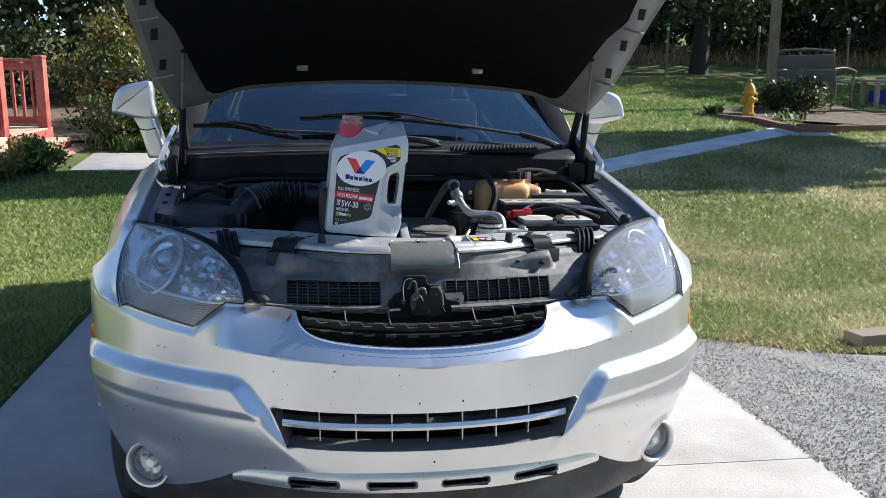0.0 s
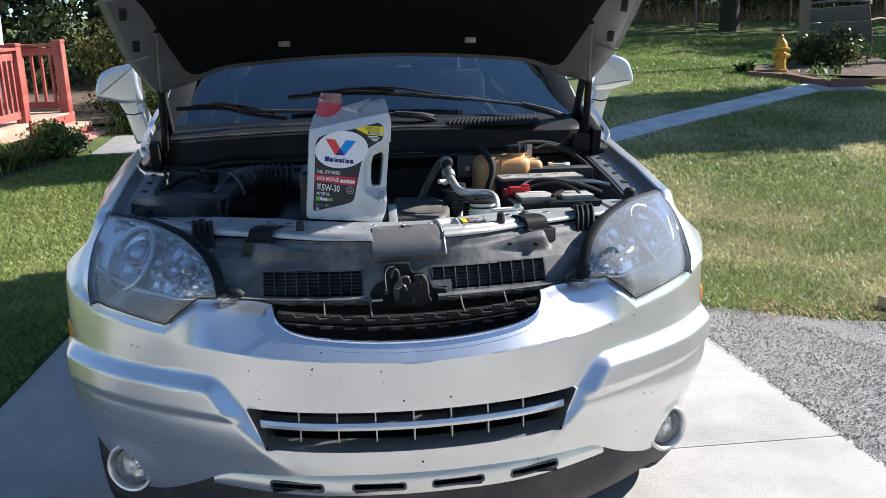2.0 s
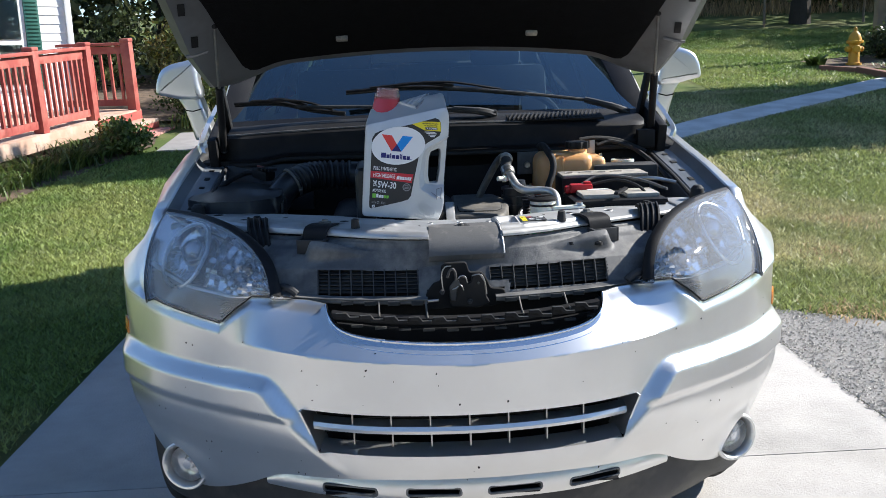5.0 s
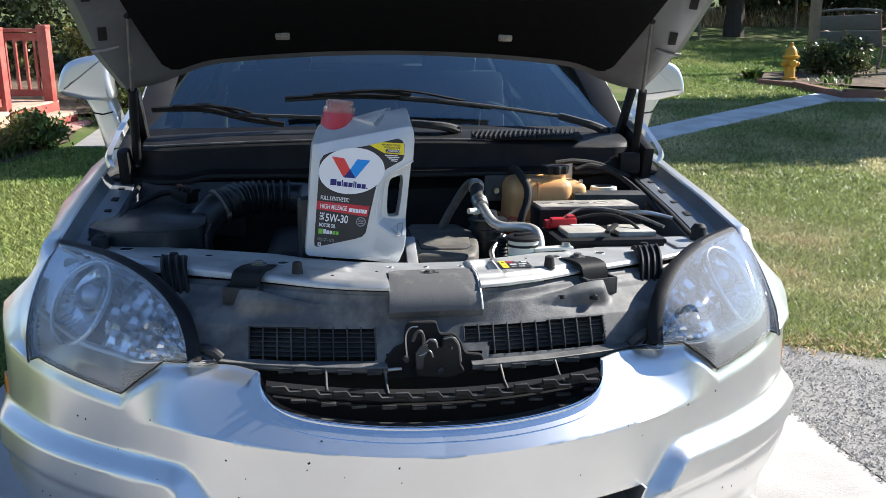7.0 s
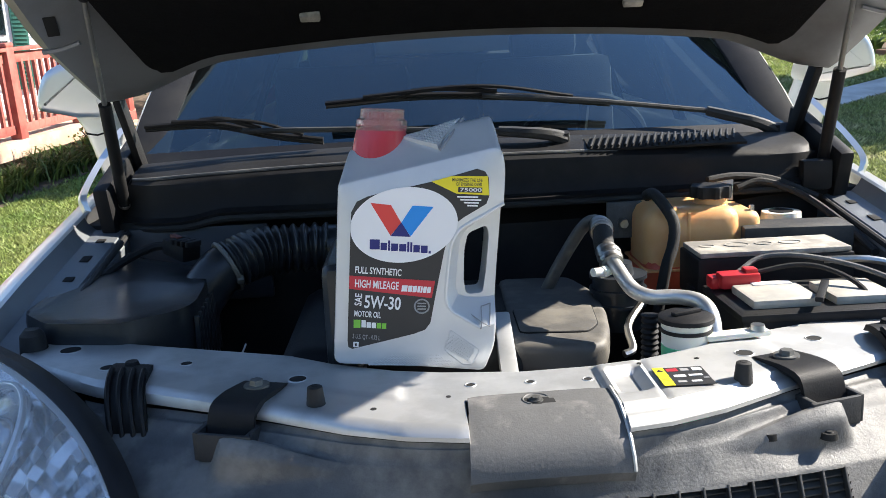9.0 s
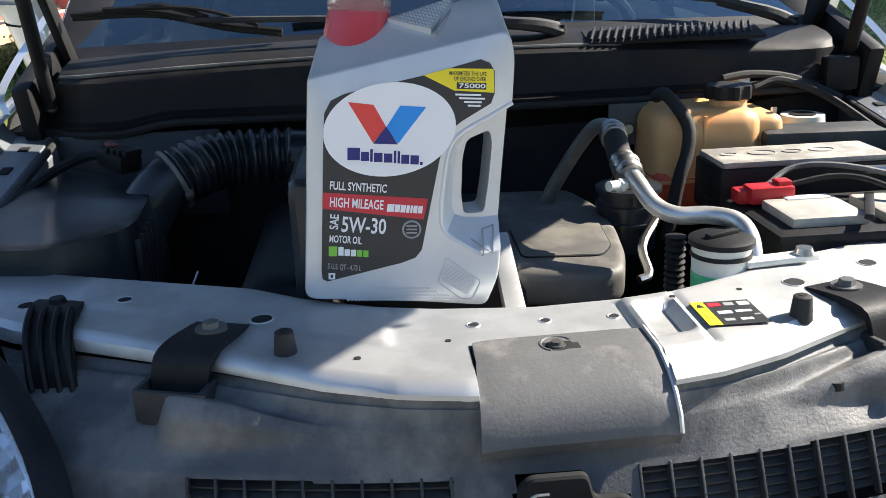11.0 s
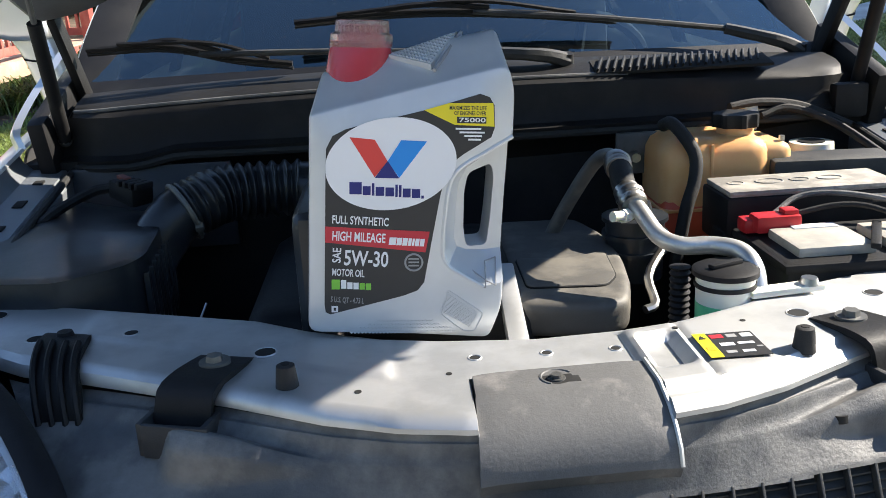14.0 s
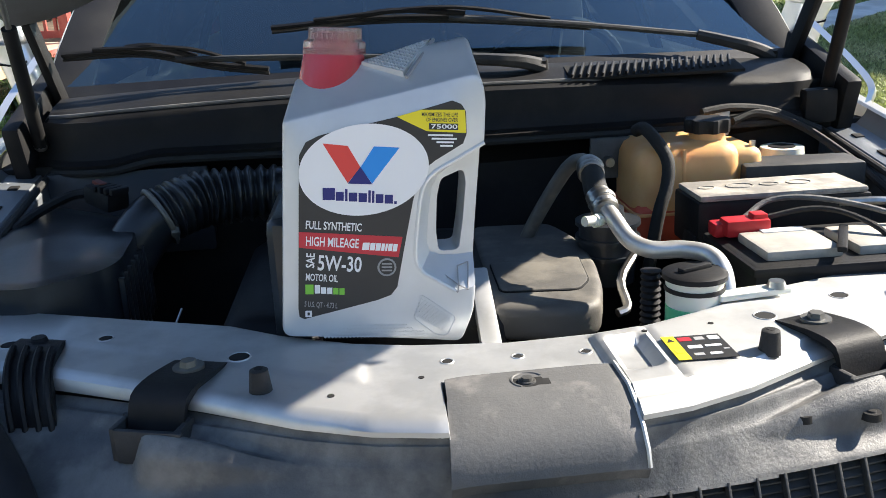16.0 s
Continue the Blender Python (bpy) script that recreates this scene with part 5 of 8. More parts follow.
pocket = rounded([(-0.088, 0.800), (-0.088, 0.838), (-0.070, 0.862), (-0.054, 0.866), (-0.052, 0.900), (-0.042, 0.908), (0.006, 0.908), (0.012, 0.884), (0.040, 0.884), (0.052, 0.868), (0.060, 0.846), (0.092, 0.842), (0.098, 0.812), (0.060, 0.802)], 0.007)
# The black plate paints the shaded hole round the latch.
latch = part("hood_latch", upright(pocket, 0.118, 0.010), M_SEAM, car, "black hood latch with a steel catch")
plate_ = rounded([(-0.034, 0.812), (-0.036, 0.842), (-0.020, 0.852), (-0.018, 0.872), (-0.010, 0.880), (0.002, 0.878), (0.006, 0.864), (0.014, 0.866), (0.016, 0.882), (0.034, 0.884), (0.044, 0.868), (0.048, 0.832), (0.056, 0.818), (0.030, 0.806)], 0.004)
part("latch_body", upright(plate_, 0.100, 0.014), M_BLACK, latch)
part("catch_plate", upright(rounded([(-0.036, 0.858), (-0.034, 0.828), (-0.022, 0.826), (-0.020, 0.850), (-0.012, 0.862), (-0.014, 0.874), (-0.026, 0.872)], 0.003), 0.084, 0.006, 0.001), M_DUSTY, latch, "dark catch plate")
# The thinnest tubes are bright steel, painting glints on the latch's edges.
for pts, r_ in (([(-0.050, 0.092, 0.850), (-0.052, 0.092, 0.885), (-0.044, 0.092, 0.902), (-0.030, 0.092, 0.904)], 0.0014), ([(-0.040, 0.084, 0.880), (-0.034, 0.078, 0.897), (-0.026, 0.078, 0.899), (-0.021, 0.080, 0.885), (-0.022, 0.082, 0.862)], 0.0030), ([(-0.018, 0.084, 0.874), (-0.010, 0.083, 0.882), (0.001, 0.083, 0.880), (0.005, 0.084, 0.866)], 0.0013), ([(0.015, 0.083, 0.882), (0.034, 0.083, 0.884), (0.044, 0.083, 0.869), (0.048, 0.083, 0.838)], 0.0013), ([(-0.014, 0.080, 0.864), (-0.008, 0.078, 0.860), (-0.004, 0.078, 0.850)], 0.0016), ([(-0.034, 0.080, 0.853), (-0.024, 0.078, 0.855), (-0.016, 0.078, 0.860)], 0.0012)):
    part("catch_hook", tube(catmull(pts, 14), r_, 8), M_STEEL if r_ < 0.002 else M_DUSTY, latch, "catch hook and bright lines painted for its edge glints")
for x, z, r_ in ((-0.052, 0.846, 0.006), (0.010, 0.822, 0.0065), (0.030, 0.864, 0.003), (-0.024, 0.836, 0.004)):
    bm = cyl((x, 0.090, z), (x, 0.080, z), r_, r_ * 0.85, 16)
    add_cyl(bm, (x, 0.080, z), (x, 0.078, z), r_ * 0.5, r_ * 0.4, 12)
    part("latch_bolt", bm, M_DUSTY, latch)
part("cable_end", cyl((-0.085, 0.088, 0.826), (-0.060, 0.086, 0.828), 0.0032, seg=10), M_STEEL, latch, "bright cable end")

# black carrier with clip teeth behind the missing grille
# This sheet's near-black stands for the shade behind the open grille.
carrier = part("grille_carrier", box((0, 0.185, 0.58), (0.86, 0.01, 0.50)), M_SEAM, car, "grille carrier with clip teeth on a near-black sheet for shade")
rail_y = lambda x: 0.094 + 0.42 * np.asarray(x) ** 2
rail_z = lambda x: 0.829 + 0.02 * x * x
for lo, hi in ((-0.40, -0.085), (0.07, 0.40)):
    x = np.linspace(lo, hi, 30)
    g = [np.stack([x, rail_y(x) + dy, rail_z(x) + dz], -1) for dy, dz in ((-0.008, -0.008), (-0.008, 0.0), (0.004, 0.002), (0.016, 0.002))]
    part("carrier_rail", sheet(np.array(g), np.array([0, 0.003, -0.003])), M_SHIELD, carrier, "dusty top rail")
    # Pale tube paints the lit line along the rail's front edge.
    part("rail_edge", tube([tuple(p_) for p_ in g[1]], 0.0016, 6), M_OLDSTEEL, carrier, "pale line along the edge")
x = np.linspace(-0.30, 0.30, 60)
teeth_y = lambda x: 0.026 + 0.36 * np.asarray(x) ** 2
teeth_z = lambda x: 0.799 + 0.020 * (x / 0.34) ** 2
g = [np.stack([x, teeth_y(x) + dy, teeth_z(x) + dz], -1) for dy, dz in ((0.0, -0.010), (0.0, 0.002), (0.02, 0.004))]
part("carrier_rail", sheet(np.array(g), np.array([0, 0.003, -0.003])), M_BLACK, carrier)
for i in range(11):
    x = -0.265 + 0.053 * i
    y, z = float(teeth_y(x)), float(teeth_z(x))
    bm = upright([(x - 0.024, z + 0.001), (x - 0.024, z + 0.009), (x - 0.002, z + 0.009), (x + 0.006, z - 0.001), (x + 0.026, z - 0.001), (x + 0.026, z - 0.008), (x + 0.002, z - 0.008), (x - 0.006, z + 0.001)], y, 0.012, 0.001)
    part("clip_tooth", bm, M_BLACK, carrier, "black stepped clip tooth")
    # A thin pale tube paints light along the tooth's upper edge.
    part("tooth_edge", tube([(x - 0.024, y - 0.012, z + 0.0095), (x - 0.002, y - 0.012, z + 0.0095), (x + 0.006, y - 0.012, z - 0.0005), (x + 0.026, y - 0.012, z - 0.0005)], 0.0011, 5), M_OLDSTEEL, carrier, "pale line painted for the tooth's lit edge")
    if abs(x) > 0.07:
        yt, zt = float(rail_y(x)) - 0.008, float(rail_z(x))
        bm = upright([(x - 0.016, zt - 0.012), (x - 0.016, zt - 0.002), (x + 0.012, zt - 0.002), (x + 0.010, zt - 0.012)], yt, 0.005, 0.001)
        part("clip_tab", bm, M_DUSTY, carrier, "dark clip tab")
        if i % 2:
            part("clip_strut", tube([(x + 0.016, yt, zt - 0.003), (x + 0.017, yt - 0.03, zt - 0.020), (x + 0.018, y, z + 0.002)], 0.0022, 6), M_OLDSTEEL, carrier, "thin worn strut")
    part("lower_tab", box((x + 0.02, y + 0.012, z - 0.028), (0.026, 0.01, 0.006), 0.002), M_DUSTY, carrier)
x = np.linspace(-0.29, 0.29, 40)
g = [np.stack([x, teeth_y(x) + 0.02, teeth_z(x) + dz], -1) for dz in (-0.030, -0.026)]
part("carrier_rail", sheet(np.array(g), np.array([0, 0.01, 0])), M_BLACK, carrier)
for sx in (-1, 1):
    bm = cyl((sx * 0.399, 0.138, 0.812), (sx * 0.399, 0.138, 0.822), 0.014, 0.011, 18)
    add_cyl(bm, (sx * 0.399, 0.138, 0.822), (sx * 0.399, 0.138, 0.825), 0.007, 0.005, 12)
    part("bumper_flange", box((sx * 0.395, 0.140, 0.806), (0.060, 0.034, 0.010), 0.004, Euler((0, 0, sx * 0.35)).to_matrix()), M_DUSTY, car)
    part("bumper_pin", bm, M_DUSTY, car, "grey push pin on the bumper top")
    bm = bmesh.new()
    add_tube(bm, catmull([(sx * 0.428, 0.165, 0.852), (sx * 0.412, 0.152, 0.857), (sx * 0.396, 0.148, 0.850), (sx * 0.384, 0.145, 0.840)], 8), 0.0095, 10)
    part("carrier_end", bm, M_DUSTY, car)
    # inner wall behind the lamp and side apron
    part("lamp_wall", sheet([[(sx * 0.430, 0.135, 0.60 + k_ * 0.20), (sx * 0.450, 0.20, 0.60 + k_ * 0.28), (sx * 0.53, 0.31, 0.60 + k_ * 0.32), (sx * 0.64, 0.42, 0.60 + k_ * 0.34), (sx * 0.72, 0.50, 0.60 + k_ * 0.34)] for k_ in (0, 0.7, 1)]), M_BLACK, car)
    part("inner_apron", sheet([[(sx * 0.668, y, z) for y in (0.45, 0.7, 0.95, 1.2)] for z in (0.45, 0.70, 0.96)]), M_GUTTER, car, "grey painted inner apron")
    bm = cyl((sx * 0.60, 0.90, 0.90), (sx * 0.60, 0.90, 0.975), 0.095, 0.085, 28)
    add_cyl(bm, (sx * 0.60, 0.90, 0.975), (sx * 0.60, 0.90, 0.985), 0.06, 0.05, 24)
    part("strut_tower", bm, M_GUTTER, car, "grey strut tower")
# Black sheet painted as the shade deep in the engine bay.
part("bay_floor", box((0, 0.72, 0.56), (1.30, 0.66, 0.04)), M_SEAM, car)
part("firewall", box((0, 1.03, 0.80), (1.40, 0.02, 0.52)), M_BLACK, car, "dark firewall")
part("firewall_panel", box((-0.545, 1.012, 0.975), (0.27, 0.02, 0.15), 0.006), M_PANEL_SHADE, car, "firewall panel with deep shade painted into its dark colour")
part("panel_boss", cyl((-0.435, 1.004, 1.020), (-0.435, 0.990, 1.020), 0.016, 0.013, 18), M_PANEL_SHADE, car)
part("radiator", box((0, 0.27, 0.70), (0.92, 0.05, 0.36), 0.01), M_BLACK, car, "dark radiator")

# cowl
prof = [(1.02, 1.02), (0.992, 1.055), (0.972, 1.066), (0.968, 1.078), (0.980, 1.085), (0.986, 1.100), (0.988, 1.112), (0.989, 1.122), (0.990, 1.132), (0.993, 1.150), (1.006, 1.160), (1.03, 1.166), (1.05, 1.174), (1.10, 1.182), (1.145, 1.165)]
xs = np.linspace(-0.70, 0.70, 57)
rows = []
for i, (y, z) in enumerate(prof):
    e = np.abs(xs) / 0.70
    rows.append(np.stack([xs, y + 0.035 * e ** 2 + (0.03 * smooth(0.90, 1.0, e) if i < 11 else 0), z - 0.022 * e ** 2.0 * (i > 8) - 0.016 * (i < 6) * (1 - smooth(-0.58, -0.48, xs)) - (0.030 * smooth(0.97, 1.0, e) if i > 8 else 0)], -1))
cowl = part("cowl_panel", sheet(np.array(rows)), M_BLACK, car, "black plastic cowl below the windscreen")
part("cowl_seal", tube([tuple(r) for r in rows[2]], 0.007, 8), M_RUBBER, cowl, "long rubber seal")
# Grey tube paints the light that the black cowl's edge catches.
part("cowl_edge", tube([tuple(r) for r in rows[10][1:40]], 0.0035, 8), M_SHIELD, cowl, "pale line painted for light caught on the cowl's edge")
vent = part("cowl_vent", box((0.375, 1.037, 1.166), (0.31, 0.062, 0.006), 0.002, Euler((0.25, 0, 0)).to_matrix()), M_SEAM, cowl, "slatted air inlet in the cowl")
for i in range(22):
    x = 0.232 + 0.0136 * i
    bm = box((0, 0, 0), (0.0045, 0.062, 0.007), 0.0018)
    part("inlet_slat", put(bm, Matrix.Translation((x, 1.035 + 0.02 * ((x - 0.23) / 0.3) ** 2, 1.172)) @ Euler((0.25, 0.35, -0.25)).to_matrix().to_4x4()), M_BLACK, vent)
part("cowl_end", box((0.665, 1.005, 1.09), (0.06, 0.03, 0.06), 0.008), M_BLACK, cowl)
for sx in (-1, 1):
    part("cowl_corner", box((sx * 0.70, 1.13, 1.09), (0.05, 0.16, 0.045), 0.012, Euler((0.3, 0, sx * 0.3)).to_matrix()), M_BLACK, car, "black corner cover below the pillar")
    # Bracket coloured black to carry the shade at the hinge.
    part("hinge_bracket", box((sx * 0.745, 1.07, 1.045), (0.045, 0.10, 0.03), 0.006), M_BLACK, car)


def wiper(pivot, elbow, tip, blade, name_label):
    p, e, t = (np.array(q, float) for q in (pivot, elbow, tip))
    bm = bmesh.new()
    add_tube(bm, catmull([p, p * 0.7 + e * 0.3 + [0, -0.01, 0.006], e], 8), [0.014, 0.014, 0.013, 0.012, 0.012, 0.011, 0.011, 0.010], 8)
    add_tube(bm, catmull([e, (e + t) / 2 + [0, -0.006, 0.004], t], 10), 0.0055, 8)
    w = part("wiper", bm, M_DUSTY, car, name_label)
    bm = cyl(p - [0, -0.004, 0.012], p + [0, -0.004, 0.014], 0.013, 0.010, 14)
    part("wiper_nut", bm, M_BLACK, w)
    b = catmull(blade, 16)
    bm = bmesh.new()
    add_tube(bm, b, 0.005, 6)
    mid = b[8]
    add_tube(bm, catmull([b[2] + [0, -0.006, 0.006], mid + [0, -0.012, 0.018], b[13] + [0, -0.006, 0.006]], 12), 0.004, 6)
    add_tube(bm, catmull([b[4] + [0, -0.006, 0.006], b[6] + [0, -0.01, 0.012], b[9] + [0, -0.006, 0.008]], 8), 0.0055, 6)
    part("blade_carrier", bm, M_BLACK, w)
    part("wiper_rubber", tube(b + [0, 0.005, -0.008], 0.0035, 5), M_RUBBER, w)


wiper((0.181, 1.062, 1.178), (0.05, 1.06, 1.200), (-0.46, 1.10, 1.222), [(-0.66, 1.125, 1.238), (-0.52, 1.12, 1.238), (-0.40, 1.105, 1.212), (-0.30, 1.095, 1.198)], "black wiper lying on the glass")
wiper((0.640, 1.15, 1.165), (0.50, 1.165, 1.212), (0.03, 1.18, 1.266), [(-0.30, 1.20, 1.263), (-0.10, 1.19, 1.272), (0.10, 1.185, 1.262), (0.30, 1.185, 1.240)], "long black wiper lying across the glass")

# air filter box, sensor and intake hose
poly = [(-0.72, 0.60), (-0.725, 0.89), (-0.665, 0.965), (-0.535, 0.865), (-0.492, 0.835), (-0.472, 0.725), (-0.462, 0.612), (-0.475, 0.570), (-0.545, 0.512), (-0.66, 0.53)]
bm = put(prism(rounded(poly, 0.02), 0.29, 0.006, 2), Matrix.Translation((0, 0, 0.70)))
airbox = part("air_filter_box", bm, M_BOX, car, "dusty black air filter box with its hose")
# the lid dips and bulges a little, with a rolled rim
rim_ = rounded([(x * 1.0, y) for x, y in poly], 0.02)
cen = np.array([-0.60, 0.73])
lid = []
for k_ in (1.0, 0.985, 0.965, 0.80, 0.60, 0.40, 0.20, 0.01):
    row = []
    for q in rim_ + rim_[:1]:
        p_ = cen + (np.array(q) - cen) * k_
        dent = -0.008 * math.exp(-((p_[0] + 0.535) / 0.03) ** 2 - ((p_[1] - 0.66) / 0.05) ** 2) - 0.006 * math.exp(-((p_[0] + 0.51) / 0.03) ** 2 - ((p_[1] - 0.79) / 0.03) ** 2)
        row.append((p_[0], p_[1], (0.988 if k_ == 1.0 else 1.004 if k_ > 0.97 else 1.000 + 0.008 * (1 - k_) + 0.006 * smooth(0.60, 0.80, p_[1])) + dent))
    lid.append(row)
part("box_lid", sheet(lid), M_BOX, airbox, "worn dented lid", angle=50)
for i in range(8):
    q = np.array([-0.463 - 0.0018 * i, 0.600 + 0.026 * i])
    part("box_rib", box((q[0] + 0.002, q[1], 0.93), (0.008, 0.008, 0.11), 0.002), M_BOX, airbox)
part("lid_clip", box((-0.474, 0.775, 0.985), (0.012, 0.022, 0.03), 0.003), M_OLDSTEEL, airbox)
h = catmull([(-0.520, 0.780, 0.930), (-0.492, 0.788, 0.972), (-0.465, 0.802, 1.004), (-0.435, 0.82, 1.018), (-0.40, 0.85, 1.025), (-0.353, 0.87, 1.025), (-0.288, 0.88, 1.023), (-0.22, 0.875, 1.018)], 260)
part("intake_hose", tube(h, [0.041 + (0.0042 * math.sin(i * 0.60) if 92 < i < 226 else 0.0) for i in range(260)], 22), M_BOX, airbox, "corrugated black intake hose")
h = h[::3]
c, d = Vector(h[30]), Vector(h[31] - h[29]).normalized()
s1 = d.orthogonal().normalized()
s2 = d.cross(s1)
part("hose_clamp", tube([c + 0.0445 * (math.cos(t) * s1 + math.sin(t) * s2) for t in np.linspace(0, 2 * math.pi, 29)], 0.0042, 6), M_OLDSTEEL, airbox, "dull steel hose clamp")
part("dipstick_wire", tube([(-0.395, 0.62, 0.93), (-0.415, 0.585, 0.885)], 0.0016, 6), M_STEEL, airbox, "thin bright wire")
part("clamp_screw", box((-0.428, 0.782, 1.000), (0.012, 0.03, 0.012), 0.003, Euler((0.6, 0, 0.3)).to_matrix()), M_OLDSTEEL, airbox)
bm = box((-0.545, 0.87, 1.035), (0.062, 0.04, 0.03), 0.006, Euler((0, 0.2, -0.7)).to_matrix())
for i in range(4):
    add_box(bm, (-0.548 + 0.012 * i, 0.862 - 0.012 * i, 1.052), (0.008, 0.03, 0.01), 0.002, Euler((0, 0.2, -0.7)).to_matrix())
part("flow_sensor", bm, M_BLACK, airbox, "black sensor plug")
part("sensor_lock", box((-0.552, 0.868, 1.0575), (0.022, 0.012, 0.006), 0.002, Euler((0, 0.2, -0.7)).to_matrix()), M_RUST, airbox, "faded red lock on the plug")
part("sensor_cable", tube(catmull([(-0.57, 0.885, 1.04), (-0.61, 0.88, 1.035), (-0.66, 0.82, 1.012), (-0.685, 0.76, 0.98)], 16), 0.008, 8), M_BLACK, airbox, "black cable loom")

# engine under the jug and beside it
bm = box((-0.15, 0.66, 0.86), (0.36, 0.40, 0.20), 0.05, seg=4)
engine = part("engine", bm, M_BLACK, car, "black engine with its plastic cover")
part("engine_end", put(box((0, 0, 0), (0.05, 0.20, 0.26), 0.02, seg=3), Matrix.Translation((-0.225, 0.52, 0.965))), M_BOX, engine)
cov = rounded([(0.00, 0.475), (0.02, 0.855), (0.150, 0.845), (0.172, 0.755), (0.172, 0.640), (0.156, 0.535), (0.136, 0.468), (0.10, 0.455)], 0.022)
ecov = part("engine_cover", put(prism(cov, 0.045, 0.014, 4), Matrix.Translation((0.0, 0.0, 0.908))), M_COVER, engine, "dusty grey plastic engine cover with a raised panel")
g = rounded([(0.022, 0.525), (0.024, 0.645), (0.095, 0.632), (0.150, 0.655), (0.140, 0.548), (0.120, 0.515)], 0.012)
part("cover_panel", put(prism(g, 0.004, 0.002, 2), Matrix.Translation((0, 0, 0.952))), M_COVER, engine)
part("panel_seam", tube([(x, y, 0.9535) for x, y in g + g[:1]], 0.0016, 6), M_SEAM, engine)
part("grey_brace", box((-0.006, 0.45, 0.945), (0.024, 0.24, 0.02), 0.004, Euler((0.18, 0, -0.04)).to_matrix()), M_PRIMER, car, "flat grey brace beside the jug")
bm = bmesh.new()
add_tube(bm, catmull([(0.182, 0.56, 0.90), (0.198, 0.57, 0.905), (0.20, 0.61, 0.93), (0.245, 0.68, 0.95)], 12), 0.0062, 8)
part("coolant_tube", bm, M_STEEL, engine, "thin grey tube")
bm = cyl((0.205, 0.70, 0.90), (0.205, 0.70, 0.985), 0.040, 0.042, 26)
for z_ in (0.938, 0.962, 0.985):
    add_cyl(bm, (0.205, 0.70, z_), (0.205, 0.70, z_ + 0.006), 0.047, seg=26)
add_cyl(bm, (0.205, 0.70, 0.99), (0.205, 0.70, 1.01), 0.026, 0.022, 20)
part("fluid_housing", bm, M_BOX, engine, "dark ribbed fluid housing")
for c, s in (((0.06, 0.46, 0.86), (0.05, 0.05, 0.04)), ((0.11, 0.43, 0.86), (0.06, 0.05, 0.03)), ((-0.02, 0.40, 0.84), (0.10, 0.04, 0.05))):
    bm = box(c, s, 0.012)
    add_cyl(bm, (c[0] - 0.04, c[1], c[2] + 0.025), (c[0] + 0.04, c[1], c[2] + 0.03), 0.008, seg=10)
    part("alternator_part", bm, M_STEEL, engine)

# aluminium line with its hose and valve
line = part("aircon_pipe", tube(catmull([(0.158, 0.555, 1.052), (0.165, 0.53, 1.042), (0.178, 0.495, 1.020), (0.20, 0.475, 1.012), (0.235, 0.468, 1.012), (0.262, 0.45, 1.008), (0.270, 0.425, 0.990), (0.267, 0.405, 0.94), (0.265, 0.40, 0.88)], 50), 0.0108, 14), M_ALU, car, "bright aluminium air conditioning pipe")
part("rubber_hose", tube(catmull([(0.170, 0.66, 1.078), (0.163, 0.62, 1.074), (0.158, 0.585, 1.064), (0.158, 0.555, 1.052)], 14), 0.0155, 12), M_RUBBER, line, "black hose section")
for p, q in (((0.168, 0.665, 1.079), (0.163, 0.625, 1.075)), ((0.158, 0.572, 1.059), (0.161, 0.540, 1.046))):
    bm = cyl(p, q, 0.0168, seg=18)
    add_tube(bm, [Vector(p).lerp(Vector(q), k) + Vector((0.001, 0, 0)) for k in (0.2, 0.35, 0.5)], [0.0175, 0.019, 0.0175], 16)
    add_tube(bm, [Vector(p).lerp(Vector(q), k) for k in (0.62, 0.74, 0.86)], [0.0172, 0.0186, 0.0172], 16)
    part("crimp_collar", bm, M_STEEL, line, "crimped steel collar")
# Darker metal than the front pipe, so its colour carries the shade.
part("metal_return", tube(catmull([(0.170, 0.66, 1.078), (0.165, 0.70, 1.080), (0.150, 0.73, 1.06), (0.115, 0.76, 0.99), (0.09, 0.78, 0.93)], 24), 0.0105, 12), M_OLDSTEEL, line, "return pipe with its shade held in the dark steel colour")
bm = cyl((0.155, 0.535, 1.037), (0.128, 0.520, 1.040), 0.0065, seg=14)
add_cyl(bm, (0.150, 0.533, 1.037), (0.142, 0.528, 1.038), 0.009, seg=6)
part("service_valve", bm, M_WASHER, line, "pale service valve cap")
part("dark_hose", tube(catmull([(0.300, 0.885, 1.085), (0.306, 0.86, 1.092), (0.319, 0.83, 1.073), (0.330, 0.812, 1.045), (0.324, 0.798, 1.009), (0.307, 0.783, 0.968), (0.29, 0.775, 0.88)], 30), 0.0102, 14), M_RUBBER, car, "black hose bent over the coolant tank")

# coolant tank
bm = box((0.375, 0.905, 0.985), (0.175, 0.155, 0.165), 0.04, seg=4)
tank = part("coolant_tank", bm, M_RESV, car, "yellowed translucent coolant tank with a black cap")
part("tank_side", box((0.465, 0.905, 1.005), (0.07, 0.13, 0.10), 0.025, seg=4), M_RESV, tank)
part("coolant_level", box((0.375, 0.905, 0.938), (0.179, 0.159, 0.080), 0.030, seg=4), M_COOLANT, tank, "orange coolant showing through")
part("tank_seam", box((0.375, 0.905, 0.957), (0.184, 0.164, 0.005), 0.002), M_RESV, tank)
part("tank_rib", box((0.362, 0.829, 1.0), (0.006, 0.006, 0.12), 0.002), M_RESV, tank)
part("filler_neck", cyl((0.418, 0.885, 1.055), (0.418, 0.885, 1.085), 0.031, 0.028, 24), M_RESV, tank)
lobes = [(0.418 + r * math.cos(t), 0.885 + r * math.sin(t)) for t in np.linspace(0, 2 * math.pi, 64, endpoint=False) for r in [0.0355 + 0.0026 * math.tanh(3 * math.cos(8 * t))]]
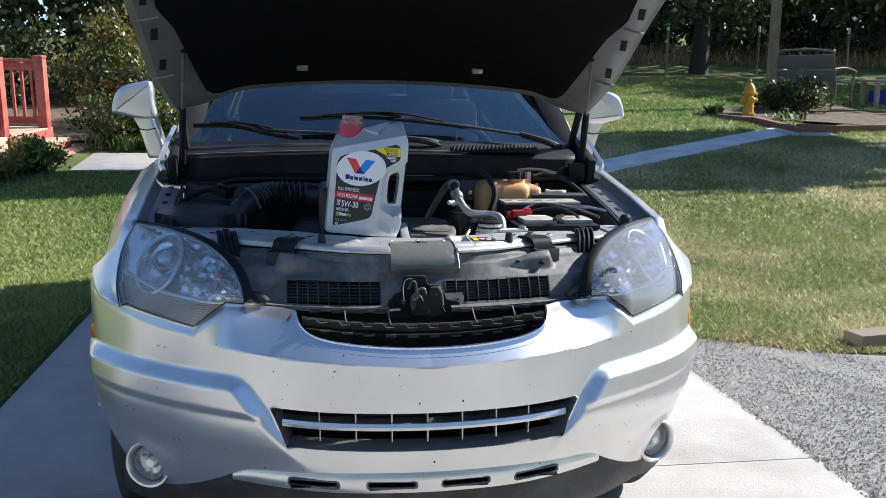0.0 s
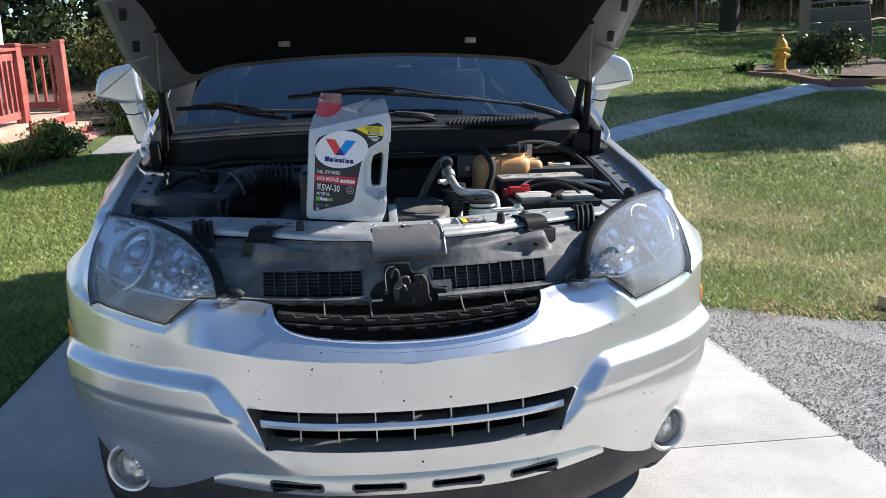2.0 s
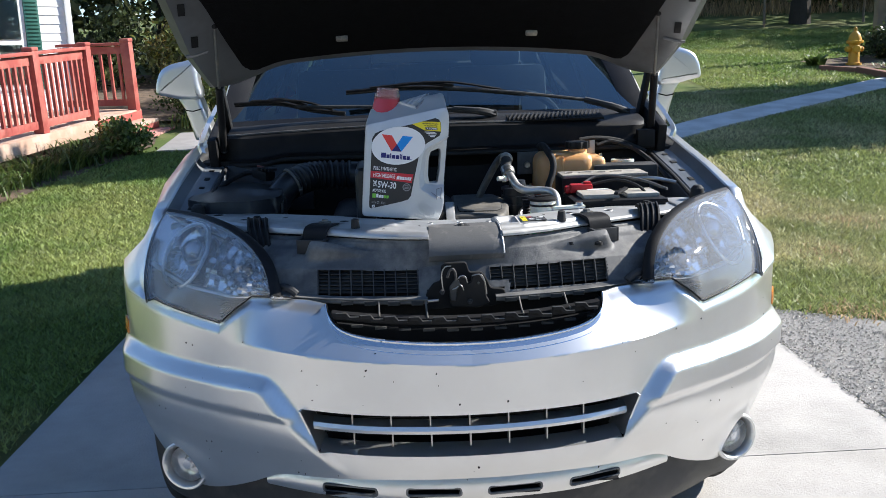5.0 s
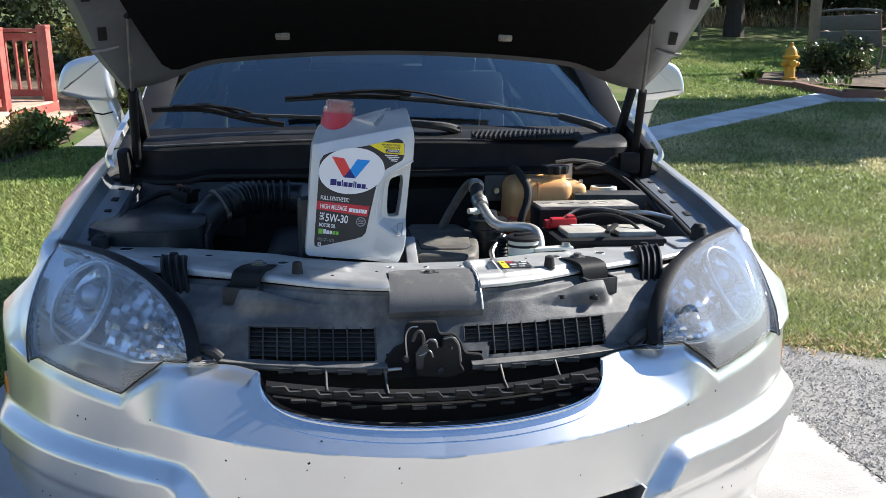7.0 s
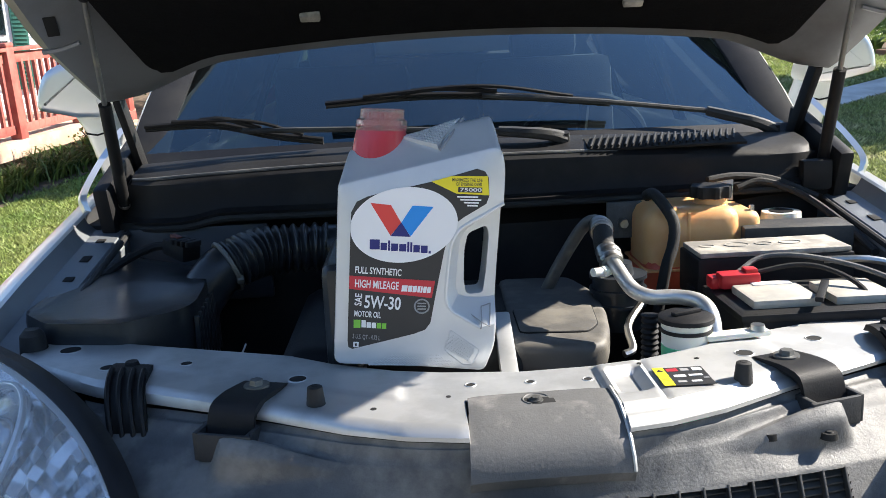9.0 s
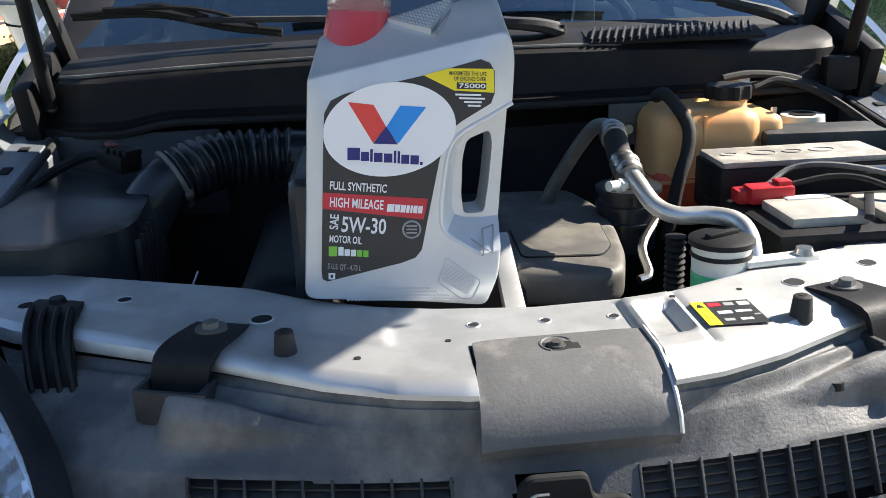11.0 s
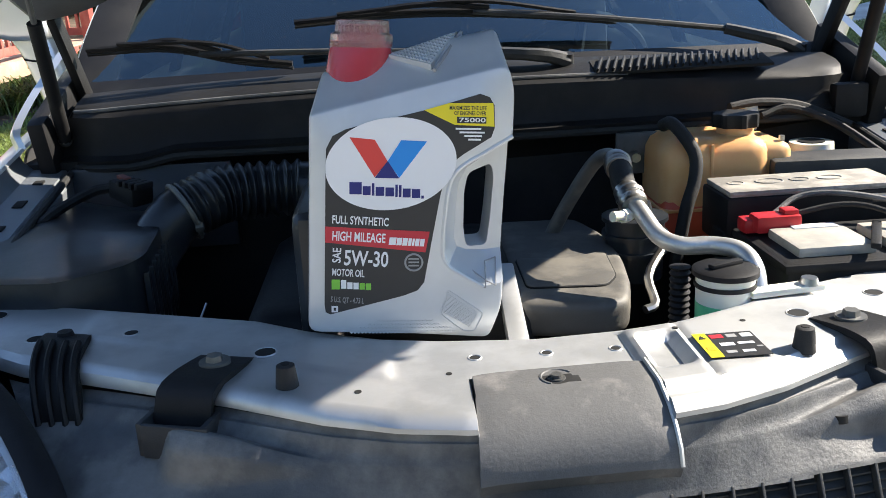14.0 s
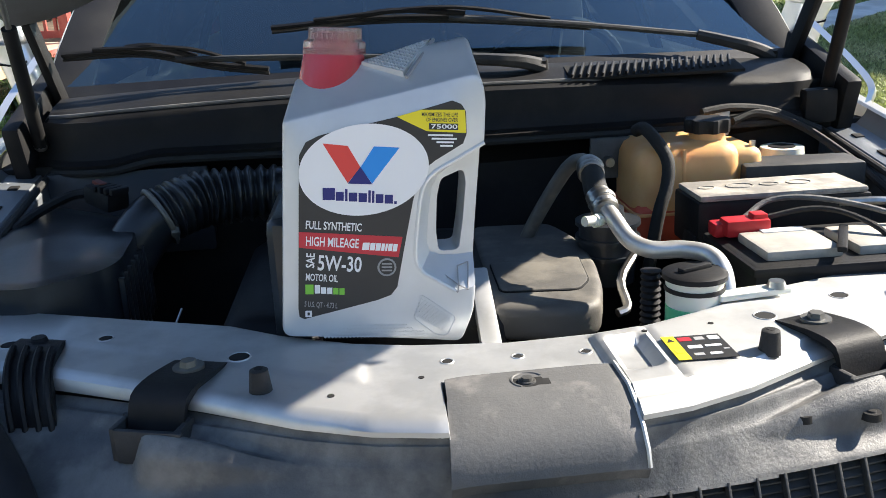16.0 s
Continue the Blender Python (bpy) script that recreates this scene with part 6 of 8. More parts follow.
bm = put(prism(lobes, 0.022, 0.003, 2), Matrix.Translation((0, 0, 1.077)))
part("tank_cap", bm, M_BLACK, tank, "black ribbed cap")
part("tank_bracket", box((0.275, 0.95, 1.03), (0.07, 0.01, 0.07), 0.003), M_SHIELD, tank, "grey bracket")
part("bracket_bolt", cyl((0.27, 0.945, 1.025), (0.27, 0.930, 1.025), 0.010, 0.008, 12), M_STEEL, tank)

# fuse box, battery, modules
fuse = part("fuse_box", box((0.458, 0.725, 0.975), (0.258, 0.105, 0.075), 0.006), M_BLACK, car, "black fuse box with a dusty lid")
part("fuse_lid", box((0.458, 0.725, 1.0165), (0.250, 0.098, 0.010), 0.005), M_DUSTLID, fuse, "dusty lid with faded embossing")
for cx, r in ((0.41, 0.02), (0.455, 0.014), (0.50, 0.018), (0.36, 0.012)):
    part("lid_emboss", tube([(cx + r * math.cos(t), 0.725 + r * 0.7 * math.sin(t), 1.0218) for t in np.linspace(0, 6.283, 24)], 0.0012, 5), M_DUSTLID, fuse)
part("fuse_foot", box((0.348, 0.70, 0.94), (0.05, 0.05, 0.05), 0.012), M_BLACK, fuse)
batt = part("battery", box((0.455, 0.565, 0.905), (0.245, 0.170, 0.145), 0.006), M_BLACK, car, "black battery with a dusty grey top")
for cx, w in ((0.405, 0.10), (0.52, 0.09)):
    part("battery_top", box((cx, 0.548, 0.983), (w, 0.095, 0.014), 0.005), M_BATT, batt, "dusty grey cell cover")
part("battery_rim", box((0.455, 0.565, 0.970), (0.252, 0.176, 0.012), 0.004), M_BLACK, batt)
bm = box((0.372, 0.612, 0.993), (0.062, 0.034, 0.024), 0.006)
add_box(bm, (0.345, 0.625, 0.988), (0.03, 0.03, 0.02), 0.005)
add_box(bm, (0.39, 0.612, 1.006), (0.02, 0.022, 0.01), 0.003)
part("terminal_cover", bm, M_RED, batt, "red terminal cover")
part("battery_strap", box((0.465, 0.525, 0.994), (0.012, 0.11, 0.008), 0.003, Euler((0, 0, -0.5)).to_matrix()), M_BLACK, batt)
part("battery_label", box((0.415, 0.590, 0.9905), (0.06, 0.018, 0.002), 0.001), M_WHITE, batt)
for pts, r, m in (([(0.375, 0.625, 1.0), (0.42, 0.645, 1.018), (0.48, 0.635, 1.020), (0.55, 0.60, 1.008), (0.60, 0.55, 0.99)], 0.0042, M_SHIELD), ([(0.40, 0.62, 1.0), (0.46, 0.61, 1.012), (0.50, 0.58, 1.01), (0.53, 0.53, 0.99), (0.53, 0.48, 0.95)], 0.004, M_RUBBER), ([(0.52, 0.64, 1.01), (0.58, 0.62, 1.012), (0.64, 0.60, 1.0)], 0.006, M_STEEL)):
    part("battery_cable", tube(catmull(pts, 20), r, 8), m, batt, "battery cable")
bm = box((0.555, 0.845, 1.005), (0.19, 0.08, 0.05), 0.006, Euler((0, 0, -0.1)).to_matrix())
mod = part("relay_module", bm, M_DUSTY, car, "grey relay module behind the fuse box")
bm = cyl((0.575, 0.945, 1.0), (0.575, 0.945, 1.032), 0.040, 0.036, 26)
part("round_cap", bm, M_WASHER, car, "pale round filler cap")
part("cap_centre", cyl((0.575, 0.945, 1.032), (0.575, 0.945, 1.0335), 0.022, seg=18), M_BLACK, car)
part("module_stud", cyl((0.485, 0.86, 1.02), (0.485, 0.86, 1.062), 0.005, seg=8), M_STEEL, mod)
part("wall_bracket", box((0.475, 0.985, 1.075), (0.04, 0.008, 0.05), 0.003), M_PRIMER, car)
for pts in ([(0.50, 0.98, 1.075), (0.55, 0.99, 1.085), (0.62, 0.97, 1.06), (0.66, 0.88, 1.02), (0.66, 0.75, 0.99)], [(0.44, 0.97, 1.095), (0.50, 0.985, 1.098), (0.58, 1.0, 1.085), (0.66, 0.98, 1.05)]):
    part("cable_loom", tube(catmull(pts, 24), 0.007, 8), M_RUBBER, car, "black cable loom")

# washer filler
bm = cyl((0.232, 0.418, 0.86), (0.232, 0.418, 0.995), 0.030, 0.033, 28)
wash = part("washer_filler", bm, M_WASHER, car, "milky washer filler with green fluid and a black cap")
part("fluid", cyl((0.232, 0.4165, 0.86), (0.232, 0.4165, 0.962), 0.0315, 0.0332, 28), M_GREEN, wash, "green washer fluid")
bm = cyl((0.232, 0.418, 0.994), (0.232, 0.418, 1.000), 0.037, 0.037, 30)
add_cyl(bm, (0.232, 0.418, 1.000), (0.232, 0.418, 1.003), 0.037, 0.031, 30)
add_box(bm, (0.232, 0.418, 1.005), (0.044, 0.010, 0.006), 0.002, Euler((0, 0, 0.4)).to_matrix())
add_cyl(bm, (0.232, 0.418, 0.980), (0.232, 0.418, 0.985), 0.0345, seg=30)
part("filler_cap", bm, M_BLACK, wash, "black cap")
part("filler_arm", box((0.295, 0.405, 0.975), (0.09, 0.022, 0.008), 0.003, Euler((0, 0, 0.15)).to_matrix()), M_WASHER, wash)
bm = cyl((0.325, 0.408, 0.978), (0.325, 0.408, 0.986), 0.011, 0.009, 14)
part("arm_bolt", bm, M_STEEL, wash)
part("ribbed_hose", tube([(0.197, 0.47, 0.80 + 0.004 * i) for i in range(48)], [0.0105 + 0.0025 * (i % 2) for i in range(48)], 12), M_BLACK, car, "black ribbed hose")

# ---- the oil jug ----
jug = thing("oil_jug", "silver plastic motor oil jug with a red cap and black label", "jug")
jug.matrix_basis = pose(-0.234, 0.362, 0.986, -3, 4.5, 2.0)
DEPTH = 0.116


def dense(pts, step=0.006):
    """The same closed outline with points at most `step` apart."""
    out = []
    for a, b in zip(pts, pts[1:] + pts[:1]):
        a, b = np.array(a), np.array(b)
        m = max(1, int(np.ceil(np.linalg.norm(b - a) / step)))
        out += [tuple(a + (b - a) * i / m) for i in range(m)]
    return out


# Outline traced through the camera's view onto the jug's front plane.
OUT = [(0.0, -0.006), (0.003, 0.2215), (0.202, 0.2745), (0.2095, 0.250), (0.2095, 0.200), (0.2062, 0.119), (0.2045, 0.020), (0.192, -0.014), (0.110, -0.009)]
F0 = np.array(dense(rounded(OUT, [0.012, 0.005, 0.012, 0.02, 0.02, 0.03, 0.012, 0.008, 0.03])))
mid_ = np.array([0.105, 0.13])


def roof_lift(p):
    """How far the top rises from its front edge to the ridge, and leans in."""
    x, z = p
    edge = 0.2215 + 0.2663 * (x - 0.003)
    top = smooth(0.020, 0.0, edge - z)
    return np.array([0.011 * smooth(0.05, 0.0, x) * top - 0.005 * smooth(0.17, 0.205, x) * top, (0.038 - 0.002 * smooth(0.14, 0.20, x)) * top])


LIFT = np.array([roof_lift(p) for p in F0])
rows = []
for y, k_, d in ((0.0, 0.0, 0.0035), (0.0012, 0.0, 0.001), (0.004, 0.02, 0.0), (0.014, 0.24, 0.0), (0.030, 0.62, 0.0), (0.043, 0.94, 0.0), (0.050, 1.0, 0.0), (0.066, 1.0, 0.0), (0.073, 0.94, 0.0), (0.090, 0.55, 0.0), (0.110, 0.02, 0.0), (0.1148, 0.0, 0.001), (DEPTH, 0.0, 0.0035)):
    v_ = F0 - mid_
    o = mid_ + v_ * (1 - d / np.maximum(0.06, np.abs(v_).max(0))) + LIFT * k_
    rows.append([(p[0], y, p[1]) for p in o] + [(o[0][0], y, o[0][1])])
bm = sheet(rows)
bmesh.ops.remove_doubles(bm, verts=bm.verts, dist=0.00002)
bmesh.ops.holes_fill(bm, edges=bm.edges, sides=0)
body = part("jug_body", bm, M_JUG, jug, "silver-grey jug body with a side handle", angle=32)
# Hole and hollow follow the same view-traced positions.
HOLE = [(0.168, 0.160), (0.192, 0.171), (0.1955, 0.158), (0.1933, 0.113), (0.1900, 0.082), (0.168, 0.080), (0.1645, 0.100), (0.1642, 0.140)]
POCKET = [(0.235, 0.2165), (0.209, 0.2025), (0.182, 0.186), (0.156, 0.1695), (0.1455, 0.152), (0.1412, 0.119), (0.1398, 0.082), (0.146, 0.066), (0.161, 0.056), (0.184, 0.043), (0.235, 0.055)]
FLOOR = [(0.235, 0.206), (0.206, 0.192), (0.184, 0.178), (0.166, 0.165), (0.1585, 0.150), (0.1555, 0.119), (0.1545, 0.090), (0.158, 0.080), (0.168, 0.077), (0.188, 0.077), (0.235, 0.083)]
up = frame_to((0, 0, 0), (1, 0, 0), (0, 0, 1))


def pocket(y0, y1):
    """The hollow beside the handle, narrowing from the skin inwards."""
    s_ = 1 if y1 > y0 else -1
    wide = [(x, y0 - 0.006 * s_, z) for x, z in POCKET]
    ring_ = [[(x, y0, z) for x, z in POCKET], [(x, y1, z) for x, z in FLOOR]]
    b_ = sheet([[*w, w[0]] for w in ([wide] + ring_)])
    bmesh.ops.remove_doubles(b_, verts=b_.verts, dist=0.00001)
    bmesh.ops.holes_fill(b_, edges=b_.edges, sides=0)
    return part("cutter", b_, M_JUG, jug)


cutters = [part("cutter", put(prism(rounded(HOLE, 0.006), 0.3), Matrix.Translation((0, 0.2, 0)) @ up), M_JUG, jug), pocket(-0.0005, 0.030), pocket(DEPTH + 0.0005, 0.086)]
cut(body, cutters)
part("handle_edge", tube([(x, 0.0012, z) for x, z in catmull(POCKET[1:-1], 44)], 0.0026, 8), M_JUG, jug, "rounded edge of the handle hollow")


# pressed marks low on the body
def grip(poly, nx, nz, y=-0.0002):
    """Small raised diamonds filling a four-cornered field."""
    b_ = bmesh.new()
    a, b, c, d = (np.array(q) for q in poly)
    for i in range(nx):
        for j in range(nz):
            u_, v_ = (i + 0.5 + 0.5 * (j % 2)) / (nx + 0.5), (j + 0.5) / nz
            q = (a * (1 - u_) + b * u_) * (1 - v_) + (d * (1 - u_) + c * u_) * v_
            add_box(b_, (q[0], y, q[1]), (0.0030, 0.0014, 0.0030), 0, Euler((0, 0.78, 0)).to_matrix())
    return tagged(part("pressed_grip", b_, M_JUG, jug, "pressed diamond grip"), kind="stuff")


grip([(0.146, 0.036), (0.181, 0.013), (0.172, -0.003), (0.142, 0.015)], 10, 6)
bm = bmesh.new()
for i in range(30):
    for j in range(4):
        if j * 0.004 < 0.017 * math.sin(math.pi * (i + 0.5) / 30):
            add_box(bm, (0.045 + 0.0038 * i + 0.0019 * (j % 2), -0.0002, -0.006 + 0.0038 * j), (0.0026, 0.0014, 0.0026), 0, Euler((0, 0.78, 0)).to_matrix())
tagged(part("pressed_grip", bm, M_JUG, jug, "pressed grip along the foot"), kind="stuff")
part("grip_outline", tube([(x, -0.0002, z) for x, z in rounded([(0.146, 0.040), (0.185, 0.014), (0.176, -0.006), (0.164, -0.006), (0.139, 0.013)], 0.004) + [(0.147, 0.0385)]], 0.0007, 5), M_JUG, jug)
for a, b in (((0.163, 0.0560), (0.171, 0.0600)), ((0.171, 0.0600), (0.1865, 0.0500)), ((0.163, 0.0560), (0.186, 0.0420)), ((0.1865, 0.0500), (0.186, 0.0420)), ((0.187, 0.0670), (0.199, 0.0705)), ((0.187, 0.0670), (0.1865, 0.0500)), ((0.1865, 0.0500), (0.197, 0.0450)), ((0.199, 0.0705), (0.197, 0.0450))):
    part("pressed_line", tube([(a[0], 0.030 * smooth(0.045, 0.083, a[1]) - 0.001, a[1]), (b[0], 0.030 * smooth(0.045, 0.083, b[1]) - 0.001, b[1])], 0.0008, 5), M_GREY, jug)

# cap
cx, cy = 0.0535, 0.058


def ring(r, z, n=36, ky=0.9):
    return [(cx + r * math.cos(t) + 0.06 * (z - 0.26), cy + ky * r * math.sin(t), z) for t in np.linspace(0, 2 * math.pi, n + 1)]


cap = part("cap", sheet([ring(0.0009, 0.2520), ring(0.0365, 0.2520), ring(0.0355, 0.2620), ring(0.0325, 0.2850), ring(0.0320, 0.2872), ring(0.0009, 0.2872)]), M_REDCLEAR, jug, "red plastic cap with a clear collar")
part("cap_collar", sheet([ring(0.0310, 0.2862), ring(0.0328, 0.2872), ring(0.0330, 0.2905), ring(0.0322, 0.2912), ring(0.0330, 0.2922), ring(0.0326, 0.2995), ring(0.0300, 0.3012), ring(0.0282, 0.3022), ring(0.0277, 0.3135), ring(0.0268, 0.3145), ring(0.0258, 0.3135), ring(0.0262, 0.2930)]), M_CLEAR, cap, "clear pouring collar")
part("cap_core", sheet([ring(0.0009, 0.2866), ring(0.0255, 0.2866), ring(0.0248, 0.3085), ring(0.0225, 0.3100), ring(0.0009, 0.3100)]), M_REDCLEAR, cap)
bm = bmesh.new()
for i in range(30):
    t = 2 * math.pi * i / 30
    add_box(bm, (cx + 0.0270 * math.cos(t) + 0.0030, cy + 0.0243 * math.sin(t), 0.3075), (0.0018, 0.0018, 0.010))
tagged(part("cap_ribbing", bm, M_CLEAR, cap), kind="stuff")
# textured triangular thumb pad on the sloping top, with its groove
pa, pb, pc = Vector((0.0835, 0.040, 0.2785)), Vector((0.156, 0.058, 0.3035)), Vector((0.1250, 0.014, 0.2705))
pn = (pc - pa).cross(pb - pa).normalized()
pn = pn if pn.z > 0 else -pn
bm = bmesh.new()
lo_, hi_ = ([bm.verts.new(q + pn * h_) for q in (pa, pc, pb)] for h_ in (-0.014, 0.0022))
bm.faces.new(hi_)
bm.faces.new(lo_[::-1])
for i in range(3):
    bm.faces.new((lo_[i], lo_[(i + 1) % 3], hi_[(i + 1) % 3], hi_[i]))
part("thumb_pad", bm, M_JUG, jug, "textured triangular thumb pad")
bm = bmesh.new()
for i in range(11):
    for j in range(11 - i):
        u_, v_ = (i + 0.6) / 12, (j + 0.6) / 12
        add_box(bm, pa + (pb - pa) * u_ + (pc - pa) * v_ + pn * 0.0022, (0.0026, 0.0026, 0.0016), 0, Euler((0.5, 0, 0.78)).to_matrix())
tagged(part("pad_texture", bm, M_JUG, jug), kind="stuff")
# A raised grey tube paints the shade of the pad's groove.
part("pad_groove", tube([pb + Vector((0.004, 0, 0.001)), pc + Vector((0.003, -0.004, -0.004))], 0.0022, 6), M_GREY, jug)

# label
# Label outline and print placed to fit the camera's view.
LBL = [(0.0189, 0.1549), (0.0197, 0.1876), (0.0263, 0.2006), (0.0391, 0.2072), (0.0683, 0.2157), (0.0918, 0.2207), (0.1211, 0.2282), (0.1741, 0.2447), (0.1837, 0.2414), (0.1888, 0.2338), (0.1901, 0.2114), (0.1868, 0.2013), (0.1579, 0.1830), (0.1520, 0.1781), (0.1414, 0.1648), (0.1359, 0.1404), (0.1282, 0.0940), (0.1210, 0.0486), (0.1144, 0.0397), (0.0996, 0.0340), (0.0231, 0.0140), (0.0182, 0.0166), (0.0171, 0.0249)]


def flat(poly, lift, mat, name, parent, label="", thick=0.0004):
    return part(name, put(prism(poly, thick), Matrix.Translation((0, -lift, 0)) @ up), mat, parent, label)


def bar_mark(x0, x1, z0, z1, mat, name, parent, lift=0.0013, slant=0.0, label=""):
    return flat([(x0, z0), (x1, z0), (x1 + slant, z1), (x0 + slant, z1)], lift, mat, name, parent, label)


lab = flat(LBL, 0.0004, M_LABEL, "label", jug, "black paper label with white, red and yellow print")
ell = [(max(0.0192, 0.0852 + 0.0662 * math.cos(t) + 0.0060 * math.sin(t)), 0.1728 + 0.0474 * math.sin(t) + 0.001 * math.cos(t)) for t in np.linspace(0, 2 * math.pi, 72, endpoint=False)]
flat(ell, 0.0009, M_WHITE, "label_oval", lab, "white oval field")
flat([(0.0432, 0.1996), (0.0684, 0.1975), (0.0815, 0.1757), (0.0685, 0.1594)][::-1], 0.0013, M_LOGORED, "logo_shape", lab, "red slanted shape")
flat([(0.0950, 0.1972), (0.1211, 0.1963), (0.0935, 0.1590), (0.0815, 0.1757)][::-1], 0.0013, M_LOGOBLUE, "logo_shape", lab, "blue slanted shape")
flat([(0.0815, 0.1763), (0.0935, 0.1584), (0.0685, 0.1588)][::-1], 0.0016, M_NAVY, "logo_shape", lab, "navy point")
# the brand's name, as plain marks of its size and colour
wx, wz = (0.0430, 0.1418)
for x0, x1, h_ in ((0.0, 0.0125, 0.0125), (0.0135, 0.0215, 0.0092), (0.0228, 0.0253, 0.0128), (0.0266, 0.0352, 0.0092), (0.0366, 0.0452, 0.0092), (0.0466, 0.0491, 0.0128), (0.0504, 0.0529, 0.0125), (0.0542, 0.0622, 0.0092), (0.0635, 0.0720, 0.0092), (0.0733, 0.0760, 0.0030)):
    s_ = -0.00055 * x0 * 100
    bar_mark(wx + x0, wx + x1, wz + s_, wz + s_ + h_, M_NAVY, "brand_bar", lab)
flat([(0.0184, 0.1082), (0.1256, 0.1028), (0.1217, 0.0809), (0.0183, 0.0915)][::-1], 0.0008, M_LABELRED, "label_band", lab, "red band")
flat([(0.1176, 0.2275), (0.1423, 0.2349), (0.1875, 0.2356), (0.1895, 0.2120), (0.1487, 0.2133)][::-1], 0.0009, M_YELLOW, "label_flash", lab, "yellow flash")
flat([(0.1509, 0.2215), (0.1808, 0.2214), (0.1810, 0.2149), (0.1511, 0.2151)][::-1], 0.0012, M_LABEL, "counter", lab, "black counter window")


def write(text, x, z, w, h, mat, lift=0.0012, tilt=0.0):
    """Bold lettering whose left foot stands at (x, z) on the jug's front face."""
    return letters("lettering", text, h, mat, lab, Matrix.Translation((x, -lift, z)) @ pose(0, 0, 0, 0, tilt, 0) @ pose(0, 0, 0, 90, 0, 0), w, bold=0.022)


write("FULL SYNTHETIC", *(0.0250, 0.1118), 0.0575, 0.0085, M_WHITE, tilt=3.0)
write("HIGH MILEAGE", *(0.0249, 0.0940), 0.0545, 0.0098, M_WHITE, tilt=3.0)
bx, bz = (0.0833, 0.0890)
for x0, x1 in ((0.0, 0.0072), (0.0080, 0.0132), (0.0140, 0.0190), (0.0198, 0.0232), (0.0240, 0.0262), (0.0270, 0.0312), (0.0320, 0.0365)):
    bar_mark(bx + x0, bx + x1, bz - 0.05 * x0, bz - 0.05 * x0 + 0.0078, M_WHITE, "brand_bar", lab, 0.0012, 0.001)
write("5W-30", *(0.0367, 0.0678), 0.0455, 0.0162, M_WHITE, tilt=3.0)
x, z = (0.0337, 0.0697)
letters("lettering", "SAE", 0.0088, M_WHITE, lab, Matrix.Translation((x, -0.0012, z)) @ pose(0, 0, 0, 0, -87, 0) @ pose(0, 0, 0, 90, 0, 0), 0.0155, bold=0.022)
write("MOTOR OIL", *(0.0246, 0.0566), 0.0333, 0.0076, M_WHITE, tilt=3.5)
bx, bz = (0.0245, 0.0414)
bar_mark(bx, bx + 0.0085, bz, bz + 0.0105, M_LIME, "seal_block", lab, 0.0009, 0.0, "lime block")
for i, mm in enumerate((M_WHITE, M_WHITE, M_WHITE, M_LIME, M_LIME)):
    bar_mark(bx + 0.0098 + 0.0064 * i, bx + 0.0152 + 0.0064 * i, bz + 0.0008 - 0.0004 * i, bz + (0.0100 if i == 0 else 0.0078) - 0.0004 * i, mm, "brand_bar", lab, 0.0009)
c = (0.1096, 0.0702)
part("seal_ring", tube([(c[0] + 0.0090 * math.cos(t), -0.0008, c[1] + 0.0088 * math.sin(t)) for t in np.linspace(0, 6.2832, 30)], 0.0011, 5), M_GREY, lab, "grey round seal")
for dz in (-0.0036, 0, 0.0036):
    bar_mark(c[0] - 0.0055, c[0] + 0.0055, c[1] + dz - 0.0008, c[1] + dz + 0.0008, M_GREY, "seal_bar", lab, 0.0008)
write("5 U.S. QT - 4.73 L", *(0.0232, 0.0281), 0.0345, 0.0058, M_GREY, tilt=4)
bx, bz = (0.0243, 0.0165)
bar_mark(bx, bx + 0.0068, bz, bz + 0.0068, M_WHITE, "small_mark", lab, 0.0009)
bar_mark(bx + 0.0022, bx + 0.0046, bz + 0.0018, bz + 0.0050, M_LABEL, "small_mark", lab, 0.0012)
write("MAXIMIZES THE LIFE", *(0.1430, 0.2285), 0.0375, 0.0040, M_LABEL)
write("OF ENGINES OVER", *(0.1479, 0.2233), 0.0325, 0.0040, M_LABEL)
write("75000", *(0.1528, 0.2163), 0.0270, 0.0044, M_WHITE, 0.0016)
for i, (x0, x1) in enumerate(((0.0, 0.026), (0.004, 0.030), (0.009, 0.027), (0.013, 0.026))):
    bx, bz = (0.1500, 0.2085)
    bar_mark(bx + x0, bx + x1, bz - 0.0036 * i, bz - 0.0036 * i + 0.0018, M_WHITE, "small_print_bar", lab, 0.0009)
for i in range(22):
    x0, z0 = random.uniform(0.03, 0.11), random.uniform(0.035, 0.13)
    d = Vector((random.uniform(0.5, 1), 0, random.uniform(0.2, 0.6))).normalized() * random.uniform(0.006, 0.02)
    part("label_scratch", tube([(x0, -0.0006, z0), (x0 + d.x, -0.0006, z0 + d.z)], 0.00018, 4), M_GREY, lab)

